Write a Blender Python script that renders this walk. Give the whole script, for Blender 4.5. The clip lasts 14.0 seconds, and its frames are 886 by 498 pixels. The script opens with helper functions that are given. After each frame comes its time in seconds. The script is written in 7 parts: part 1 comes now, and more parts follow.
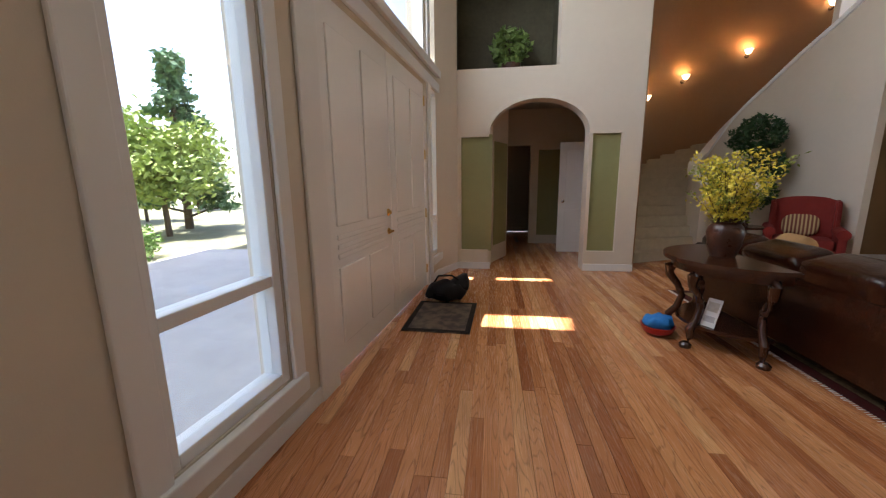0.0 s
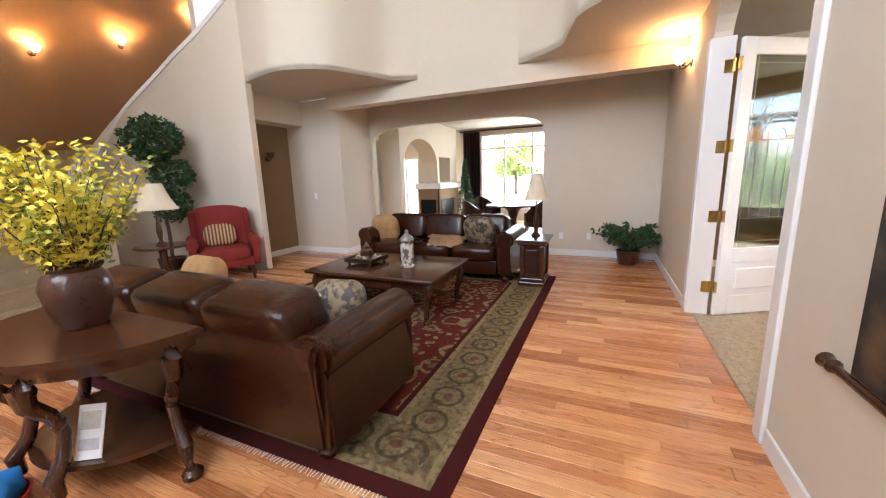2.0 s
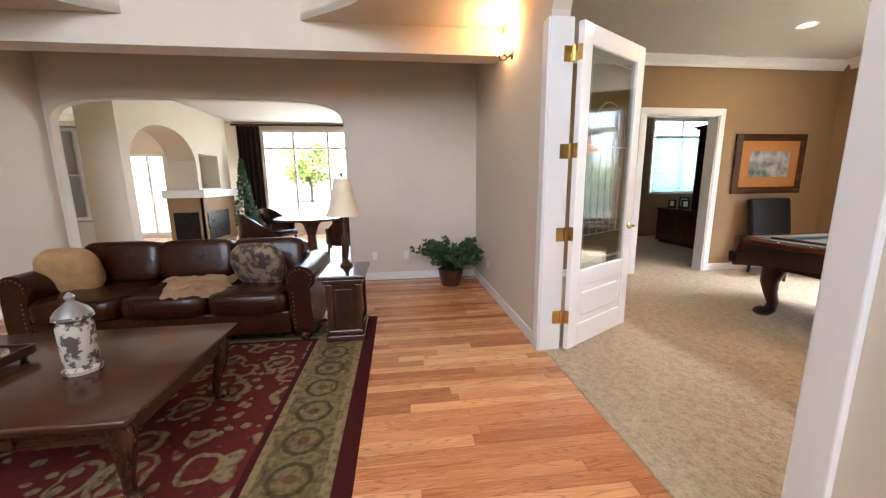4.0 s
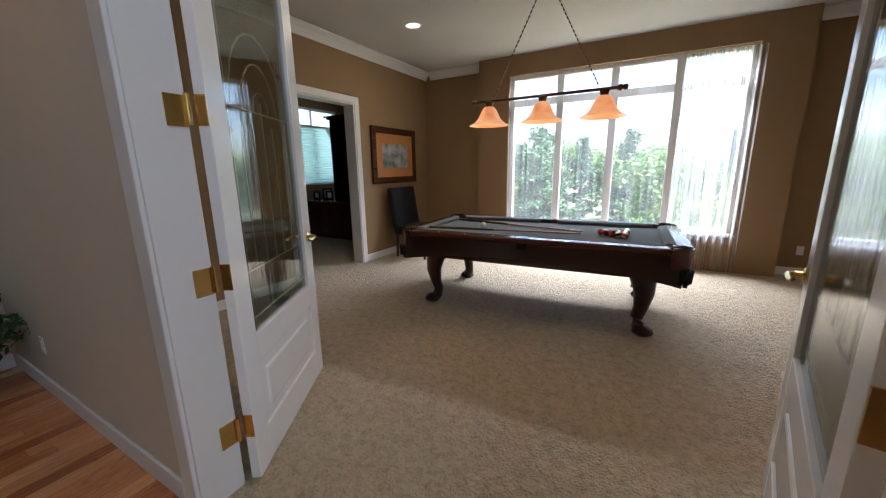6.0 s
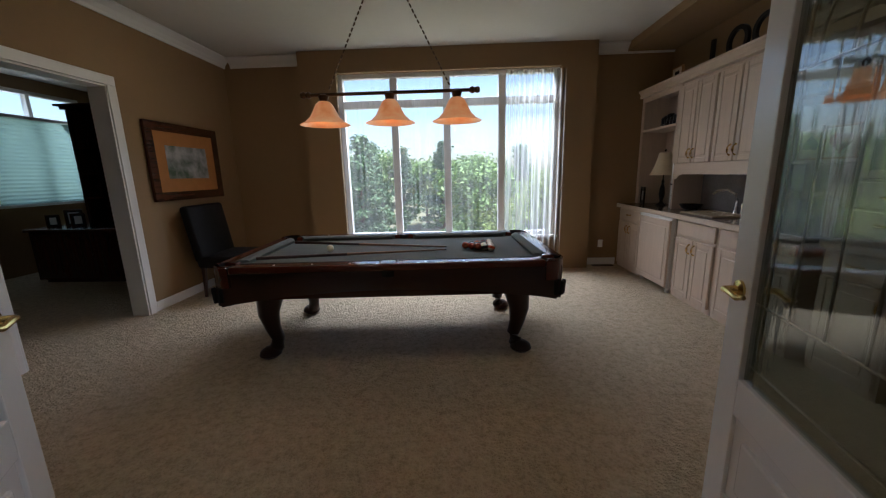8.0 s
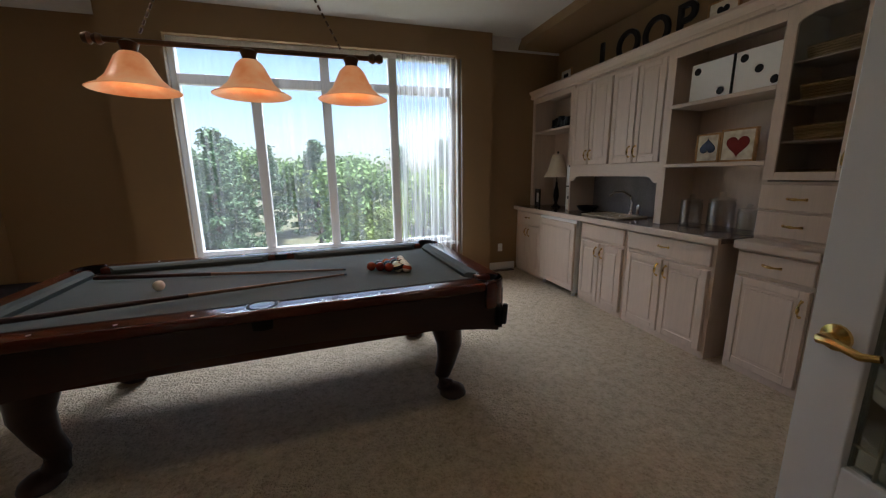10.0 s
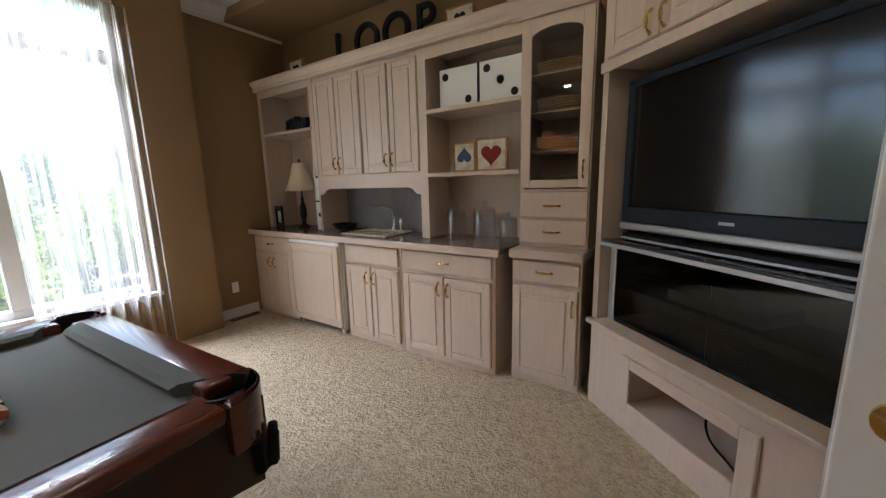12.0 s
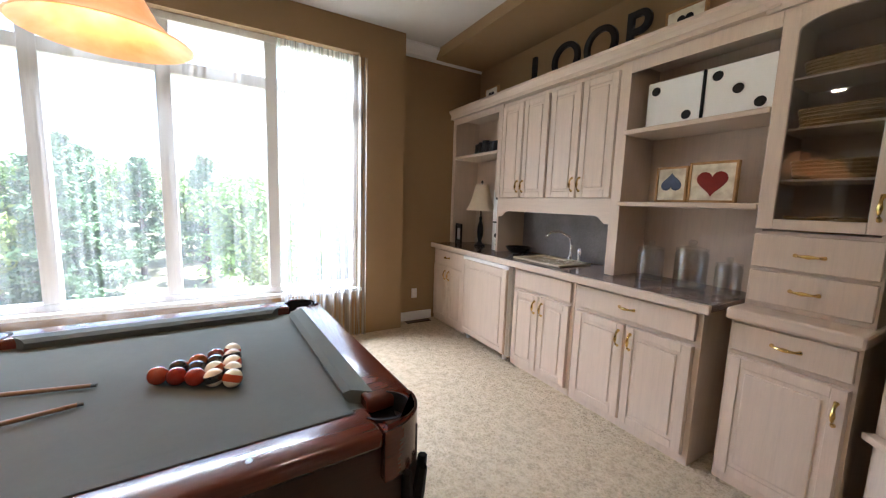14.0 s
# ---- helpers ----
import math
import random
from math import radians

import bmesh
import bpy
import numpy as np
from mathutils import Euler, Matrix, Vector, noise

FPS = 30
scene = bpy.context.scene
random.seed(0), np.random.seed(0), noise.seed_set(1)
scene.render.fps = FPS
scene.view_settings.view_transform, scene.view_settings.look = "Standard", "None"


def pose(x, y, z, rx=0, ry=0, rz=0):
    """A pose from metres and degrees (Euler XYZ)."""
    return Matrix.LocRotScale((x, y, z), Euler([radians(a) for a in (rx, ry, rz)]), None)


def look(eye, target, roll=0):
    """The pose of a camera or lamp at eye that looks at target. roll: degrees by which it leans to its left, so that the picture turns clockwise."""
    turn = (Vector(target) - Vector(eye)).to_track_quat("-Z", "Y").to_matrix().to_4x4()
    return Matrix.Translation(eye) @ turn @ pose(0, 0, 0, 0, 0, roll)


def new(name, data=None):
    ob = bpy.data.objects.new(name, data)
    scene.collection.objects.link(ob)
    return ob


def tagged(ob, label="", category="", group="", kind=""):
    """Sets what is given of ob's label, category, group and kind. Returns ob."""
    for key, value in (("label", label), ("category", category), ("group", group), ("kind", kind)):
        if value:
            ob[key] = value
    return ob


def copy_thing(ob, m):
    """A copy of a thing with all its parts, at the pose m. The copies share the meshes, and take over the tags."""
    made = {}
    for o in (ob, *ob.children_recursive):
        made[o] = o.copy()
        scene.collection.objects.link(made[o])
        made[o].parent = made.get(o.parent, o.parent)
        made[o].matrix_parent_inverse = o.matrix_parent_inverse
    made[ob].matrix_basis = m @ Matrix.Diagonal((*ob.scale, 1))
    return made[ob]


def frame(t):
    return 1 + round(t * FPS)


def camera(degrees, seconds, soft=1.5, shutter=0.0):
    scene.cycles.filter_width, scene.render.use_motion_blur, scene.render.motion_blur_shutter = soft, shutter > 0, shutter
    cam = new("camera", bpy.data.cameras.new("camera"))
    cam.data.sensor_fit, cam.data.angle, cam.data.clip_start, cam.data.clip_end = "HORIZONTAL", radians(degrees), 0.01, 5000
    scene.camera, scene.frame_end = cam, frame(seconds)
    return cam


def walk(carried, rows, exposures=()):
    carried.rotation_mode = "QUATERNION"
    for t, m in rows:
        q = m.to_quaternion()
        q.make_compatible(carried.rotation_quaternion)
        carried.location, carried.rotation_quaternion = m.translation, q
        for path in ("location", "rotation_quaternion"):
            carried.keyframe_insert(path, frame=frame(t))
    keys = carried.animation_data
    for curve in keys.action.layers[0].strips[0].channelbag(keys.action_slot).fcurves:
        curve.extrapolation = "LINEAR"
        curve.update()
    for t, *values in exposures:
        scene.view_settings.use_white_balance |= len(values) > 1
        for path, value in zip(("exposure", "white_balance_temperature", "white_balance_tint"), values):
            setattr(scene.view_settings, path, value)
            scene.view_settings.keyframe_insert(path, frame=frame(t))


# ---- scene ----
cam = camera(101.1, 14.0, 1.2)
PATH = [
    (0, (-0.176, 0.227, 1.407), (-0.439, 2.175, 1.042), -0.7),
    (0.5, (-0.071, 0.586, 1.42), (0.412, 2.47, 0.953), -0.7),
    (1, (0.208, 0.891, 1.421), (1.2, 2.588, 1.052), -2.0),
    (1.5, (0.583, 1.045, 1.395), (2.137, 2.259, 1.063), -1.6),
    (2, (0.931, 1.245, 1.404), (2.728, 2.041, 1.028), -1.7),
    (2.2, (1.018, 1.344, 1.399), (2.848, 2.073, 1.055), -1.2),
    (4.3, (2.648, 1.563, 1.398), (4.566, 1.148, 1.016), -1.2),
    (4.5, (2.805, 1.521, 1.402), (4.692, 0.986, 1.008), -1.6),
    (5, (3.161, 1.382, 1.402), (4.819, 0.347, 0.979), -1.1),
    (5.5, (3.442, 1.216, 1.413), (4.649, -0.313, 0.96), -1.2),
    (6, (3.63, 1.014, 1.404), (4.598, -0.682, 0.972), -0.9),
    (6.5, (3.802, 0.827, 1.405), (4.512, -0.999, 1.001), -0.1),
    (7, (3.982, 0.71, 1.41), (4.346, -1.219, 1.027), -2.5),
    (9.3, (4.164, -0.021, 1.389), (4.01, -1.972, 0.98), -1.2),
    (9.5, (4.216, -0.104, 1.386), (3.949, -2.047, 0.993), -2.5),
    (10, (4.238, -0.303, 1.387), (3.676, -2.18, 0.984), -0.8),
    (10.5, (4.161, -0.576, 1.387), (3.438, -2.41, 1.049), -4.3),
    (11, (4.054, -0.796, 1.378), (2.973, -2.437, 1.006), -2.0),
    (11.5, (3.967, -1.028, 1.352), (2.467, -2.319, 1.071), -1.8),
    (12, (3.871, -1.114, 1.357), (2.227, -2.199, 1.008), -1.4),
    (12.5, (3.797, -1.158, 1.378), (2.069, -2.1, 1.027), -0.4),
    (13, (3.79, -1.178, 1.376), (2.049, -2.084, 0.99), 0.2),
    (13.5, (3.823, -1.205, 1.396), (2.277, -2.428, 1.058), -1.3),
    (14, (3.788, -1.236, 1.391), (2.791, -2.952, 1.144), 1.9),
]
EXPOSE = [(0.0, 2.4, 6300, 19), (0.5, 2.4, 6750, 21), (1.0, 3.25, 6850, 21), (1.5, 3.4, 6650, 20), (2.0, 3.65, 6250, 19), (4.5, 3.5, 6100, 18), (5.0, 3.4, 5950, 17),
          (5.5, 3.2, 5850, 16), (6.0, 2.1, 5750, 15), (6.5, 1.6, 5700, 15), (7.0, 1.38, 5750, 15), (9.5, 0.92, 5800, 14), (10.0, 1.05, 5800, 14), (10.5, 1.45, 5800, 14), (11.0, 1.75, 5800, 14), (11.5, 1.65, 5830, 15), (12.0, 2.1, 5850, 15), (12.5, 2.9, 5850, 15), (13.0, 3.4, 5750, 15), (13.5, 3.4, 5750, 15), (14.0, 2.7, 5750, 15)]
walk(cam, [(t, look(eye, target, roll)) for t, eye, target, roll in PATH], EXPOSE)

# ---- light ----
world = bpy.data.worlds.new("sky")
scene.world = world
world.use_nodes = True
wn = world.node_tree.nodes
sky = wn.new("ShaderNodeTexSky")
sky.sky_type, sky.sun_disc, sky.sun_elevation, sky.sun_rotation = "NISHITA", False, radians(73), radians(-90)
sky.dust_density = 2.0
wn["Background"].inputs[1].default_value = 0.15
world.node_tree.links.new(sky.outputs[0], wn["Background"].inputs[0])


def lamp(name, kind, energy, m, color=(1, 1, 1), **kw):
    d = bpy.data.lights.new(name, kind)
    d.energy, d.color = energy, color
    if kind == "AREA":
        d.shape, d.size, d.size_y = "RECTANGLE", kw["w"], kw["h"]
    if kind == "POINT":
        d.shadow_soft_size = kw.get("r", 0.04)
    if kind == "SUN":
        d.angle = radians(0.5)
    ob = new(name, d)
    ob.matrix_world = m
    return ob


SUN = Vector((0.283, 0.0, -1.0))
lamp("sun", "SUN", 5.0, look((-20, 4, 60), Vector((-20, 4, 60)) + SUN), (1.0, 0.98, 0.95))
COOL, WARM = (0.86, 0.94, 1.0), (1.0, 0.50, 0.20)
# area lamps added for daylight at the windows; pool lamp hangs unseen outside, higher up
lamp("daylight_entry_upper", "AREA", 42, look((-1.46, 3.3, 4.6), (4.0, 3.5, 2.2)), COOL, w=4.4, h=3.0)
lamp("daylight_pool_window", "AREA", 540, look((4.2, -7.3, 5.1), (4.2, -2.6, 0.0)), (0.93, 0.97, 1.0), w=6.0, h=2.2)
lamp("daylight_dining", "AREA", 15, look((13.2, 3.1, 1.6), (7, 3.2, 1.0)), COOL, w=3.0, h=2.3)
lamp("daylight_garden_door", "AREA", 10, look((13.2, 6.9, 1.2), (7, 6.0, 1.0)), COOL, w=1.4, h=2.0)
lamp("daylight_office", "AREA", 7, look((11.15, -5.4, 2.0), (7.4, -3.6, 1.0)), COOL, w=1.5, h=1.7)



# ---- materials ----
def nodes_of(name):
    m = bpy.data.materials.new(name)
    m.use_nodes = True
    nt = m.node_tree
    return m, nt, nt.nodes["Principled BSDF"], nt.nodes, nt.links.new


def mixcol(N, L, fac, a, b, mode="MIX"):
    n = N.new("ShaderNodeMix")
    n.data_type, n.blend_type = "RGBA", mode
    for i, v in ((0, fac), (6, a), (7, b)):
        if isinstance(v, (int, float)):
            n.inputs[i].default_value = v
        elif isinstance(v, (tuple, list)):
            n.inputs[i].default_value = (*v[:3], 1)
        else:
            L(v, n.inputs[i])
    return n.outputs[2]


def math_(N, L, op, a, b=0.0, c=0.0):
    n = N.new("ShaderNodeMath")
    n.operation = op
    for i, v in enumerate((a, b, c)):
        if isinstance(v, (int, float)):
            n.inputs[i].default_value = v
        else:
            L(v, n.inputs[i])
    return n.outputs[0]


def noise_(N, L, scale, detail=3.0, vec=None, stretch=None, rough=0.55):
    tc = N.new("ShaderNodeTexCoord")
    out = vec or tc.outputs["Object"]
    if stretch:
        mp = N.new("ShaderNodeMapping")
        mp.inputs["Scale"].default_value = stretch
        L(out, mp.inputs[0])
        out = mp.outputs[0]
    n = N.new("ShaderNodeTexNoise")
    n.inputs["Scale"].default_value, n.inputs["Detail"].default_value, n.inputs["Roughness"].default_value = scale, detail, rough
    L(out, n.inputs["Vector"])
    return n.outputs["Fac"]


def ramp(N, L, fac, stops):
    r = N.new("ShaderNodeValToRGB")
    e = r.color_ramp.elements
    while len(e) < len(stops):
        e.new(0.5)
    for el, (p, c) in zip(e, stops):
        el.position = p
        el.color = (c, c, c, 1) if isinstance(c, (int, float)) else (*c, 1)
    L(fac, r.inputs[0])
    return r.outputs[0]


def bumped(N, L, b, height, strength, dist=0.01):
    n = N.new("ShaderNodeBump")
    n.inputs["Strength"].default_value, n.inputs["Distance"].default_value = strength, dist
    L(height, n.inputs["Height"])
    L(n.outputs[0], b.inputs["Normal"])


def surf(name, col, rough=0.6, var=0.12, scale=4.0, bump=0.1, bscale=120.0, metal=0.0, coat=0.0, spec=0.5, each=0.0, stretch=None, glow=None, trans=0.0, rvar=0.1, ior=1.45, bdist=0.01):
    """A paint, fabric, metal or stone with two scales of variation."""
    m, nt, b, N, L = nodes_of(name)
    dark, light = [c * (1 - var) for c in col], [min(1, c * (1 + var)) for c in col]
    f = math_(N, L, "ADD", math_(N, L, "MULTIPLY", noise_(N, L, scale, 4, stretch=stretch), 0.7), math_(N, L, "MULTIPLY", noise_(N, L, scale * 9, 2, stretch=stretch), 0.3))
    c = mixcol(N, L, ramp(N, L, f, ((0.3, 0.0), (0.7, 1.0))), dark, light)
    if each:
        oi = N.new("ShaderNodeObjectInfo")
        c = mixcol(N, L, math_(N, L, "MULTIPLY", oi.outputs["Random"], each), c, [x * 0.45 for x in col])
    L(c, b.inputs["Base Color"])
    L(math_(N, L, "MULTIPLY_ADD", noise_(N, L, scale * 3, 3), rvar * 2, rough - rvar), b.inputs["Roughness"])
    b.inputs["Metallic"].default_value, b.inputs["Coat Weight"].default_value = metal, coat
    b.inputs["Specular IOR Level"].default_value, b.inputs["IOR"].default_value = spec, ior
    b.inputs["Transmission Weight"].default_value = trans
    if glow:
        b.inputs["Emission Color"].default_value, b.inputs["Emission Strength"].default_value = (*glow[0], 1), glow[1]
    if bump:
        bumped(N, L, b, noise_(N, L, bscale, 3, stretch=stretch), bump, bdist)
    return m


def wood(name, col, rough=0.3, axis=0, coat=0.3, var=0.45, each=0.0, island=False, gscale=1.0, bump=0.06):
    """Grained timber; the grain runs along the axis."""
    m, nt, b, N, L = nodes_of(name)
    st = [14.0 * gscale] * 3
    st[axis] = 0.9 * gscale
    oi, geo, tc = N.new("ShaderNodeObjectInfo"), N.new("ShaderNodeNewGeometry"), N.new("ShaderNodeTexCoord")
    rnd = geo.outputs["Random Per Island"] if island else oi.outputs["Random"]
    off = N.new("ShaderNodeVectorMath")
    off.operation = "ADD"
    sc = N.new("ShaderNodeVectorMath")
    sc.operation = "SCALE"
    sc.inputs[0].default_value = (7.3, 5.1, 3.7)
    L(math_(N, L, "MULTIPLY", rnd, 9.0), sc.inputs["Scale"])
    L(tc.outputs["Object"], off.inputs[0])
    L(sc.outputs[0], off.inputs[1])
    g1 = noise_(N, L, 1.6, 5, off.outputs[0], st, 0.65)
    g2 = noise_(N, L, 9.0, 3, off.outputs[0], st)
    big = noise_(N, L, 2.5, 2, off.outputs[0])
    f = math_(N, L, "ADD", math_(N, L, "MULTIPLY", g1, 0.65), math_(N, L, "MULTIPLY", g2, 0.35))
    rp = ramp(N, L, f, ((0.32, [c * (1 - var) for c in col]), (0.5, col), (0.68, [min(1, c * (1 + var * 0.6)) for c in col])))
    c = mixcol(N, L, math_(N, L, "MULTIPLY", big, 0.35), rp, [x * 0.7 for x in col])
    if each:
        c = mixcol(N, L, each, c, ramp(N, L, rnd, ((0.0, [x * 0.42 for x in col]), (0.35, [x * 0.8 for x in col]), (0.7, [x * 1.1 for x in col]), (1.0, [min(1, x * 1.55) for x in col]))), "MIX")
    L(c, b.inputs["Base Color"])
    L(math_(N, L, "MULTIPLY_ADD", g2, 0.16, rough - 0.08), b.inputs["Roughness"])
    b.inputs["Coat Weight"].default_value, b.inputs["Coat Roughness"].default_value = coat, 0.12
    bumped(N, L, b, f, bump, 0.004)
    return m


M = {}
M["wall"] = surf("cream_wall_paint", (0.65, 0.57, 0.46), 0.75, 0.03, 1.3, 0.06, 160, rvar=0.03)
M["tan"] = surf("tan_wall_paint", (0.275, 0.178, 0.088), 0.75, 0.04, 1.3, 0.06, 160, rvar=0.03)
M["brown"] = surf("brown_wall_paint", (0.36, 0.22, 0.12), 0.75, 0.05, 1.3, 0.06, 160)
M["green"] = surf("olive_niche_paint", (0.27, 0.27, 0.12), 0.75, 0.06, 1.5, 0.06, 160)
M["ceil"] = surf("ceiling_paint", (0.56, 0.53, 0.475), 0.85, 0.03, 2, 0.15, 90)
M["white"] = surf("white_gloss_paint", (0.88, 0.87, 0.85), 0.16, 0.012, 1.5, 0.02, 30, spec=0.5, rvar=0.015)
M["trim"] = surf("white_trim_paint", (0.78, 0.77, 0.75), 0.4, 0.012, 1.5, 0.02, 30, rvar=0.015)


def oak_material(name, island):
    """Red oak strips: each board its own tone, with ringed grain along y."""
    m, nt, b, N, L = nodes_of(name)
    oi, geo, tc = N.new("ShaderNodeObjectInfo"), N.new("ShaderNodeNewGeometry"), N.new("ShaderNodeTexCoord")
    rnd = geo.outputs["Random Per Island"] if island else oi.outputs["Random"]
    sc, off = N.new("ShaderNodeVectorMath"), N.new("ShaderNodeVectorMath")
    sc.operation, off.operation = "SCALE", "ADD"
    sc.inputs[0].default_value = (17.3, 31.1, 3.7)
    L(rnd, sc.inputs["Scale"])
    L(tc.outputs["Object"], off.inputs[0])
    L(sc.outputs[0], off.inputs[1])
    rings = noise_(N, L, 1.0, 1, off.outputs[0], (9.0, 0.85, 9.0), 0.4)
    lines = math_(N, L, "ABSOLUTE", math_(N, L, "SINE", math_(N, L, "MULTIPLY", rings, 62.0)))
    pores = noise_(N, L, 1.0, 4, off.outputs[0], (150.0, 5.0, 150.0), 0.7)
    blot = noise_(N, L, 1.0, 3, off.outputs[0], (6.0, 1.2, 6.0))
    tone = ramp(N, L, rnd, ((0.0, (0.38, 0.13, 0.048)), (0.2, (0.54, 0.21, 0.08)), (0.55, (0.72, 0.315, 0.13)), (0.8, (0.80, 0.39, 0.17)), (1.0, (0.86, 0.49, 0.23))))
    c = mixcol(N, L, ramp(N, L, blot, ((0.35, 0.0), (0.7, 0.45))), tone, (0.36, 0.125, 0.04))
    dark = math_(N, L, "MULTIPLY", ramp(N, L, lines, ((0.0, 1.0), (0.16, 0.75), (0.5, 0.0))), ramp(N, L, pores, ((0.35, 1.0), (0.62, 0.25))))
    c = mixcol(N, L, math_(N, L, "MULTIPLY", dark, 0.62), c, (0.15, 0.045, 0.014))
    L(c, b.inputs["Base Color"])
    L(math_(N, L, "MULTIPLY_ADD", pores, 0.2, 0.16), b.inputs["Roughness"])
    b.inputs["Coat Weight"].default_value, b.inputs["Coat Roughness"].default_value = 0.3, 0.12
    bumped(N, L, b, math_(N, L, "SUBTRACT", pores, dark), 0.12, 0.003)
    return m


M["oak"] = oak_material("oak_floor", False)
M["oak_far"] = oak_material("oak_floor_joined", True)
M["walnut"] = wood("dark_walnut", (0.062, 0.020, 0.0085), 0.22, 0, 0.25, 0.5)
M["walnut_y"] = wood("dark_walnut_lengthways", (0.062, 0.020, 0.0085), 0.22, 1, 0.25, 0.5)
M["walnut_z"] = wood("dark_walnut_upright", (0.058, 0.020, 0.009), 0.25, 2, 0.4, 0.5)
# one mahogany, two tones: shade coloured into aprons and legs, light into rails
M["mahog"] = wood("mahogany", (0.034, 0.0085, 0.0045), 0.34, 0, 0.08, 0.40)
M["mahog_lit"] = wood("mahogany_lit", (0.085, 0.018, 0.009), 0.2, 0, 0.3, 0.45)
M["maple"] = wood("pickled_maple", (0.66, 0.535, 0.43), 0.42, 2, 0.15, 0.10, gscale=1.5)
M["maple_y"] = wood("pickled_maple_lengthways", (0.66, 0.535, 0.43), 0.42, 1, 0.15, 0.10, gscale=1.5)
M["leather"] = surf("brown_leather", (0.030, 0.0078, 0.003), 0.22, 0.32, 2.2, 0.35, 60, coat=0.14, spec=0.36, rvar=0.10)
M["red"] = surf("red_upholstery", (0.20, 0.018, 0.013), 0.85, 0.15, 5, 0.25, 400)
M["brass"] = surf("polished_brass", (0.72, 0.50, 0.17), 0.22, 0.08, 6, 0.02, 80, metal=1)
M["bronze"] = surf("oiled_bronze", (0.10, 0.06, 0.035), 0.38, 0.15, 8, 0.05, 80, metal=0.9)
M["chrome"] = surf("chrome", (0.75, 0.75, 0.76), 0.12, 0.03, 6, 0.0, 80, metal=1)
M["black"] = surf("black_plastic", (0.012, 0.012, 0.013), 0.3, 0.1, 4, 0.03, 200, spec=0.22)
M["felt"] = surf("grey_green_felt", (0.108, 0.122, 0.113), 0.95, 0.06, 6, 0.25, 700, spec=0.15)
M["cord"] = surf("black_leather", (0.010, 0.009, 0.009), 0.62, 0.2, 8, 0.2, 200, spec=0.2)
M["leafd"] = surf("dark_leaf", (0.028, 0.075, 0.022), 0.5, 0.4, 14, 0.15, 90)
M["leafm"] = surf("garden_leaf", (0.20, 0.31, 0.085), 0.6, 0.45, 0.6, 0.15, 40)
M["leafp"] = surf("pine_leaf", (0.11, 0.19, 0.085), 0.6, 0.4, 0.5, 0.15, 40)
M["yellow"] = surf("yellow_blossom", (0.82, 0.69, 0.09), 0.6, 0.25, 14, 0.1, 80)
M["bark"] = surf("bark", (0.11, 0.075, 0.05), 0.9, 0.4, 9, 0.6, 40)
M["grass"] = surf("lawn", (0.17, 0.165, 0.09), 0.9, 0.4, 0.3, 0.4, 12)
M["concrete"] = surf("porch_concrete", (0.42, 0.41, 0.40), 0.85, 0.15, 1.5, 0.2, 40)
M["stucco"] = surf("outside_stucco", (0.62, 0.56, 0.48), 0.9, 0.08, 2, 0.4, 60)
M["cloth"] = surf("cream_lampshade", (0.72, 0.62, 0.46), 0.8, 0.08, 6, 0.15, 300)
M["gold"] = surf("gold_cushion", (0.42, 0.24, 0.10), 0.8, 0.25, 12, 0.3, 300)
M["terra"] = surf("brown_glazed_pot", (0.075, 0.028, 0.016), 0.3, 0.4, 7, 0.15, 60, coat=0.3)
M["carpet_stair"] = surf("cream_stair_carpet", (0.58, 0.50, 0.36), 0.95, 0.1, 9, 0.6, 160)
M["curtain"] = surf("dark_brown_curtain", (0.035, 0.017, 0.012), 0.9, 0.2, 8, 0.2, 200)
M["stone"] = surf("grey_slate_tile", (0.20, 0.19, 0.19), 0.45, 0.25, 5, 0.25, 50)
M["paper"] = surf("white_card", (0.82, 0.82, 0.80), 0.6, 0.03, 6, 0.02, 90)


def carpet_material():
    m, nt, b, N, L = nodes_of("beige_carpet")
    a, c, d = noise_(N, L, 1.2, 3), noise_(N, L, 17, 4, rough=0.7), noise_(N, L, 70, 3)
    f = math_(N, L, "ADD", math_(N, L, "MULTIPLY", c, 0.62), math_(N, L, "MULTIPLY", d, 0.38))
    col = ramp(N, L, f, ((0.34, (0.50, 0.39, 0.255)), (0.5, (0.72, 0.585, 0.41)), (0.66, (0.85, 0.72, 0.53))))
    L(mixcol(N, L, math_(N, L, "MULTIPLY", a, 0.35), col, (0.50, 0.39, 0.255)), b.inputs["Base Color"])
    b.inputs["Roughness"].default_value, b.inputs["Specular IOR Level"].default_value = 0.97, 0.1
    bumped(N, L, b, f, 1.0, 0.10)
    return m


M["carpet"] = carpet_material()


def glass_material(name, tint=(1, 1, 1), rough=0.0, gloss=0.04):
    """Thin pane: mostly clear, with a mirror gloss that grows at a slant."""
    m, nt, b, N, L = nodes_of(name)
    N.remove(b)
    t, g, mx, fr = N.new("ShaderNodeBsdfTransparent"), N.new("ShaderNodeBsdfGlossy"), N.new("ShaderNodeMixShader"), N.new("ShaderNodeLayerWeight")
    t.inputs[0].default_value = (*tint, 1)
    g.inputs["Roughness"].default_value = rough
    L(math_(N, L, "MULTIPLY_ADD", math_(N, L, "POWER", fr.outputs["Facing"], 4.0), 0.7, gloss), mx.inputs[0])
    L(t.outputs[0], mx.inputs[1])
    L(g.outputs[0], mx.inputs[2])
    L(mx.outputs[0], N["Material Output"].inputs[0])
    return m


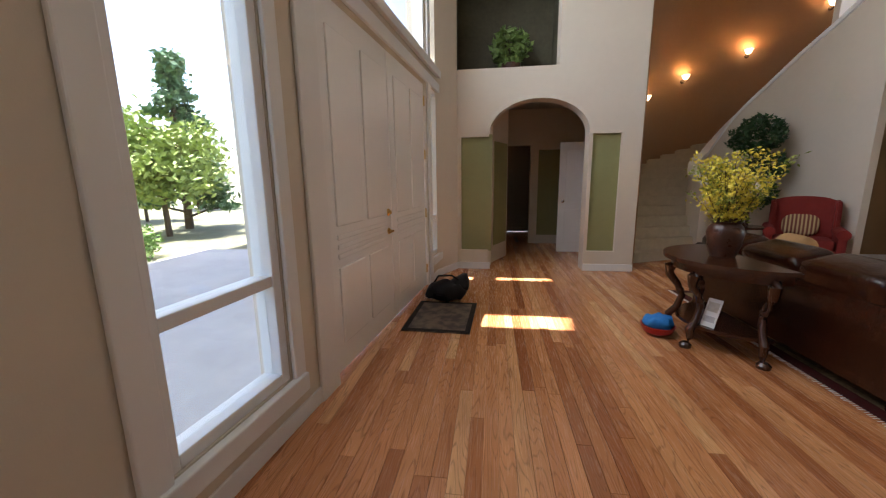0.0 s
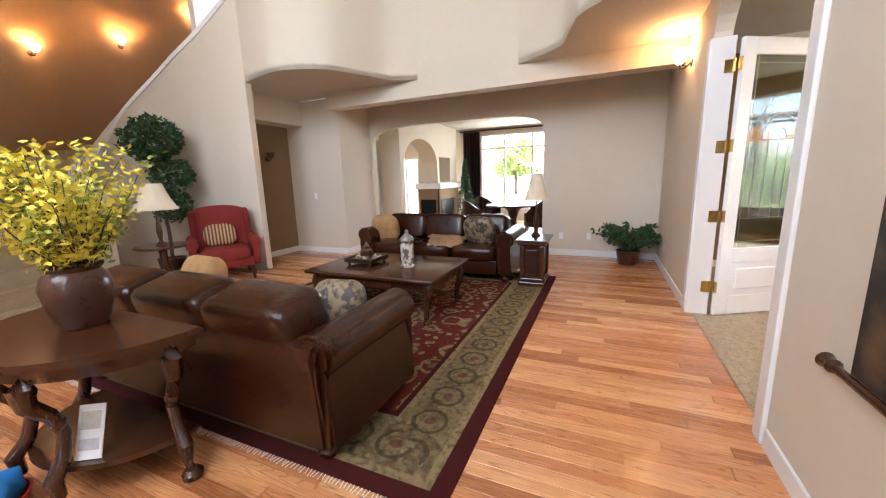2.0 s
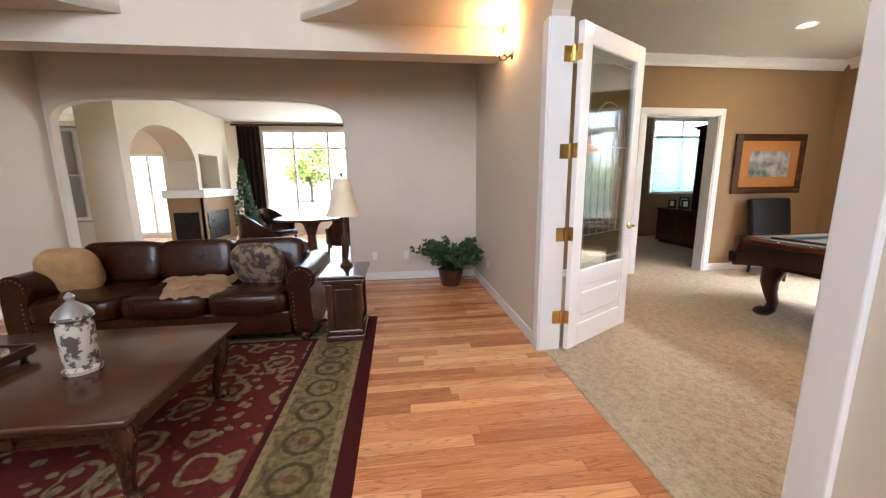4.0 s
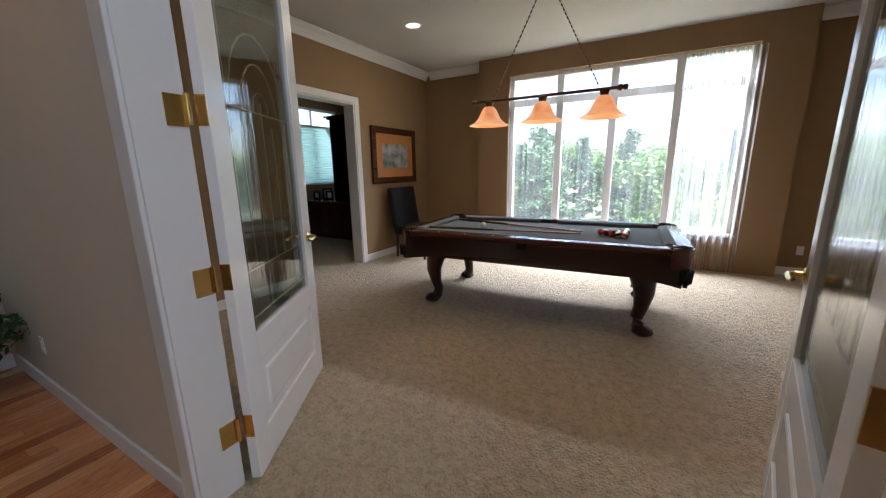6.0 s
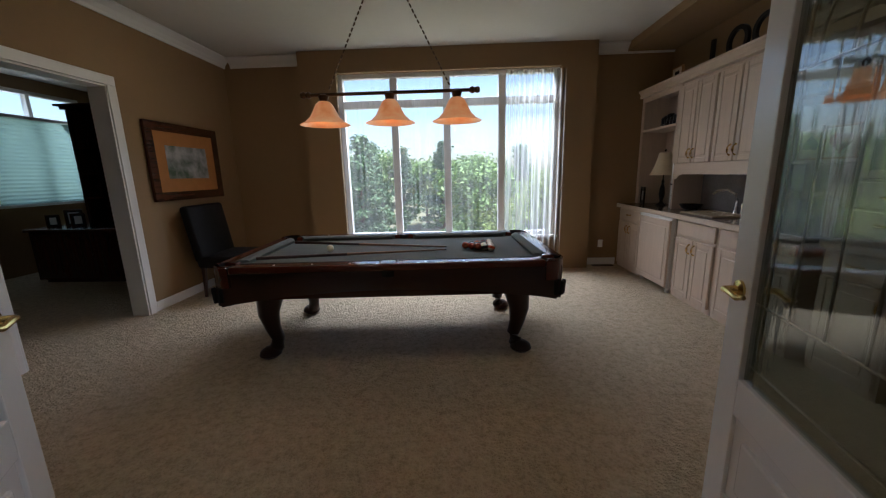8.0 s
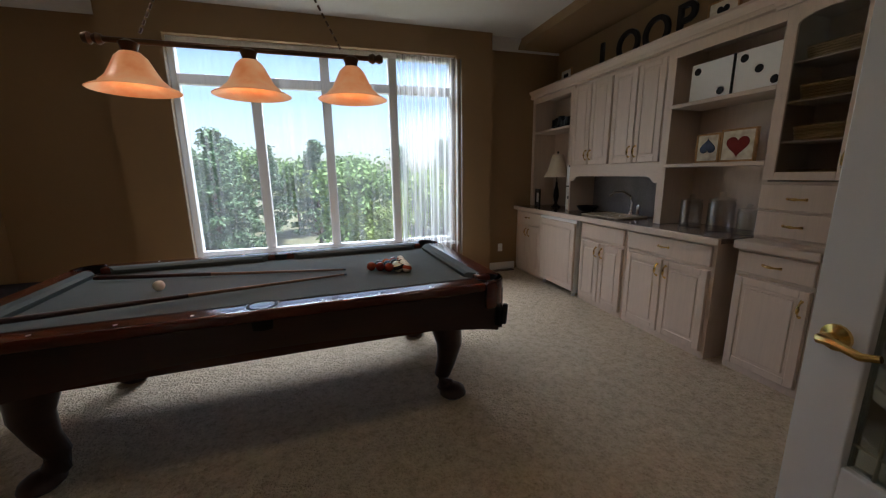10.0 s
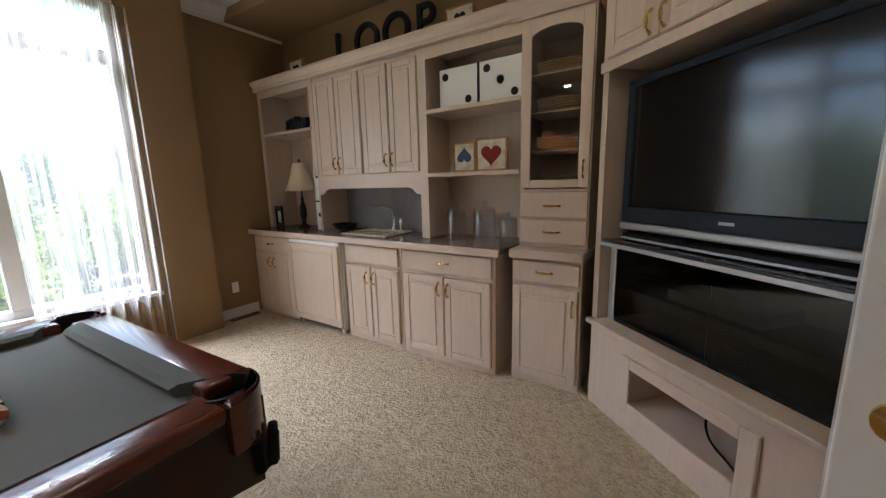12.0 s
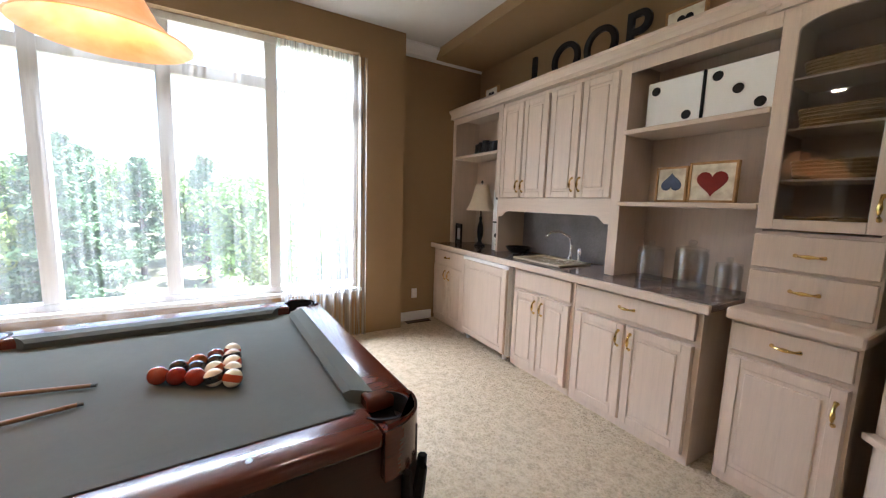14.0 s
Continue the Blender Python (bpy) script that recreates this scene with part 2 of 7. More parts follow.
M["glass"] = glass_material("clear_glass", (0.96, 0.98, 0.97))
M["glass_dark"] = glass_material("smoked_glass", (0.25, 0.25, 0.25), 0.02, 0.03)
# grey tint puts the shade inside the tower cabinet into its pane
M["glass_shaded"] = glass_material("cabinet_glass_shaded", (0.80, 0.80, 0.80), 0.02, 0.05)
M["glass_jar"] = glass_material("jar_glass", (0.95, 0.96, 0.96), 0.0, 0.15)


def sheer_material(name, lo, hi):
    m, nt, b, N, L = nodes_of(name)
    t, d, mx = N.new("ShaderNodeBsdfTransparent"), N.new("ShaderNodeBsdfTranslucent"), N.new("ShaderNodeMixShader")
    d.inputs[0].default_value = (0.72, 0.72, 0.70, 1)
    L(ramp(N, L, noise_(N, L, 30, 2, stretch=(1, 1, 0.02)), ((0.3, lo), (0.7, hi))), mx.inputs[0])
    L(t.outputs[0], mx.inputs[1])
    L(d.outputs[0], mx.inputs[2])
    L(mx.outputs[0], N["Material Output"].inputs[0])
    return m


M["sheer"] = sheer_material("white_sheer_fabric", 0.12, 0.62)
M["sheer_thin"] = sheer_material("white_thin_sheer", 0.02, 0.14)


def shade_glass(name, strength):
    m, nt, b, N, L = nodes_of(name)
    c = ramp(N, L, noise_(N, L, 9, 4), ((0.3, (0.80, 0.27, 0.08)), (0.7, (0.95, 0.50, 0.23))))
    L(c, b.inputs["Base Color"])
    L(c, b.inputs["Emission Color"])
    b.inputs["Emission Strength"].default_value, b.inputs["Roughness"].default_value = strength, 0.3
    return m


M["amber"] = shade_glass("amber_marbled_glass", 0.16)
M["sconce"] = surf("lit_sconce_glass", (0.95, 0.85, 0.7), 0.3, 0.05, 8, 0.0, glow=((1.0, 0.72, 0.38), 1.3))
M["bulb"] = surf("lit_downlight", (1, 0.95, 0.85), 0.3, 0.02, 8, 0.0, glow=((1.0, 0.86, 0.65), 1.0))


# ---- mesh helpers ----
def part(name, bm, material, parent=None, label="", smooth=False):
    me = bpy.data.meshes.new(name)
    bmesh.ops.recalc_face_normals(bm, faces=bm.faces)
    bm.to_mesh(me)
    bm.free()
    me.materials.append(M[material] if isinstance(material, str) else material)
    if smooth:
        me.polygons.foreach_set("use_smooth", [True] * len(me.polygons))
        me.set_sharp_from_angle(angle=radians(38))
    ob = new(name, me)
    if parent is not None:
        ob.parent = parent
    if label:
        tagged(ob, label)
    return ob


def thing(name, label, category, group="", m=None, kind=""):
    ob = new(name)
    ob.empty_display_size = 0.1
    tagged(ob, label, category, group, kind)
    if m is not None:
        ob.matrix_world = m
    return ob


def structure(name, bm, material, label, category="", smooth=False):
    return tagged(part(name, bm, material, None, "", smooth), label, category or name.split("_")[0], kind="structure")


def B(*boxes, bevel=0.0, seg=2):
    """A bmesh of boxes (x0, x1, y0, y1, z0, z1), with rounded edges."""
    bm = bmesh.new()
    for b in boxes:
        box(bm, *b, bevel=bevel, seg=seg)
    return bm


def box(bm, x0, x1, y0, y1, z0, z1, bevel=0.0, seg=2, m=None):
    mat = Matrix.Translation(((x0 + x1) / 2, (y0 + y1) / 2, (z0 + z1) / 2)) @ Matrix.Diagonal((abs(x1 - x0), abs(y1 - y0), abs(z1 - z0), 1))
    vs = bmesh.ops.create_cube(bm, size=1, matrix=(m @ mat) if m else mat)["verts"]
    if bevel:
        es = list({e for v in vs for e in v.link_edges})
        bmesh.ops.bevel(bm, geom=es, offset=bevel, segments=seg, profile=0.5, affect="EDGES", clamp_overlap=True)
    return bm


def lathe(bm, prof, seg=24, at=(0, 0, 0), m=None, cap=True):
    """A turned shape from (radius, height) pairs."""
    rings = []
    for r, z in prof:
        ring = []
        for k in range(seg):
            a = 2 * math.pi * k / seg
            p = Vector((at[0] + r * math.cos(a), at[1] + r * math.sin(a), at[2] + z))
            ring.append(bm.verts.new(m @ p if m else p))
        rings.append(ring)
    for a, b in zip(rings, rings[1:]):
        for k in range(seg):
            bm.faces.new((a[k], a[(k + 1) % seg], b[(k + 1) % seg], b[k]))
    if cap:
        for ring, r in ((rings[0], prof[0][0]), (rings[-1], prof[-1][0])):
            if r > 1e-4:
                bm.faces.new(ring)
    return bm


def tube(bm, pts, radii, seg=8, squash=1.0):
    """A round bar along points, with a radius each."""
    pts = [Vector(p) for p in pts]
    if isinstance(radii, (int, float)):
        radii = [radii] * len(pts)
    rings = []
    for i, p in enumerate(pts):
        d = (pts[min(i + 1, len(pts) - 1)] - pts[max(i - 1, 0)]).normalized()
        up = Vector((0, 0, 1)) if abs(d.z) < 0.9 else Vector((1, 0, 0))
        s = d.cross(up).normalized()
        u = s.cross(d)
        rings.append([bm.verts.new(p + (s * math.cos(2 * math.pi * k / seg) + u * squash * math.sin(2 * math.pi * k / seg)) * radii[i]) for k in range(seg)])
    for a, b in zip(rings, rings[1:]):
        for k in range(seg):
            bm.faces.new((a[k], a[(k + 1) % seg], b[(k + 1) % seg], b[k]))
    bm.faces.new(rings[0])
    bm.faces.new(rings[-1])
    return bm


def prism(bm, pts, h, m):
    """An outline (u, v) of the local xy plane, raised by h along local z, set by m."""
    a = [bm.verts.new(m @ Vector((u, v, 0))) for u, v in pts]
    b = [bm.verts.new(m @ Vector((u, v, h))) for u, v in pts]
    n = len(pts)
    bm.faces.new(a)
    bm.faces.new(b)
    for k in range(n):
        bm.faces.new((a[k], a[(k + 1) % n], b[(k + 1) % n], b[k]))
    return bm


def spline(P, n=12):
    P = [Vector(p) for p in P]
    Q = [2 * P[0] - P[1], *P, 2 * P[-1] - P[-2]]
    out = []
    for i in range(1, len(Q) - 2):
        a, b, c, d = Q[i - 1 : i + 3]
        for k in range(n):
            t = k / n
            out.append(0.5 * (2 * b + (c - a) * t + (2 * a - 5 * b + 4 * c - d) * t * t + (3 * b - a - 3 * c + d) * t**3))
    return out + [P[-1]]


def wall_mesh(m, length, height, thick, holes=(), base=0.0):
    """A wall in the local xz plane from x 0 to length, thick along local y, with rectangular holes (x0, x1, z0, z1) cut through."""
    bm = bmesh.new()
    xs = sorted({0.0, length, *[v for h in holes for v in h[:2]]})
    zs = sorted({base, height, *[v for h in holes for v in h[2:4]]})
    xs, zs = [x for x in xs if 0 <= x <= length], [z for z in zs if base <= z <= height]
    solid = {}
    for i, (x0, x1) in enumerate(zip(xs, xs[1:])):
        for j, (z0, z1) in enumerate(zip(zs, zs[1:])):
            cx, cz = (x0 + x1) / 2, (z0 + z1) / 2
            solid[i, j] = not any(h[0] < cx < h[1] and h[2] < cz < h[3] for h in holes)
    def quad(*ps):
        bm.faces.new([bm.verts.new(m @ Vector(p)) for p in ps])
    for (i, j), s in solid.items():
        if not s:
            continue
        x0, x1, z0, z1 = xs[i], xs[i + 1], zs[j], zs[j + 1]
        quad((x0, 0, z0), (x1, 0, z0), (x1, 0, z1), (x0, 0, z1))
        quad((x0, thick, z0), (x0, thick, z1), (x1, thick, z1), (x1, thick, z0))
        if not solid.get((i - 1, j)):
            quad((x0, 0, z0), (x0, 0, z1), (x0, thick, z1), (x0, thick, z0))
        if not solid.get((i + 1, j)):
            quad((x1, 0, z0), (x1, thick, z0), (x1, thick, z1), (x1, 0, z1))
        if not solid.get((i, j - 1)):
            quad((x0, 0, z0), (x0, thick, z0), (x1, thick, z0), (x1, 0, z0))
        if not solid.get((i, j + 1)):
            quad((x0, 0, z1), (x1, 0, z1), (x1, thick, z1), (x0, thick, z1))
    bmesh.ops.remove_doubles(bm, verts=bm.verts, dist=1e-5)
    return bm


def arch_fill(bm, m, x0, x1, z0, top, thick, rise, n=24, power=2.0):
    """Fills the top of a hole with an arched head: the soffit rises from z0 by rise and the fill reaches up to top."""
    cx, w = (x0 + x1) / 2, (x1 - x0) / 2
    xs = [cx - w * math.cos(math.pi * k / n) for k in range(n + 1)]
    zc = [z0 + rise * max(0.0, 1 - abs((x - cx) / w) ** power) ** (1 / power) for x in xs]
    f = lambda x, y, z: bm.verts.new(m @ Vector((x, y, z)))
    for k in range(n):
        a, b, za, zb = xs[k], xs[k + 1], zc[k], zc[k + 1]
        bm.faces.new((f(a, 0, za), f(b, 0, zb), f(b, 0, top), f(a, 0, top)))
        bm.faces.new((f(a, thick, za), f(a, thick, top), f(b, thick, top), f(b, thick, zb)))
        bm.faces.new((f(a, 0, za), f(a, thick, za), f(b, thick, zb), f(b, 0, zb)))
    bmesh.ops.remove_doubles(bm, verts=bm.verts, dist=1e-5)
    return bm


def ribbon_wall(bm, pts, z0, z1, thick):
    """An upright curved wall along plan points; z0 and z1 are numbers or lists; thick is laid on the left."""
    pts = [Vector((p[0], p[1])) for p in pts]
    n = len(pts)
    z0 = z0 if isinstance(z0, list) else [z0] * n
    z1 = z1 if isinstance(z1, list) else [z1] * n
    rows = []
    for i, p in enumerate(pts):
        d = (pts[min(i + 1, n - 1)] - pts[max(i - 1, 0)]).normalized()
        o = p + Vector((-d.y, d.x)) * thick
        rows.append([bm.verts.new((q.x, q.y, z)) for q, z in ((p, z0[i]), (p, z1[i]), (o, z1[i]), (o, z0[i]))])
    for a, b in zip(rows, rows[1:]):
        for k in range(4):
            bm.faces.new((a[k], a[(k + 1) % 4], b[(k + 1) % 4], b[k]))
    bm.faces.new(rows[0])
    bm.faces.new(rows[-1])
    return bm


def along_x(x, y, z=0.0):
    return pose(x, y, z)


def along_y(x, y, z=0.0):
    """Local x runs along world y, local y along world -x."""
    return pose(x, y, z, 0, 0, 90)


HIGH, POOL_H, ALC_H = 7.2, 3.085, 3.03

# ---- ground and outside ----
bm = bmesh.new()
gx = [-900, -300, -120, -60, -40, -30, -22, -16, -11, -7, -4, -1.4, 2, 5, 8, 11, 14, 20, 30, 45, 70, 130, 300, 900]
gy = [-900, -300, -120, -70, -50, -38, -30, -24, -19, -15, -12, -9, -7, -5.4, -2, 2, 6, 10, 14, 20, 30, 60, 130, 300, 900]
def ground_z(x, y):
    fall = max(0.0, min(1.0, (-y - 6.0) / 16.0))
    return -0.12 - 4.2 * fall * fall * (3 - 2 * fall) + (0.25 * noise.noise(Vector((x * 0.12, y * 0.12, 0))) if abs(x) > 9 or y < -9 else 0.0)
gv = [[bm.verts.new((x, y, ground_z(x, y))) for y in gy] for x in gx]
for i in range(len(gx) - 1):
    for j in range(len(gy) - 1):
        bm.faces.new((gv[i][j], gv[i + 1][j], gv[i + 1][j + 1], gv[i][j + 1]))
structure("ground", bm, "grass", "sunlit lawn and slope around the house", "ground", True)
structure("pavement", B((-6.5, -1.42, -1.5, 7.5, -0.3, -0.02)), "concrete", "grey concrete porch slab outside the front door", "pavement")

# ---- entry wall: turned a little against the rest ----
E = pose(-1.247, 2.5, 0, 0, 0, 84.7)
ENTRY = E @ pose(-4.2, 0, 0)
O = 4.2
holes = [(O - 1.24, O - 0.5, 0.31, 2.62), (O - 0.02, O + 2.52, 0.0, 2.62), (O + 2.68, O + 3.22, 0.36, 2.62),
         (O - 1.3, O - 0.5, 2.92, 6.9), (O - 0.02, O + 0.95, 2.92, 6.9), (O + 1.08, O + 2.52, 2.92, 6.9), (O + 2.68, O + 3.22, 2.92, 6.9)]
structure("wall_west", wall_mesh(ENTRY, 7.55, HIGH, 0.2, holes), "wall", "cream painted tall entry wall with windows", "wall")
# added eave, out of view: two slots shape the sun patches on the floor
bm = bmesh.new()
ys = (-3.0, 3.63, 3.95, 5.36, 5.64, 10.0)
for k in (0, 2, 4):
    box(bm, -8.5, -0.9, ys[k], ys[k + 1], 7.301, 7.4)
for k in (1, 3):
    box(bm, -8.5, -2.65, ys[k], ys[k + 1], 7.3, 7.4)
prism(bm, [(-2.08, -3.0), (-0.6, -3.0), (-0.6, 10.0), (-0.845, 10.0)], 0.09, pose(0, 0, 7.41))
structure("roof_eave", bm, "stucco", "added unseen slotted eave that shapes the sun patches and shades the porch", "roof")

# ---- walls of the hall and living room ----
m = along_x(-1.18, 6.05)
bm = wall_mesh(m, 3.155, HIGH, 0.28, [(0.95, 2.42, 0.0, 2.62), (0.42, 1.945, 3.04, 4.6), (0.52, 0.98, 0.31, 2.07), (2.47, 2.875, 0.31, 2.075)])
arch_fill(bm, m, 0.95, 2.42, 2.1, 2.62, 0.28, 0.5)
structure("wall_north", bm, "wall", "cream wall with an arched opening and two tall niches", "wall")
structure("wall_1", B((-0.68, -0.18, 6.10, 6.14, 0.29, 2.11), (1.27, 1.74, 6.10, 6.14, 0.29, 2.12)), "green", "olive green backs of the two wall niches", "wall")
structure("wall_2", prism(bmesh.new(), [(-1.35, 5.50), (-0.97, 5.50), (-0.72, 6.046), (-1.35, 6.046)], HIGH, pose(0, 0, 0)), "wall", "cream chamfered wall corner beside the front window", "wall")
# hall behind the arch
structure("wall_3", B((-0.30, -0.18, 6.33, 9.4, 0, 2.9)), "wall", "cream side wall of the passage", "wall")
structure("wall_4", wall_mesh(along_x(-0.3, 8.6), 2.35, 2.9, 0.12, [(0.28, 0.95, 0, 2.15)]), "wall", "cream end wall of the passage", "wall")
structure("wall_5", B((1.9, 2.02, 6.33, 8.6, 0, HIGH)), "wall", "cream wall between passage and stairs", "wall")
structure("wall_6", B((0.82, 1.32, 8.57, 8.598, 0.2, 2.05)), "green", "olive green niche at the end of the passage", "wall")
structure("wall_15", prism(bmesh.new(), [(-0.179, 6.50), (0.10, 7.15), (0.10, 7.30), (-0.179, 7.30)], 2.899, pose(0, 0, 0.0005)), "wall", "cream splayed wall inside the passage", "wall")
structure("wall_7", prism(bmesh.new(), [(-0.150, 6.547), (-0.142, 6.544), (0.088, 7.085), (0.080, 7.088)], 1.75, pose(0, 0, 0.3)), "green", "olive green niche in the side of the passage", "wall")
# end wall, plus two side walls added only to keep sky light out
structure("wall_8", B((-0.3, 1.2, 10.6, 10.72, 0, 2.9), (1.2, 1.32, 8.72, 10.72, 0, 2.9), (-0.42, -0.3, 9.4, 10.72, 0, 2.9)), "wall", "pale wall beyond the passage with added sides that block sky light", "wall")
structure("ceiling_1", B((-1.2, 2.0, 6.33, 10.7, 2.9, 3.0)), "ceil", "cream ceiling of the passage", "ceiling")
# south wall of the living room with the doorway to the pool room
JX0, JX1 = 3.20, 5.15
m = along_x(1.05, 0.28)
bm = wall_mesh(m, 6.75, HIGH, 0.14, [(JX0 - 1.05, JX1 - 1.05, 0.0, 3.02)])
arch_fill(bm, m, JX0 - 1.05, JX1 - 1.05, 2.55, 3.02, 0.14, 0.45)
structure("wall_south", bm, "wall", "cream wall with a wide double doorway to the pool room", "wall")
structure("wall_9", B((0.93, 1.05, -1.8, 0.42, 0, HIGH)), "wall", "cream wall beside the entry", "wall")
structure("wall_10", B((-1.6, 1.05, -1.92, -1.8, 0, HIGH)), "wall", "cream wall closing the entry", "wall")
# alcove back wall with the wide arched opening
m = along_y(7.8, 0.35)
bm = wall_mesh(m, 5.67, 3.2, 0.12, [(1.90, 5.45, 0.0, 2.49)])
arch_fill(bm, m, 1.90, 5.45, 1.95, 2.49, 0.12, 0.535, 40, 5.0)
structure("wall_east", bm, "wall", "cream wall with a wide round-cornered opening to the dining room", "wall")
structure("wall_11", B((6.69, 7.68, 5.85, 6.02, 0, ALC_H), (6.69, 6.83, 6.02, 7.15, 0, 2.95)), "wall", "cream column wall beside the back hall", "wall")
structure("wall_12", B((5.28, 6.83, 7.15, 7.3, 0, 2.95)), "tan", "tan painted wall of the back hall", "wall")
structure("wall_13", B((5.2, 6.69, 6.75, 7.15, 2.5, 2.95)), "wall", "cream dropped soffit in the back hall", "wall")
structure("beam", B((6.40, 6.66, 0.42, 5.85, 2.69, 3.2)), "wall", "cream beam across the living room alcove", "beam")
structure("ceiling_2", B((6.66, 7.7, 0.42, 5.85, ALC_H, 3.2)), "wall", "cream ceiling of the alcove", "ceiling")
# upper storey with two curved bulges
left = spline([(6.41, 4.0), (6.15, 4.40), (5.65, 4.66), (5.22, 4.95), (5.02, 5.55), (5.2, 6.37)], 10)
right = spline([(4.55, 0.42), (4.72, 1.05), (5.05, 1.52), (5.5, 1.68), (5.95, 1.85), (6.41, 2.45)], 10)
curve = right + left
bm = bmesh.new()
ribbon_wall(bm, curve, 2.95, HIGH, -0.12)
structure("wall_upper", bm, "wall", "cream curved wall of the upper storey", "wall", True)
bm = bmesh.new()
for c, close in ((right, [(6.45, 2.45), (6.45, 0.43)]), (left, [(6.66, 6.9), (6.66, 4.0)])):
    pts = [(p[0], p[1]) for p in c] + close[:]
    if c is left:
        pts = [(p[0], p[1]) for p in c] + [(5.2, 7.14), (6.68, 7.14), (6.68, 5.84), (6.41, 5.84)]
    prism(bm, pts, 0.06, pose(0, 0, 2.952))
structure("ceiling_3", bm, "wall", "cream undersides of the upper storey bulges", "ceiling")
structure("ceiling", B((-1.36, 8.0, -2.0, 11.0, HIGH, HIGH + 0.1)), "ceil", "high pale ceiling above the entry and living room", "ceiling")

# ---- curved stair ----
def shifted(c, d):
    out = []
    for i, p in enumerate(c):
        t = (c[min(i + 1, len(c) - 1)] - c[max(i - 1, 0)]).normalized()
        out.append(p + Vector((-t.y, t.x)) * d)
    return out
inner = spline([(3.60, 7.25), (3.62, 7.75), (3.95, 8.25), (4.5, 8.30), (5.0, 7.7), (5.2, 6.37)], 12)
outer = spline([(2.05, 6.2), (1.98, 7.3), (2.4, 8.9), (3.7, 9.8), (5.2, 10.0), (7.0, 9.4)], 12)
capz = [float(np.interp(i, [0, 14, 26, 30, 35, 42, 48, 54, 60], [1.30, 1.52, 1.84, 2.12, 2.52, 2.98, 3.40, 3.76, 4.20])) for i in range(61)]
bm = bmesh.new()
ribbon_wall(bm, inner, 0.0, capz, 0.12)
structure("wall_stair_inner", bm, "wall", "cream curved wall rising beside the stairs", "wall", True)
bm = bmesh.new()
ribbon_wall(bm, shifted(inner, -0.03), capz, [z + 0.075 for z in capz], 0.18)
structure("stair_rail_cap", bm, "trim", "white cap along the curved stair wall", "rail", True)
bm = bmesh.new()
ribbon_wall(bm, outer + [Vector((8.0, 8.9))], 0.0, HIGH, 0.12)
structure("wall_stair_outer", bm, "brown", "brown curved outer wall of the staircase", "wall", True)
structure("wall_14", B((5.2, 8.0, 7.3, 7.42, 2.95, HIGH), (7.9, 8.0, 7.3, 11, 0, HIGH)), "wall", "cream wall closing the stairwell", "wall")
tread_in = shifted(inner, 0.07)
stairs = thing("stairs", "cream carpeted curved staircase rising round a bend", "stairs")
NST = 20
STEP = lambda k: 0.178 * min(k + 1, 8) + 0.11 * max(0, k - 7)
for k in range(NST):
    f0, f1 = k / NST, (k + 1) / NST
    q = lambda c, f: c[min(len(c) - 1, int(f * (len(c) - 1)))]
    i0, i1 = q(tread_in, f0), q(tread_in, f1 + 0.01)
    o0, o1 = q(outer[4:], f0), q(outer[4:], f1 + 0.01)
    bm = bmesh.new()
    prism(bm, [(o0[0], o0[1]), (i0[0], i0[1]), (i1[0], i1[1]), (o1[0], o1[1])], STEP(k), pose(0, 0, 0))
    bmesh.ops.bevel(bm, geom=[e for e in bm.edges if all(abs(v.co.z - STEP(k)) < 1e-4 for v in e.verts)], offset=0.02, segments=2, affect="EDGES")
    part("step", bm, "carpet_stair", stairs)

# ---- pool room shell ----
PX0, PX1, PY0 = 1.12, 7.40, -5.05
structure("wall_pool_west", B((PX0 - 0.12, PX0, PY0 - 0.1, 0.28, 0, 3.3)), "tan", "tan painted wall behind the bar cabinets", "wall")
m = along_x(2.2, -5.1)
structure("wall_pool_south", wall_mesh(m, 4.05, 3.3, 0.25, [(0.48, 3.53, 0.50, 2.79)]), "tan", "tan wall around the large pool room window", "wall")
structure("wall_pool_south_side", B((PX0, 2.2, PY0 - 0.1, PY0, 0, 3.3), (6.25, PX1, PY0 - 0.1, PY0, 0, 3.3)), "tan", "tan recessed wall beside the window bay", "wall")
m = along_y(PX1 + 0.14, PY0)
structure("wall_pool_east", wall_mesh(m, 5.33, 3.3, 0.14, [(1.95, 3.10, 0.0, 2.31)]), "tan", "tan wall with a doorway to the office", "wall")
structure("wall_pool_north", B((PX0, JX0 - 0.1, 0.262, 0.278, 0, POOL_H), (JX1 + 0.1, PX1, 0.262, 0.278, 0, POOL_H), (JX0 - 0.1, JX1 + 0.1, 0.262, 0.278, 3.04, POOL_H)), "tan", "tan inner face of the pool room entrance wall", "wall")
structure("ceiling_pool", B((PX0 - 0.1, PX1 + 0.1, PY0 - 0.1, 0.279, POOL_H, POOL_H + 0.1)), "ceil", "pale textured ceiling of the pool room", "ceiling")
structure("ceiling_soffit", B((PX0, 1.75, PY0, 0.26, 2.98, POOL_H)), "tan", "tan dropped soffit above the bar cabinets", "ceiling")
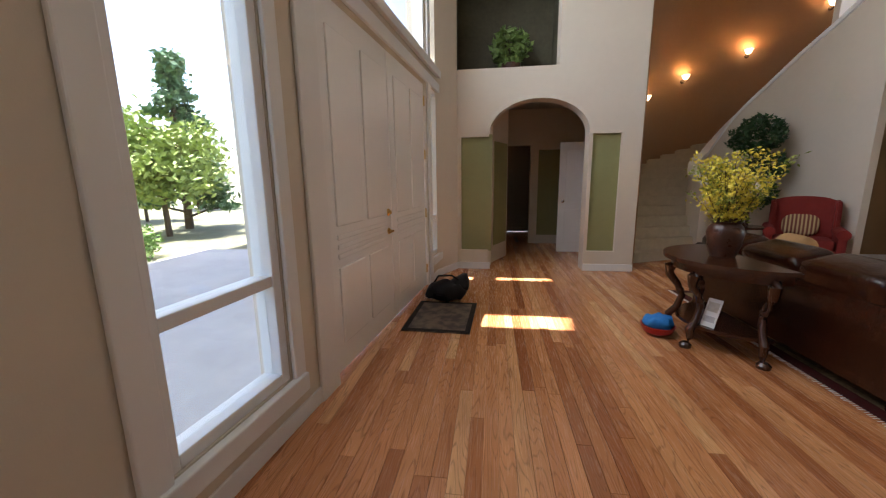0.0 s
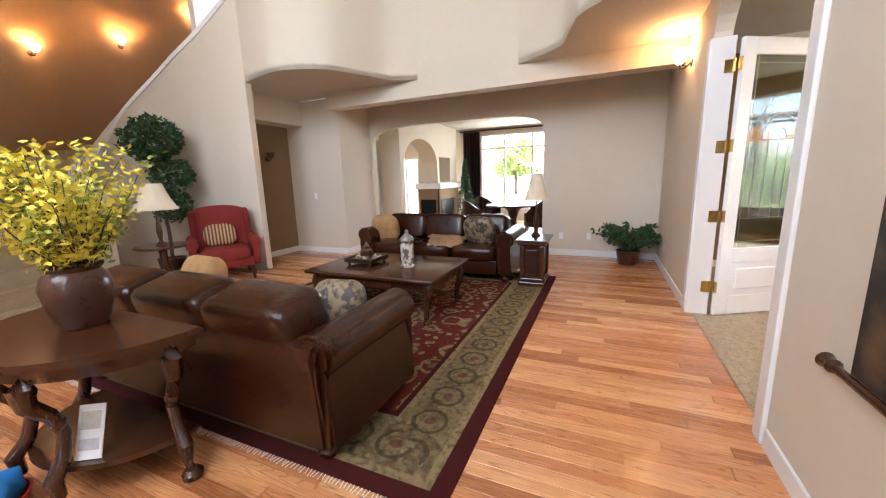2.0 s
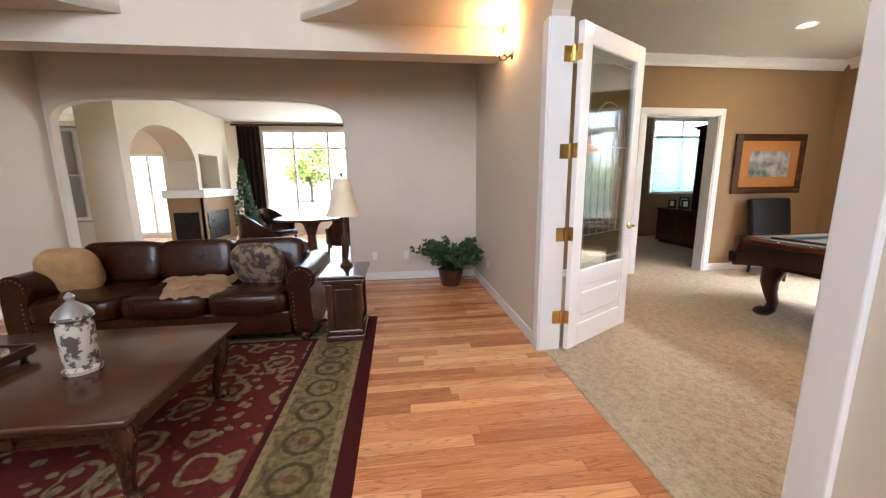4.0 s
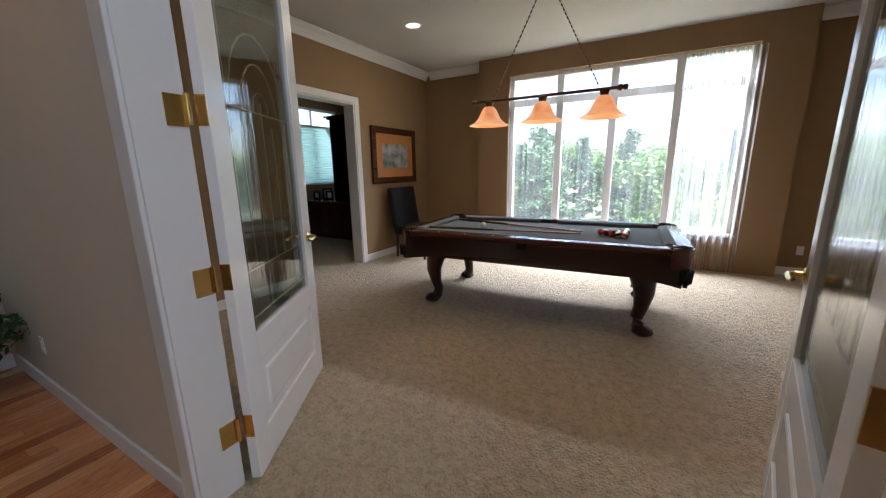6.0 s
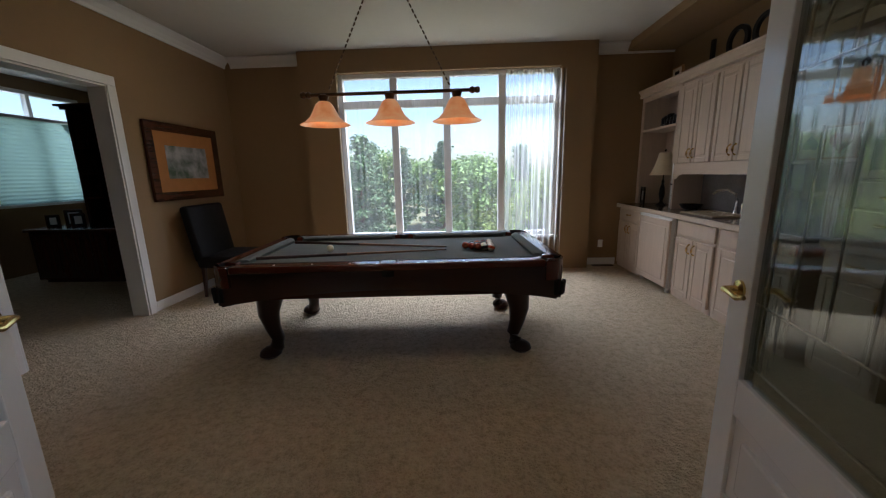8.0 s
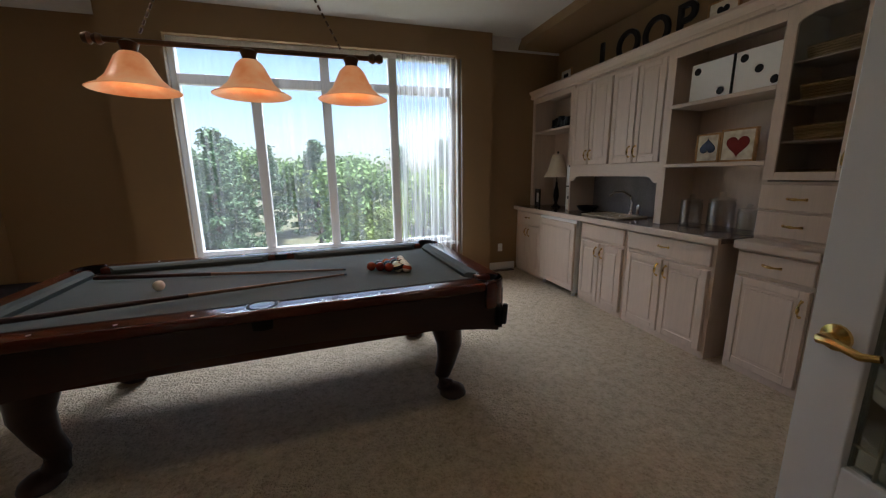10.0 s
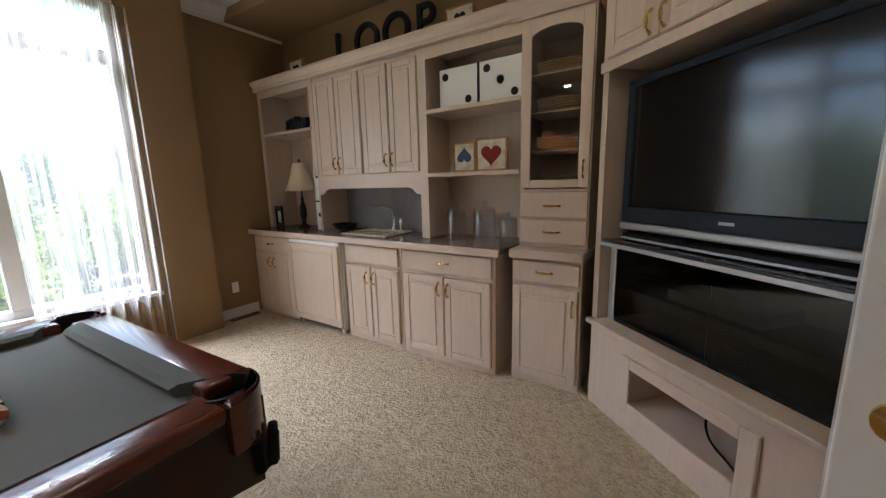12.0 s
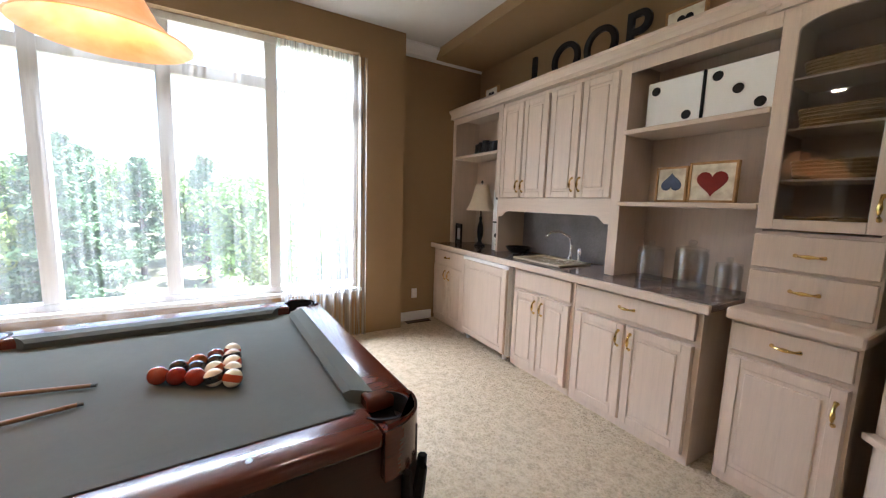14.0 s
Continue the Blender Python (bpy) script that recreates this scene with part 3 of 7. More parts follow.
# crown moulding, swept as a stepped profile
def crown(bm, p, q, normal):
    p, q, n = Vector((*p, 0)), Vector((*q, 0)), Vector((*normal, 0))
    prof = [(0.0, -0.13), (0.015, -0.13), (0.02, -0.10), (0.05, -0.06), (0.085, -0.03), (0.10, -0.02), (0.10, 0.0), (0.0, 0.0)]
    a = [bm.verts.new(p + n * u + Vector((0, 0, POOL_H - 0.001 + v))) for u, v in prof]
    b = [bm.verts.new(q + n * u + Vector((0, 0, POOL_H - 0.001 + v))) for u, v in prof]
    for k in range(len(prof)):
        bm.faces.new((a[k], a[(k + 1) % 8], b[(k + 1) % 8], b[k]))
bm = bmesh.new()
crown(bm, (PX1, PY0), (PX1, 0.26), (-1, 0))
crown(bm, (PX1 - 0.1, PY0), (6.25, PY0), (0, 1))
crown(bm, (PX0, PY0), (2.2, PY0), (0, 1))
structure("trim_crown", bm, "trim", "white crown moulding below the pool room ceiling", "trim")

# ---- dining room and office beyond the openings ----
DX = 13.0
structure("wall_dining_east", wall_mesh(along_y(DX + 0.15, -1.0), 11.0, 3.2, 0.15, [(2.6, 6.13, 0.35, 2.82), (7.2, 9.9, 0.1, 2.2)]), "wall", "cream dining room wall with large windows", "wall")
structure("wall_dining_sides", B((7.8, DX, 1.0, 1.12, 0, 3.2), (7.8, DX, 9.0, 9.12, 0, 3.2), (7.68, 7.8, 6.02, 9.0, 0, 3.2)), "wall", "cream side walls of the dining room", "wall")
structure("ceiling_dining", B((7.8, DX, 1.0, 9.1, 3.0, 3.1)), "ceil", "white dining room ceiling", "ceiling")
OX = 10.9
structure("wall_office_east", wall_mesh(along_y(OX + 0.12, -8.0), 9.0, 3.2, 0.12, [(1.75, 3.35, 1.05, 2.86)]), "tan", "tan office wall with a wide window", "wall")
structure("wall_office_sides", B((7.54, OX, -8.1, -8.0, 0, 3.2), (7.54, OX, 0.29, 0.40, 0, 3.2), (7.44, 7.54, -8.1, -5.16, 0, 3.2)), "tan", "tan side walls of the office", "wall")
structure("ceiling_office", B((7.54, OX + 0.1, -8.1, 0.42, 3.05, 3.15)), "ceil", "pale office ceiling", "ceiling")

# ---- baseboards, casings ----
def base_run(bm, x0, x1, y0, y1, h=0.11):
    box(bm, x0, x1, y0, y1, 0.0, h, 0.004, 1)
bm = bmesh.new()
for a in ((1.24, 1.98, 6.03, 6.048), (1.05, JX0 - 0.11, 0.422, 0.438), (JX1 + 0.11, 7.66, 0.422, 0.438), (7.662, 7.678, 0.44, 2.24), (6.672, 6.688, 5.84, 7.15), (6.66, 7.66, 5.832, 5.848), (5.22, 6.67, 7.132, 7.148)):
    base_run(bm, *a)
base_run(bm, -0.72, -0.2, 6.03, 6.048)
box(bm, 0.0, 0.59, 0, 0.016, 0, 0.11, 0.004, 1, m=pose(-0.966, 5.50, 0, 0, 0, 65.4) @ pose(0, -0.018, 0))
box(bm, 0.0, 4.15, -0.016, 0.0, 0, 0.11, 0.004, 1, m=ENTRY)
box(bm, O + 2.62, O + 3.2, -0.016, 0.0, 0, 0.11, 0.004, 1, m=ENTRY)
structure("baseboard", bm, "trim", "white painted baseboard along the living room walls", "baseboard")
bm = bmesh.new()
for a in ((7.384, 7.398, -5.03, -3.2), (7.384, 7.398, -1.85, 0.25), (6.25, 7.38, -5.048, -5.034), (1.72, 2.2, -5.048, -5.034)):
    base_run(bm, *a)
structure("baseboard_pool", bm, "trim", "white baseboard in the pool room", "baseboard")
bm = bmesh.new()
for x in (JX0, JX1):
    s = -1 if x == JX0 else 1
    box(bm, *sorted((x - s * 0.012, x + s * 0.09)), 0.42, 0.445, 0, 2.56, 0.006)
    box(bm, *sorted((x - s * 0.022, x - s * 0.003)), 0.25, 0.43, 0, 2.56, 0.004)
structure("trim_doorway", bm, "trim", "white casing of the double doorway", "trim")
bm = bmesh.new()
for y0, y1, z0, z1 in ((-3.19, -3.10, 0, 2.31), (-1.95, -1.86, 0, 2.31), (-3.19, -1.86, 2.31, 2.40)):
    box(bm, 7.37, 7.40, y0, y1, z0, z1, 0.006)
box(bm, 7.38, 7.56, -3.097, -3.08, 0, 2.29, 0.003)
box(bm, 7.38, 7.56, -1.97, -1.953, 0, 2.29, 0.003)
box(bm, 7.38, 7.56, -3.097, -1.953, 2.29, 2.307, 0.003)
structure("trim_office_door", bm, "trim", "white casing of the office doorway", "trim")

# ---- floors ----
structure("floor_base", B((-1.5, 13.1, 0.34, 11.0, -0.12, -0.012), (-1.6, 1.06, -2.0, 0.34, -0.12, -0.012)), "oak_far", "oak boards under the strip floor", "floor")
structure("floor_carpet", B((PX0 - 0.05, PX1 + 0.15, PY0 - 0.05, 0.375, -0.1, 0.006), (7.54, OX + 0.1, -8.05, 0.34, -0.1, 0.005)), "carpet", "thick beige carpet of the pool room", "floor")


# ---- windows ----
def window(name, label, m, w, z0, z1, uprights=(), bars=(), fr=0.06, deep=0.08, sill=0.0, mw=0.03):
    """A glazed window in the local xz plane; uprights and bars split it into panes."""
    win = tagged(new(name), label, "window", kind="structure")
    win.matrix_world = m
    bm = bmesh.new()
    for a in ((0, fr, z0, z1), (w - fr, w, z0, z1)):
        box(bm, a[0], a[1], -deep / 2, deep / 2, a[2], a[3], 0.006)
    for a in ((fr, w - fr, z0, z0 + fr), (fr, w - fr, z1 - fr, z1)):
        box(bm, a[0], a[1], -deep / 2 + 0.002, deep / 2 - 0.002, a[2], a[3], 0.006)
    part("window_frame", bm, "trim", win)
    xs, zs = [fr, *uprights, w - fr], [z0 + fr, *bars, z1 - fr]
    for u in uprights:
        part("mullion", B((u - mw, u + mw, -deep / 2 + 0.004, deep / 2 - 0.004, z0 + fr, z1 - fr), bevel=0.006), "trim", win)
    for v in bars:
        bm = bmesh.new()
        for a, b in zip(xs, xs[1:]):
            box(bm, a, b, -deep / 2 + 0.008, deep / 2 - 0.008, v - mw, v + mw, 0.006)
        part("transom", bm, "trim", win)
    for a, b in zip(xs, xs[1:]):
        for c, d in zip(zs, zs[1:]):
            ob = part("pane", B((a, b, -0.003, 0.003, c, d)), "glass", win)
            ob.visible_shadow = False
    if sill:
        part("window_sill", B((-0.05, w + 0.05, -sill, -deep / 2, z0 - 0.03, z0 + 0.004), bevel=0.006), "trim", win)
    return win


window("window_1", "large white four-light pool room window with top lights", along_x(2.68, -4.98), 3.05, 0.50, 2.79, (0.77, 1.54, 2.28), (2.39,), 0.06, 0.10, -0.14, 0.05)
EW = E @ pose(0, 0.07, 0)
window("window_2", "tall white entry window above a low pane", EW @ pose(-1.24, 0, 0), 0.74, 0.31, 2.62, (), (0.90,), 0.06, 0.12)
window("window_3", "narrow white sidelight beside the front door", EW @ pose(2.68, 0, 0), 0.54, 0.36, 2.62, (), (0.9,), 0.06, 0.12)
window("window_4", "upper white entry window over the side window", EW @ pose(-1.3, 0, 0), 0.8, 2.92, 6.9, (), (), 0.06, 0.12)
window("window_5", "upper white entry window over the front door", EW @ pose(-0.02, 0, 0), 0.97, 2.92, 6.9, (), (), 0.05, 0.12)
window("window_6", "wide upper white entry window over the front door", EW @ pose(1.08, 0, 0), 1.44, 2.92, 6.9, (), (), 0.04, 0.12)
window("window_7", "upper white entry window over the sidelight", EW @ pose(2.68, 0, 0), 0.54, 2.92, 6.9, (), (), 0.04, 0.12)
window("window_8", "bright dining room window with dark drapes", along_y(DX + 0.07, 1.6), 3.53, 0.35, 2.82, (0.9, 1.8, 2.7), (2.35,), 0.06, 0.10)
window("window_9", "bright glazed door to the garden", along_y(DX + 0.07, 6.2), 2.7, 0.1, 2.2, (0.9, 1.8), (), 0.06, 0.10)
window("window_10", "office window behind a pleated shade", along_y(OX + 0.06, -6.25), 1.6, 1.05, 2.86, (0.8,), (2.42,), 0.06, 0.10)

# ---- sheer curtains ----
def curtain(name, label, x0, x1, y, z0, z1, material, folds=9, amp=0.03, axis="x"):
    bm = bmesh.new()
    n, rows = folds * 8, []
    for j in range(5):
        z = z0 + (z1 - z0) * j / 4
        rows.append([])
        for i in range(n + 1):
            f = i / n
            off = amp * math.sin(2 * math.pi * folds * f + 0.7 * math.sin(9 * f)) * (1.0 - 0.35 * j / 4)
            u = x0 + (x1 - x0) * f
            rows[-1].append(bm.verts.new((u, y + off, z) if axis == "x" else (y + off, u, z)))
    for a, b in zip(rows, rows[1:]):
        for i in range(n):
            bm.faces.new((a[i], a[i + 1], b[i + 1], b[i]))
    if not material.startswith("sheer"):
        bmesh.ops.solidify(bm, geom=bm.faces, thickness=0.006)
    return tagged(part(name, bm, material, None, label, True), label, "curtain")


curtain("sheer_curtain", "white sheer curtain gathered beside the pool room window", 2.62, 3.42, -4.80, 0.02, 2.74, "sheer", 10, 0.028)
curtain("sheer_curtain", "white sheer curtain hanging over the pool room window", 3.5, 5.72, -4.80, 0.08, 2.74, "sheer_thin", 9, 0.012)
curtain("drape", "dark brown drape beside the dining room window", 5.10, 5.68, DX - 0.12, 0.02, 2.9, "curtain", 5, 0.05, "y")
tagged(part("curtain_rod", tube(bmesh.new(), [(DX - 0.12, 1.2, 2.93), (DX - 0.12, 5.8, 2.93)], 0.025), "curtain"), "dark curtain rod over the dining room window", "curtain rod")

# ---- french doors ----
def french_door(name, label, hinge, angle, width, jamb):
    d = tagged(new(name), label, "door", kind="structure")
    d.matrix_world = pose(*hinge, 0, 0, angle)
    H, T, st, bot = 2.52, 0.045, 0.125, 0.67
    bm = bmesh.new()
    box(bm, 0, st, -T / 2, T / 2, 0.012, H, 0.004)
    box(bm, width - st, width, -T / 2, T / 2, 0.012, H, 0.004)
    box(bm, st, width - st, -T / 2 + 0.001, T / 2 - 0.001, H - 0.14, H, 0.004)
    box(bm, st, width - st, -T / 2 + 0.001, T / 2 - 0.001, bot - 0.14, bot, 0.004)
    box(bm, st, width - st, -T / 2 + 0.001, T / 2 - 0.001, 0.012, 0.20, 0.004)
    part("door_frame", bm, "white", d)
    bm = B((st, width - st, -0.008, 0.008, 0.20, bot - 0.14))
    box(bm, st + 0.06, width - st - 0.06, -0.02, 0.02, 0.26, bot - 0.20, 0.012, 2)
    part("lower_panel", bm, "white", d)
    ob = part("glass_pane", B((st, width - st, -0.004, 0.004, bot, H - 0.14)), M["glass_rain"], d, "leaded obscure glass")
    ob.visible_shadow = False
    bm = bmesh.new()
    cx, gw, gz0, gz1 = width / 2, width / 2 - st, bot, H - 0.14
    lines = []
    for k in (-0.62, -0.3, 0.0, 0.3, 0.62):
        lines.append([(cx + k * gw, 0, gz0 + 0.28), (cx + k * gw, 0, gz0 + 1.05 - 0.35 * abs(k))])
    for r in (0.78, 0.5, 0.22):
        lines.append([(cx + r * gw * math.cos(math.pi * i / 12), 0, gz0 + 1.0 + r * 0.45 * math.sin(math.pi * i / 12)) for i in range(13)])
    lines += [[(st, 0, gz0 + 0.28), (width - st, 0, gz0 + 0.28)], [(st, 0, gz0 + 1.0), (width - st, 0, gz0 + 1.0)]]
    lines += [[(st + 0.05, 0, gz0), (st + 0.05, 0, gz1)], [(width - st - 0.05, 0, gz0), (width - st - 0.05, 0, gz1)], [(st, 0, gz0 + 0.06), (width - st, 0, gz0 + 0.06)], [(st, 0, gz1 - 0.06), (width - st, 0, gz1 - 0.06)]]
    for ln in lines:
        tube(bm, ln, 0.004, 6)
    part("lead_came", bm, surf("dull_came", (0.45, 0.40, 0.30), 0.35, 0.1, 8, 0.02, metal=0.9), d, "gold-toned lead came lines", True)
    bm = bmesh.new()
    for s in (-1, 1):
        lathe(bm, [(0.033, 0), (0.033, 0.008), (0.014, 0.014), (0.012, 0.05)], 16, m=pose(width - 0.065, s * T / 2, 0.98, -90 * s, 0, 0))
        tube(bm, [(width - 0.065, s * (T / 2 + 0.05), 0.98), (width - 0.10, s * (T / 2 + 0.056), 0.985), (width - 0.15, s * (T / 2 + 0.052), 0.975), (width - 0.18, s * (T / 2 + 0.046), 0.985)], [0.012, 0.011, 0.010, 0.008], 8)
    part("door_handle", bm, "brass", d, "curved brass lever handle", True)
    inv, s = d.matrix_world.inverted(), (-1 if jamb > 4 else 1)
    for z in (0.29, 0.98, 1.62, 2.31):
        bm = bmesh.new()
        knuckle = inv @ Vector((jamb + s * 0.012, 0.252, 0))
        tube(bm, [(knuckle.x, knuckle.y, z - 0.055), (knuckle.x, knuckle.y, z + 0.055)], 0.010, 10)
        box(bm, *sorted((jamb + s * 0.001, jamb + s * 0.006)), 0.256, 0.325, z - 0.055, z + 0.055, 0.001, 1, m=inv)
        box(bm, -0.006, -0.0005, -T / 2 + 0.002, T / 2 - 0.002, z - 0.055, z + 0.055, 0.001, 1)
        part("hinge", bm, "brass", d, "brass butt hinge", True)
    return d


def rain_glass():
    m, nt, b, N, L = nodes_of("rain_glass")
    N.remove(b)
    t, g, mx, fr = N.new("ShaderNodeBsdfTransparent"), N.new("ShaderNodeBsdfGlossy"), N.new("ShaderNodeMixShader"), N.new("ShaderNodeLayerWeight")
    t.inputs[0].default_value = (0.60, 0.66, 0.62, 1)
    g.inputs["Roughness"].default_value = 0.05
    bp = N.new("ShaderNodeBump")
    bp.inputs["Strength"].default_value, bp.inputs["Distance"].default_value = 0.10, 0.01
    L(noise_(N, L, 22, 2, stretch=(1, 1, 0.12)), bp.inputs["Height"])
    L(bp.outputs[0], g.inputs["Normal"])
    L(math_(N, L, "MULTIPLY_ADD", math_(N, L, "POWER", fr.outputs["Facing"], 3.0), 0.6, 0.15), mx.inputs[0])
    L(t.outputs[0], mx.inputs[1])
    L(g.outputs[0], mx.inputs[2])
    L(mx.outputs[0], N["Material Output"].inputs[0])
    return m


M["glass_rain"] = rain_glass()
french_door("door_1", "white french door leaf standing open with leaded glass", (5.098, 0.214, 0.006), -59, 0.965, 5.128)
french_door("door_2", "white french door leaf folded back beside the television cabinet", (3.262, 0.195, 0.006), -101, 1.09, 3.222)

# front double door
fd = tagged(new("door_3"), "white glossy panelled double front door", "door", kind="structure")
fd.matrix_world = E @ pose(0, 0.035, 0)
for k in (0, 1):
    x0 = 0.02 + 1.24 * k
    bm = B((x0, x0 + 1.225, -0.005, 0.04, 0.02, 2.60), bevel=0.004)
    for px0, px1 in ((0.14, 0.56), (0.66, 1.08)):
        box(bm, x0 + px0, x0 + px1, -0.02, 0.0, 0.22, 0.80, 0.012)
        box(bm, x0 + px0, x0 + px1, -0.02, 0.0, 1.10, 2.42, 0.012)
    for z in (0.88, 0.95, 1.02):
        box(bm, x0 + 0.14, x0 + 1.08, -0.016, 0.0, z - 0.02, z + 0.02, 0.008)
    part("door_leaf", bm, "white", fd)
    for z in (0.25, 1.0, 1.75, 2.4):
        part("hinge", B((x0 + (1.225 if k else -0.02), x0 + (1.245 if k else 0.0), -0.02, 0.0, z - 0.06, z + 0.06), bevel=0.003), "brass", fd)
bm = bmesh.new()
lathe(bm, [(0.035, 0), (0.035, 0.01), (0.02, 0.02), (0.018, 0.035)], 16, m=pose(1.15, -0.005, 1.12, 90, 0, 0))
lathe(bm, [(0.03, 0), (0.03, 0.01), (0.013, 0.016), (0.012, 0.05)], 16, m=pose(1.15, -0.005, 0.94, 90, 0, 0))
tube(bm, [(1.15, -0.055, 0.94), (1.10, -0.06, 0.945), (1.02, -0.055, 0.935)], [0.012, 0.011, 0.008], 8)
part("door_handle", bm, "brass", fd, "brass lever and deadbolt", True)
bm = bmesh.new()
for a in ((-0.24, -0.02, 0, 2.62), (2.53, 2.66, 0, 2.62), (-1.36, -1.24, 0.20, 2.62), (-0.5, -0.40, 0.20, 2.62), (3.22, 3.30, 0.25, 2.62)):
    box(bm, a[0], a[1], -0.03, -0.003, a[2], a[3], 0.008)
box(bm, -1.36, -0.40, -0.05, -0.003, 0.20, 0.31, 0.01)
box(bm, 2.66, 3.30, -0.05, -0.003, 0.25, 0.36, 0.01)
box(bm, -1.42, 3.30, -0.035, -0.003, 2.62, 2.74, 0.008)
box(bm, -1.42, 3.30, -0.05, -0.003, 2.82, 2.92, 0.008)
for x in (1.015, 2.6, -0.26):
    box(bm, x - 0.06, x + 0.06, -0.03, -0.003, 2.92, 6.9, 0.006)
for o in bm.verts:
    o.co = E @ o.co
structure("trim_entry", bm, "trim", "white casing round the entry door and windows", "trim")


# ---- bar cabinets ----
def panel_front(bm, y0, y1, z0, z1, x, raised=True, inner=None):
    """A cabinet front facing +x: a slab with a framed raised panel."""
    box(bm, x, x + 0.018, y0, y1, z0, z1, 0.004, 1)
    if raised:
        f = 0.055
        w = x + 0.018
        for a in ((y0 + 0.004, y0 + f, z0 + 0.004, z1 - 0.004), (y1 - f, y1 - 0.004, z0 + 0.004, z1 - 0.004)):
            box(bm, w - 0.002, w + 0.007, *a, 0.003, 1)
        for a in ((y0 + f, y1 - f, z0 + 0.004, z0 + f), (y0 + f, y1 - f, z1 - f, z1 - 0.004)):
            box(bm, w - 0.002, w + 0.0065, *a, 0.003, 1)
        if y1 - y0 > 0.2 and z1 - z0 > 0.2:
            box(inner or bm, w - 0.006, w + 0.007, y0 + f + 0.02, y1 - f - 0.02, z0 + f + 0.02, z1 - f - 0.02, 0.010, 2)


def pull(y, z, x, upright=True, L=0.10):
    """A bowed brass pull on a front facing +x."""
    bm = bmesh.new()
    pts = []
    for i in range(9):
        f = i / 8 - 0.5
        o = 0.028 * (1 - (2 * f) ** 4)
        pts.append((x + 0.004 + o, y, z + f * L) if upright else (x + 0.004 + o, y + f * L, z))
    tube(bm, pts, [0.010, 0.006, 0.006, 0.008, 0.010, 0.008, 0.006, 0.006, 0.010], 8)
    return bm


def fronted(unit, y0, y1, z0, z1, x, name, handle=None, raised=True):
    bm = bmesh.new()
    inner = bmesh.new()
    panel_front(bm, y0, y1, z0, z1, x, raised, inner)
    d = part(name, bm, "maple", unit)
    if inner.verts:
        part("panel", inner, "maple", d)
    if handle:
        hy, hz, up = handle
        part("handle", pull(hy, hz, x + 0.024, up), "brass", d, "bowed brass pull", True)
    return d


def base_unit(y0, y1, drawer_handle, split=True, drawer=True):
    u = thing("base_cabinet", "pickled maple base cabinet with panelled doors under the counter", "cabinet", "bar base cabinets")
    part("body", B((PX0 + 0.003, 1.68, y0, y1, 0.005, 0.884), bevel=0.003), "maple", u)
    g, x = 0.025, 1.682
    fronted(u, y0 + g, y1 - g, 0.71, 0.86, x, "drawer", ((y0 + y1) / 2, 0.79, False) if drawer_handle else None, False)
    mid = (y0 + y1) / 2
    for a, b, h in ((y0 + g, mid - 0.003, mid - 0.04), (mid + 0.003, y1 - g, mid + 0.04)):
        fronted(u, a, b, 0.06, 0.685, x, "door", (h, 0.59, True))
    return u


base_unit(-5.045, -4.36, True)
base_unit(-3.61, -2.96, False)
base_unit(-2.955, -2.14, True)
fr = thing("mini_fridge", "under-counter fridge with a pickled maple panel door", "fridge")
part("body", B((PX0 + 0.003, 1.70, -4.35, -3.62, 0.05, 0.88), bevel=0.006), "trim", fr)
bm = bmesh.new()
panel_front(bm, -4.345, -3.625, 0.08, 0.84, 1.735)
part("door", bm, "maple", fr)
part("door_edge", B((1.70, 1.735, -4.345, -3.625, 0.07, 0.87), bevel=0.006), "trim", fr, "white door edge")
for y in (-4.28, -3.69):
    part("foot", lathe(bmesh.new(), [(0.022, 0.006), (0.022, 0.05)], 12, (1.68, y, 0)), "trim", fr)

cnt = thing("countertop", "polished grey-brown stone countertop with a maple edge", "countertop")
part("slab", B((PX0 + 0.003, 1.715, -5.048, -2.10, 0.887, 0.923), bevel=0.004), surf("counter_stone", (0.20, 0.15, 0.13), 0.16, 0.35, 12, 0.05, 60), cnt)
part("edge", B((1.716, 1.745, -5.048, -2.095, 0.878, 0.928), bevel=0.006), "maple_y", cnt, "pickled maple counter edge")

tw = thing("tower_cabinet", "tall pickled maple cabinet with a glass door and drawers", "cabinet")
TY0, TY1, TXL, TXU = -2.045, -1.595, 1.615, 1.495
for nm, a in (("side", (PX0 + 0.003, TXU, TY0, TY0 + 0.03, 0.93, 2.36)), ("side", (PX0 + 0.003, TXU, TY1 - 0.03, TY1, 0.93, 2.36)), ("back", (PX0 + 0.003, 1.16, TY0 + 0.03, TY1 - 0.03, 0.93, 2.36)), ("body", (PX0 + 0.003, TXL, TY0, TY1, 0.005, 0.868)), ("drawer_case", (1.16, TXU, TY0 + 0.03, TY1 - 0.03, 0.93, 1.31)), ("top", (1.16, TXU, TY0 + 0.03, TY1 - 0.03, 2.31, 2.36))):
    part(nm, B(a), "maple", tw)
x, ym = TXL + 0.002, (TY0 + TY1) / 2
fronted(tw, TY0 + 0.012, TY1 - 0.012, 0.06, 0.69, x, "door", (TY1 - 0.045, 0.575, True))
fronted(tw, TY0 + 0.012, TY1 - 0.012, 0.715, 0.855, x, "drawer", (ym, 0.79, False), False)
part("ledge", B((1.16, TXL + 0.05, TY0 - 0.012, TY1 + 0.012, 0.869, 0.929), bevel=0.012), "maple_y", tw)
x = TXU + 0.002
fronted(tw, TY0 + 0.008, TY1 - 0.008, 0.955, 1.115, x, "drawer", (ym, 1.035, False), False)
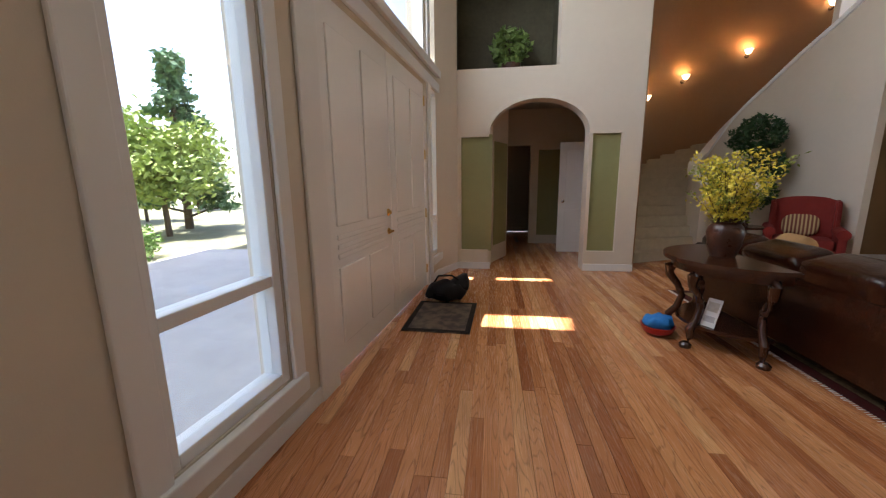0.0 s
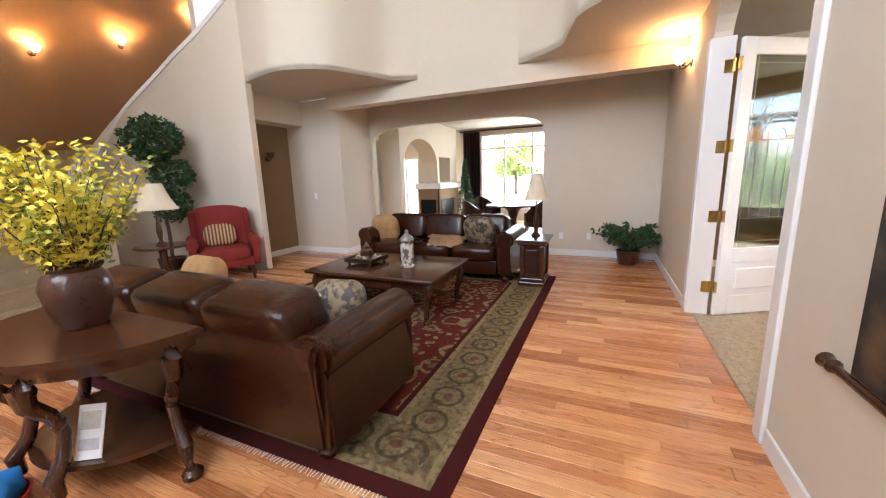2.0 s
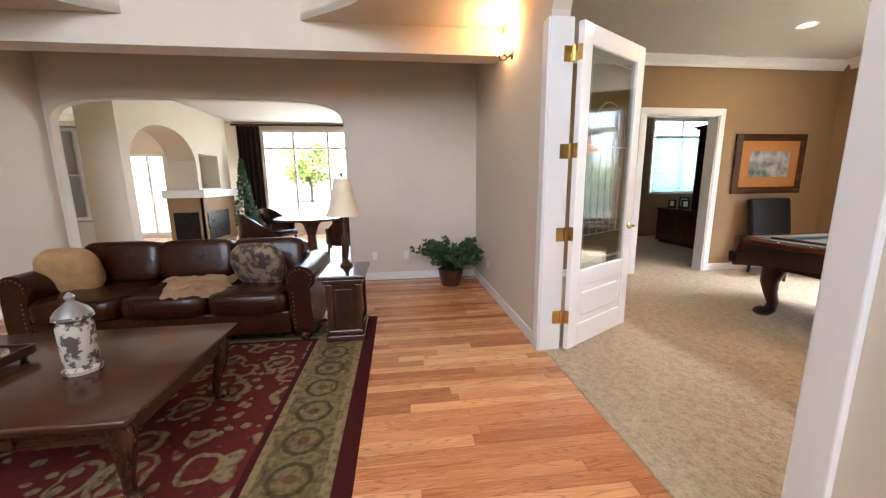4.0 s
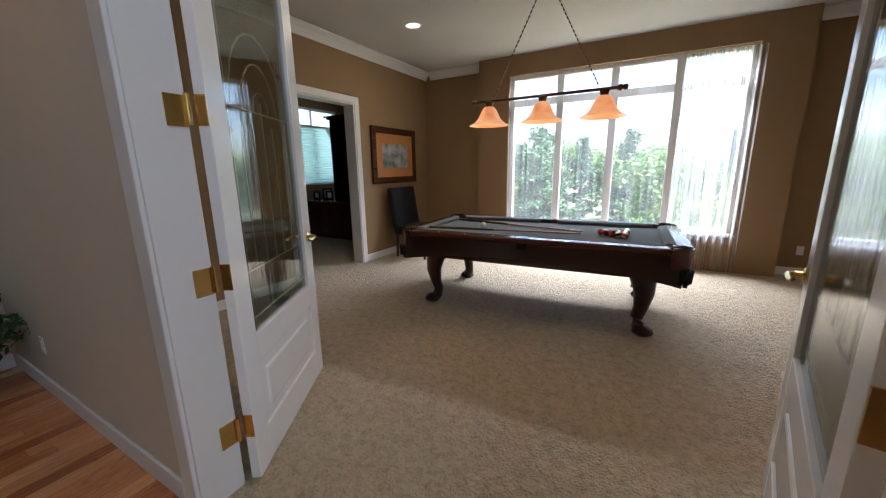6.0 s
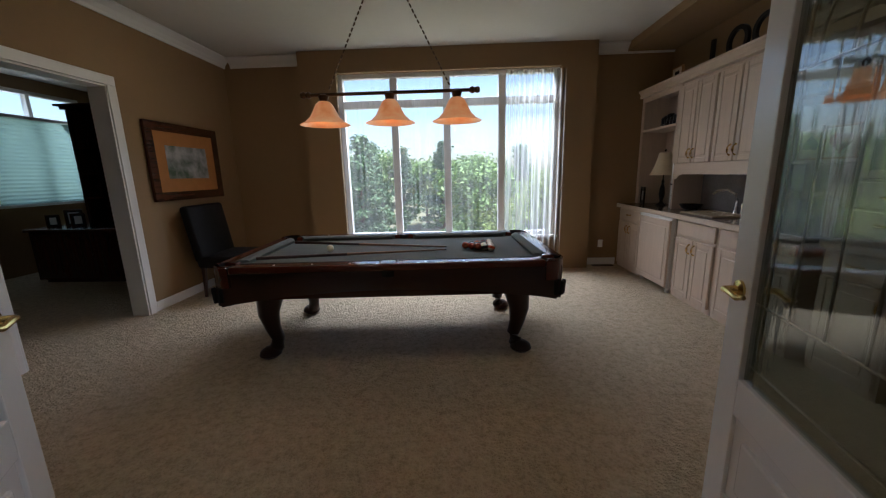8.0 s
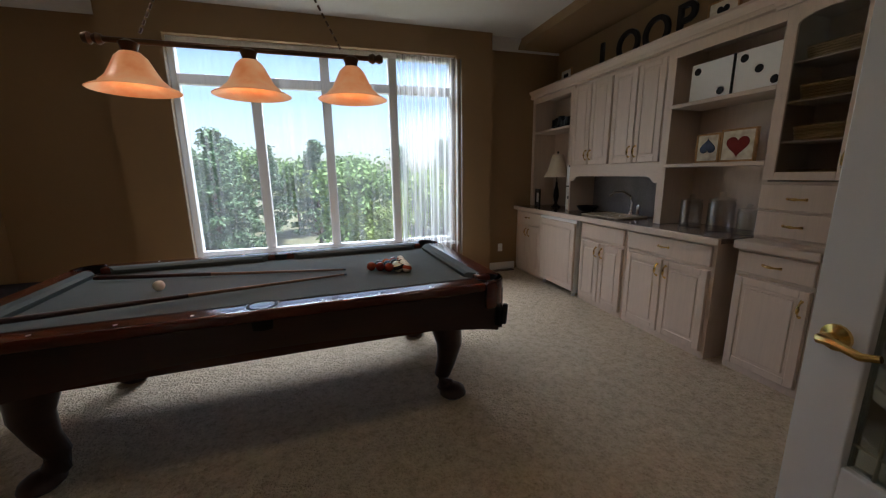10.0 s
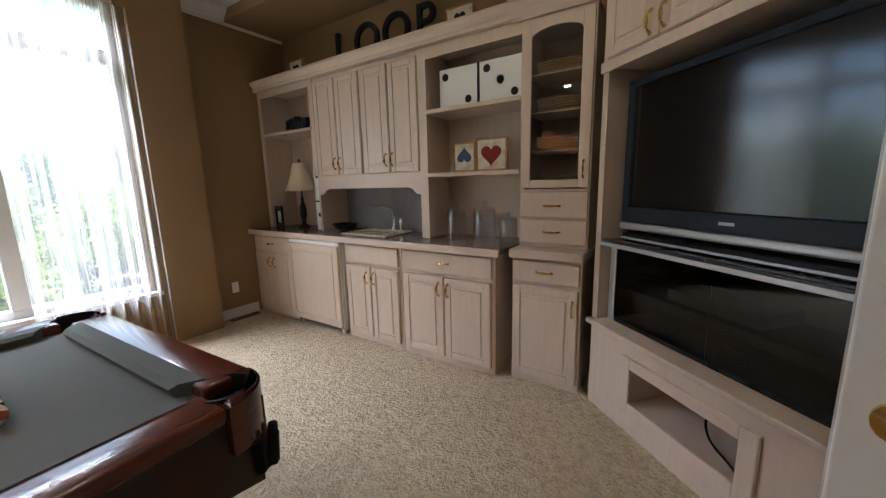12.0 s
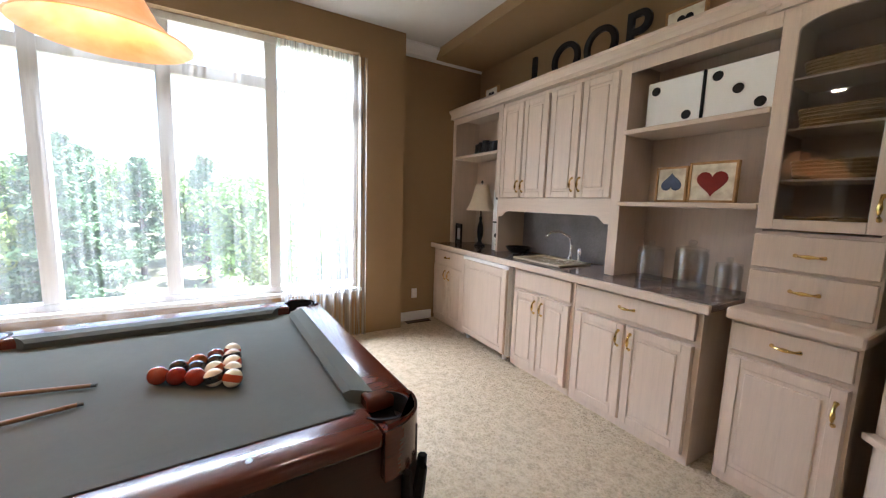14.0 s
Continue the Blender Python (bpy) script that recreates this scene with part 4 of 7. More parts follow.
fronted(tw, TY0 + 0.008, TY1 - 0.008, 1.13, 1.295, x, "drawer", (ym, 1.205, False), False)
bm2 = B((x, x + 0.022, TY0 + 0.008, TY0 + 0.072, 1.32, 2.33), (x, x + 0.022, TY1 - 0.072, TY1 - 0.008, 1.32, 2.33), (x, x + 0.0215, TY0 + 0.072, TY1 - 0.072, 1.32, 1.37), bevel=0.004)
arch_fill(bm2, along_y(x + 0.022, TY0 + 0.072), 0.0, 0.306, 2.225, 2.33, 0.022, 0.05, 12)
gd = part("glass_door", bm2, "maple", tw, "maple door frame with an arched glass light")
gp = part("pane", B((x + 0.006, x + 0.010, TY0 + 0.068, TY1 - 0.068, 1.36, 2.30)), "glass_shaded", gd)
gp.visible_shadow = False
part("handle", pull(TY1 - 0.04, 1.43, x + 0.022), "brass", gd, "bowed brass pull", True)
TSH = (1.56, 1.80, 2.03)
for z in TSH:
    part("shelf", B((1.165, 1.47, TY0 + 0.032, TY1 - 0.032, z - 0.012, z), bevel=0.003), "maple_y", tw)
bm = bmesh.new()
prism(bm, [(0, 0), (0.02, 0), (0.05, 0.05), (0.085, 0.085), (0.085, 0.11), (0, 0.11)], TY1 - TY0 + 0.13, Matrix(((1, 0, 0, TXU), (0, 0, 1, TY0 - 0.065), (0, 1, 0, 2.35), (0, 0, 0, 1))))
part("crown", bm, "maple_y", tw)
straw = wood("straw", (0.36, 0.23, 0.09), 0.8, 2, 0.0, 0.5, gscale=6, bump=0.5)
for z in (1.311, *TSH):
    bk = thing("basket", "long low woven straw basket on a glass-fronted shelf", "basket", "tower baskets", m=pose(1.36, ym, z + 0.0015))
    k = 0.62 if z > 2 or z < 1.4 else 0.72
    def ring(h, grow):
        return [(math.copysign(abs(math.cos(a)) ** 0.45, math.cos(a)) * (0.075 + grow), math.copysign(abs(math.sin(a)) ** 0.45, math.sin(a)) * (0.135 + grow), h) for a in [2 * math.pi * q / 28 for q in range(28)]]
    bm = bmesh.new()
    rows = [[bm.verts.new(v) for v in ring(h * k, g)] for h, g in ((0.0, -0.012), (0.02, 0.0), (0.12, 0.012), (0.12, 0.003), (0.02, -0.012))]
    for ra, rb in zip(rows, rows[1:]):
        for q in range(28):
            bm.faces.new((ra[q], ra[(q + 1) % 28], rb[(q + 1) % 28], rb[q]))
    bm.faces.new(rows[0])
    bm.faces.new(rows[-1])
    part("bowl", bm, straw, bk, "", True)
    for j in range(5):
        h = (0.02 + 0.023 * j) * k
        part("weave", tube(bmesh.new(), [*ring(h, 0.004 + 0.0025 * j), ring(h, 0.004 + 0.0025 * j)[0]], 0.0065, 6), straw, bk, "", True)

up = thing("upper_cabinets", "pickled maple upper cabinets with open shelves at both ends", "cabinet")
bodies = ((PX0 + 0.003, 1.47, -4.14, -2.86, 1.44, 2.36), (PX0 + 0.003, 1.47, -5.035, -5.01, 0.925, 2.36), (PX0 + 0.003, 1.47, -2.86, -2.83, 0.925, 2.36), (PX0 + 0.003, 1.135, -2.83, -2.05, 0.925, 2.36), (PX0 + 0.003, 1.135, -5.01, -4.165, 0.925, 2.36), (PX0 + 0.003, 1.47, -4.165, -4.14, 0.925, 2.36))
for nm, a in zip(("body", "side", "side", "back", "back", "side"), bodies):
    part(nm, B(a), "maple", up)
for a in ((1.471, 1.488, -5.035, -4.975, 0.93, 2.36), (1.471, 1.488, -4.19, -4.125, 1.47, 2.36), (1.471, 1.488, -2.885, -2.81, 0.93, 2.36), (1.471, 1.488, -2.81, -2.05, 2.28, 2.36), (1.471, 1.488, -4.975, -4.19, 2.30, 2.36)):
    part("face_frame", B(a), "maple", up)
for a, b, h in ((-4.115, -3.825, -3.855), (-3.815, -3.52, -3.785), (-3.495, -3.195, -3.225), (-3.185, -2.89, -3.155)):
    fronted(up, a, b, 1.465, 2.325, 1.472, "door", (h, 1.57, True))
for z, y0, y1 in ((1.935, -5.005, -4.17), (1.915, -2.825, -2.05), (1.445, -2.825, -2.05)):
    part("shelf", B((1.14, 1.50, y0, y1, z - 0.03, z), bevel=0.006), "maple_y", up)
bm = bmesh.new()
pts = [(0, 0)]
for f, d in ((0.0, 0.15), (0.05, 0.15), (0.07, 0.13), (0.09, 0.105), (0.12, 0.095), (0.88, 0.095), (0.91, 0.105), (0.93, 0.13), (0.95, 0.15), (1.0, 0.15)):
    pts.append((1.28 * f, -d - 0.02))
pts.append((1.28, 0))
prism(bm, pts, 0.02, Matrix(((0, 0, 1, 1.465), (1, 0, 0, -4.14), (0, 1, 0, 1.455), (0, 0, 0, 1))))
part("valance", bm, "maple_y", up, "scalloped maple valance above the sink")
bm = B((PX0 + 0.003, 1.53, -5.04, -2.05, 2.362, 2.395), bevel=0.004)
prism(bm, [(0, 0), (0.02, 0), (0.045, 0.04), (0.065, 0.06), (0.065, 0.08), (0, 0.08)], 2.98, Matrix(((1, 0, 0, 1.49), (0, 0, 1, -5.04), (0, 1, 0, 2.38), (0, 0, 0, 1))))
part("crown", bm, "maple_y", up)
tagged(part("backsplash", B((PX0 + 0.004, 1.134, -4.135, -2.865, 0.926, 1.438), bevel=0.003), "stone"), "grey slate backsplash behind the sink", "backsplash", kind="structure")

sk = thing("sink", "pale drop-in bar sink with a chrome gooseneck faucet", "sink")
bm = bmesh.new()
for a in ((1.22, 1.60, -3.74, -3.70), (1.22, 1.60, -3.24, -3.20), (1.22, 1.27, -3.70, -3.24), (1.55, 1.60, -3.70, -3.24)):
    box(bm, *a, 0.924, 0.942, 0.006)
box(bm, 1.27, 1.55, -3.70, -3.24, 0.9245, 0.928)
part("basin", bm, surf("biscuit_enamel", (0.52, 0.43, 0.30), 0.25, 0.06, 6, 0.02, 80), sk)
bm = bmesh.new()
tube(bm, [(1.24, -3.40, 0.942), (1.24, -3.40, 1.07), (1.25, -3.42, 1.14), (1.29, -3.48, 1.18), (1.34, -3.55, 1.17), (1.37, -3.58, 1.13)], [0.018, 0.013, 0.012, 0.012, 0.012, 0.014], 10)
lathe(bm, [(0.03, 0), (0.03, 0.012), (0.018, 0.03)], 14, (1.24, -3.40, 0.942))
part("faucet", bm, "chrome", sk, "chrome gooseneck faucet", True)
bm = lathe(bmesh.new(), [(0.02, 0), (0.018, 0.05), (0.022, 0.09), (0.012, 0.11)], 12, (1.24, -3.31, 0.942))
part("sprayer", bm, "chrome", sk, "chrome side sprayer", True)

# letters on top
for k, (ch, y) in enumerate((("L", -3.91), ("O", -3.66), ("O", -3.33), ("P", -2.98))):
    cu = bpy.data.curves.new("letter", "FONT")
    cu.body, cu.size, cu.extrude, cu.bevel_depth = ch, 0.38, 0.012, 0.004
    tmp = bpy.data.objects.new("tmp", cu)
    me = bpy.data.meshes.new_from_object(tmp)
    bpy.data.objects.remove(tmp)
    me.materials.append(M["black"])
    ob = new("letter", me)
    tagged(ob, "black standing letter %s on top of the cabinets" % ch, "letter", "letters on the cabinets")
    ob.matrix_world = pose(1.36, y, 2.465 + (0.005 if ch == "O" else 0.0), 90, 0, 90)


def framed(name, label, m, w, h, frame_mat, face_mat, f=0.03, deep=0.03, mat_mat=None, mat_w=0.0):
    """A picture standing in the local xz plane and facing local -y."""
    t = thing(name, label, "picture", m=m)
    part("frame", B((0, f, 0, deep, 0, h), (w - f, w, 0, deep, 0, h), (f, w - f, 0.001, deep - 0.001, 0, f), (f, w - f, 0.001, deep - 0.001, h - f, h), bevel=0.004), frame_mat, t)
    if mat_mat:
        part("mat", B((f, w - f, 0.012, deep - 0.002, f, h - f)), mat_mat, t)
    g = f + mat_w
    part("print", B((g, w - g, 0.008, 0.014, g, h - g)), face_mat, t)
    return t


def blot_material(name, base, ink, scale, lo, hi):
    m, nt, b, N, L = nodes_of(name)
    c = ramp(N, L, noise_(N, L, scale, 4), ((lo, base), (hi, ink)))
    L(c, b.inputs["Base Color"])
    b.inputs["Roughness"].default_value = 0.55
    return m


M["printed"] = blot_material("cream_speckled_print", (0.72, 0.66, 0.52), (0.50, 0.42, 0.30), 14, 0.45, 0.7)
FACE = 90  # pictures on the bar face +x
def heart_pts(s):
    return [(s * 16 * math.sin(a) ** 3 / 17, s * (13 * math.cos(a) - 5 * math.cos(2 * a) - 2 * math.cos(3 * a) - math.cos(4 * a)) / 17) for a in [2 * math.pi * k / 28 for k in range(28)]]
spade = [(u, -v) for u, v in heart_pts(0.068)] + []
for name, lab, y, w, mat, sgn in (("card_picture", "square picture of a red heart in a wooden frame", -2.435, 0.25, "red", 1), ("card_picture", "square picture of a dark blue spade", -2.63, 0.19, surf("dark_blue_ink", (0.05, 0.07, 0.13), 0.6, 0.3, 20, 0.0), -1)):
    t = framed(name, lab, pose(1.40, y, 1.4465, 0, 0, FACE), w, 0.235 if w > 0.2 else 0.22, "gold", "printed", 0.014, 0.03)
    bm = bmesh.new()
    prism(bm, [(u * (1.25 if w > 0.2 else 0.95), sgn * v * (1.25 if w > 0.2 else 0.95)) for u, v in heart_pts(0.068)], 0.004, Matrix(((1, 0, 0, w / 2), (0, 0, -1, 0.007), (0, 1, 0, 0.118), (0, 0, 0, 1))))
    part("motif", bm, mat, t)
dm = thing("domino_box", "white domino-shaped storage boxes with black pips", "box")
for y0, pips in ((-2.74, ((0.055, 0.23), (0.25, 0.055))), (-2.40, ((0.06, 0.235), (0.165, 0.145), (0.27, 0.055)))):
    bx = part("box", B((1.20, 1.40, y0, y0 + 0.325, 1.9165, 2.205), bevel=0.006), "paper", dm)
    for u, v in pips:
        part("pip", lathe(bmesh.new(), [(0.027, 0), (0.027, 0.003)], 16, m=pose(1.4005, y0 + u, 1.9165 + v, 0, 90, 0)), "black", bx, "black pip")
part("divider", B((1.25, 1.408, -2.413, -2.403, 1.92, 2.205)), "black", dm)
ds = thing("domino_stand", "upright white domino block beside the sink", "ornament")
part("block", B((1.33, 1.42, -4.295, -4.172, 0.9245, 1.55), bevel=0.006), "paper", ds)
for z in (1.47, 1.36, 1.08, 0.98):
    part("pip", lathe(bmesh.new(), [(0.022, 0), (0.022, 0.003)], 14, m=pose(1.4205, -4.235 + (0.03 if z in (1.36, 0.98) else 0), z, 0, 90, 0)), "black", ds)
part("bar", B((1.36, 1.423, -4.29, -4.177, 1.21, 1.225)), "black", ds)
for y, w in ((-4.62, 0.22), (-2.70, 0.24)):
    t = framed("card_picture", "small playing-card picture lying against the wall", pose(1.36, y, 2.465, 0, 0, FACE), w, 0.17, "gold", "printed", 0.014, 0.03)
    part("motif", prism(bmesh.new(), heart_pts(0.05), 0.004, Matrix(((1, 0, 0, w / 2), (0, 0, -1, 0.007), (0, 1, 0, 0.085), (0, 0, 0, 1)))), "black", t)
for y, s in ((-2.635, 0.98), (-2.385, 1.08), (-2.185, 0.80)):
    j = thing("glass_jar", "clear glass canister with a knobbed lid", "jar", "glass canisters")
    p = [(0.001, 0.0), (0.075, 0.0), (0.082, 0.01), (0.082, 0.20), (0.07, 0.215), (0.066, 0.215), (0.077, 0.195), (0.077, 0.015), (0.001, 0.012)]
    part("jar", lathe(bmesh.new(), [(r * s, z * s) for r, z in p], 28, (1.36, y, 0.9245)), "glass_jar", j, "", True)
    part("lid", lathe(bmesh.new(), [(r * s, z * s) for r, z in ((0.001, 0.217), (0.08, 0.217), (0.08, 0.228), (0.03, 0.24), (0.015, 0.245), (0.024, 0.262), (0.015, 0.275), (0.001, 0.277))], 24, (1.36, y, 0.9245)), "glass_jar", j, "glass lid", True)


def table_lamp(at, h, shade_r, label, base_mat="bronze", lit=0.0):
    t = thing("table_lamp", label, "lamp", m=pose(*at))
    k = h / 0.75
    prof = [(0.10, 0), (0.10, 0.015), (0.06, 0.03), (0.03, 0.06), (0.045, 0.10), (0.06, 0.16), (0.05, 0.24), (0.022, 0.30), (0.03, 0.33), (0.014, 0.36), (0.010, 0.44)]
    part("base", lathe(bmesh.new(), [(r * 0.62, z * k) for r, z in prof], 20), base_mat, t, "", True)
    n = 28
    s = [(shade_r, 0.42), (shade_r * 0.86, 0.46), (shade_r * 0.66, 0.55), (shade_r * 0.5, 0.66), (shade_r * 0.42, 0.72)]
    bm = lathe(bmesh.new(), [(r, z * k) for r, z in s] + [(r - 0.004, z * k) for r, z in reversed(s)], n, cap=False)
    part("shade", bm, "cloth", t, "", True)
    part("finial", lathe(bmesh.new(), [(0.004, 0.70), (0.004, 0.735), (0.014, 0.745), (0.01, 0.76), (0.001, 0.77)], 10, (0, 0, 0), m=Matrix.Diagonal((1, 1, k, 1))), base_mat, t, "", True)
    return t


table_lamp((1.34, -4.62, 0.9245), 0.72, 0.17, "small dark table lamp with a cream shade on the counter", "black")
t = framed("photo_frame", "small black photo frame standing on the counter", pose(1.45, -4.98, 0.9245, 0, 0, FACE - 12), 0.19, 0.24, "black", "paper", 0.03, 0.02, "black", 0.025)
bm = lathe(bmesh.new(), [(0.001, 0), (0.06, 0.0), (0.10, 0.03), (0.13, 0.07), (0.125, 0.07), (0.09, 0.035), (0.001, 0.012)], 20, (1.35, -3.95, 0.9245))
tagged(part("bowl", bm, "black", None, "", True), "dark bowl beside the sink", "bowl")
bm = bmesh.new()
for k in range(5):
    tube(bm, [(1.32, -4.75 + 0.07 * k, 1.975), (1.33, -4.73 + 0.07 * k, 2.05 + 0.02 * (k % 3)), (1.34, -4.68 + 0.05 * k, 2.06)], [0.05, 0.045, 0.02], 8)
tagged(part("ornament", bm, "black", None, "", True), "dark rounded ornament on the end shelf", "ornament")

# ---- television wall, set across the corner ----
D = pose(1.584, -1.536, 0, 0, 0, 48)
tvc = thing("television_cabinet", "pickled maple corner cabinet built round a television", "cabinet", m=D)
TW = 1.36
part("side", B((0.0, 0.045, 0.0, 0.55, 0.005, 2.50), bevel=0.004), "maple", tvc)
part("side", B((TW, TW + 0.045, 0.0, 0.40, 0.005, 2.50), bevel=0.004), "maple", tvc)
for nm, a in (("base_side", (0.046, 0.35, -0.03, 0.55, 0.005, 0.505)), ("base_side", (0.965, TW - 0.001, -0.03, 0.45, 0.005, 0.505)), ("base_rail", (0.35, 0.965, -0.03, 0.55, 0.41, 0.505)), ("base_floor", (0.35, 0.965, -0.03, 0.55, 0.005, 0.17)), ("base_back", (0.35, 0.965, 0.5, 0.55, 0.17, 0.41))):
    part(nm, B(a), "maple", tvc)
part("ledge", B((0.0, TW + 0.03, -0.045, 0.5, 0.506, 0.535), bevel=0.006), "maple_y", tvc)
part("open_frame", B((0.31, 0.38, -0.052, -0.031, 0.12, 0.44), (0.935, 1.005, -0.052, -0.031, 0.12, 0.44), (0.38, 0.935, -0.0515, -0.031, 0.38, 0.44), (0.38, 0.935, -0.0515, -0.031, 0.12, 0.19), bevel=0.006), "maple", tvc, "maple frame of the open compartment")
part("back", B((0.045, TW, 0.52, 0.55, 0.535, 1.94)), "maple", tvc)
part("top_box", B((0.046, TW - 0.001, 0.0, 0.52, 1.95, 2.50)), "maple", tvc)
part("rail", B((0.0, TW + 0.045, -0.02, -0.001, 1.93, 1.985), bevel=0.004), "maple_y", tvc)
for a, b, h in ((0.05, 0.38, 0.345), (0.39, 0.70, 0.425), (0.72, 1.03, 0.995), (1.04, 1.36, 1.075)):
    bm = bmesh.new()
    panel_front(bm, a, b, 1.99, 2.45, 0.0)
    for v in bm.verts:
        v.co = Vector((v.co.y, -0.004 - v.co.x, v.co.z))
    d = part("door", bm, "maple", tvc)
    bm = pull(h, 2.06, 0.022)
    for v in bm.verts:
        v.co = Vector((v.co.y, -0.004 - v.co.x, v.co.z))
    part("handle", bm, "brass", d, "bowed brass pull", True)
bm = bmesh.new()
tube(bm, spline([(0.62, 0.40, 0.41), (0.60, 0.30, 0.30), (0.62, 0.20, 0.215), (0.72, 0.10, 0.19), (0.86, 0.04, 0.185), (0.93, -0.01, 0.198)], 5), 0.006, 6)
tagged(part("cable", bm, "black", None, "", True), "black cable hanging in the open compartment", "cable").matrix_world = D
silver = surf("silver_plastic", (0.55, 0.56, 0.58), 0.32, 0.03, 8, 0.01, 200, metal=0.6, rvar=0.02)
graphite = surf("graphite_plastic", (0.05, 0.053, 0.06), 0.25, 0.05, 8, 0.01, 200)
ts = thing("television_stand", "silver and black television stand with smoked glass", "stand", m=D)
part("side_panel", B((0.06, 0.11, 0.06, 0.46, 0.537, 0.985), bevel=0.01), silver, ts)
part("side_panel", B((1.25, 1.30, 0.06, 0.40, 0.537, 0.985), bevel=0.01), silver, ts)
part("top", B((0.05, 1.31, 0.0, 0.46, 0.986, 1.025), bevel=0.012), graphite, ts)
part("front_strip", B((0.05, 1.31, -0.007, -0.0005, 0.990, 1.012), bevel=0.002), silver, ts)
part("shelf", B((0.111, 1.249, 0.09, 0.40, 0.735, 0.75), bevel=0.003), "black", ts)
part("base_plate", B((0.111, 1.249, 0.07, 0.40, 0.537, 0.56)), "black", ts)
part("back_panel", B((0.111, 1.249, 0.405, 0.415, 0.56, 0.985)), "black", ts)
part("player", B((0.40, 0.84, 0.14, 0.38, 0.751, 0.81), bevel=0.004), "black", ts, "flat black disc player")
for a, b in ((0.112, 0.678), (0.682, 1.248)):
    part("glass_door", B((a, b, 0.064, 0.069, 0.562, 0.982), bevel=0.001, seg=1), "glass_dark", ts, "smoked glass door")
tv = thing("television", "large black rear-projection television with a silver speaker bar", "television", m=D)
part("housing", B((0.095, 1.28, 0.125, 0.45, 1.07, 1.865), bevel=0.012), "black", tv)
part("screen", B((0.132, 1.243, 0.112, 0.1245, 1.21, 1.842), bevel=0.003), surf("dark_screen", (0.006, 0.007, 0.009), 0.11, 0.1, 3, 0.0, spec=1.0, rvar=0.01), tv, "dark reflective screen")
part("bezel", B((0.085, 1.29, 0.100, 0.1245, 1.843, 1.877), (0.085, 0.131, 0.100, 0.1245, 1.125, 1.843), (1.244, 1.29, 0.100, 0.1245, 1.125, 1.843), (0.131, 1.244, 0.1005, 0.1245, 1.125, 1.209), bevel=0.004), surf("slate_bezel", (0.018, 0.024, 0.034), 0.38, 0.1, 6, 0.02, 200, spec=0.25), tv)
part("speaker_bar", B((0.085, 1.29, 0.085, 0.124, 1.085, 1.124), bevel=0.012), silver, tv)
part("foot_bar", B((0.12, 1.255, 0.08, 0.40, 1.0265, 1.069), bevel=0.01), "black", tv)
part("foot_strip", B((0.12, 1.255, 0.072, 0.0795, 1.034, 1.046), bevel=0.002), silver, tv, "thin silver strip")
part("badge", B((0.655, 0.72, 0.097, 0.0998, 1.160, 1.173)), silver, tv, "small silver maker's badge")
structure("wall_16", B((2.48, 2.56, -0.50, 0.262, 0, 2.98)), "tan", "tan wall closing the corner beside the television cabinet", "wall")

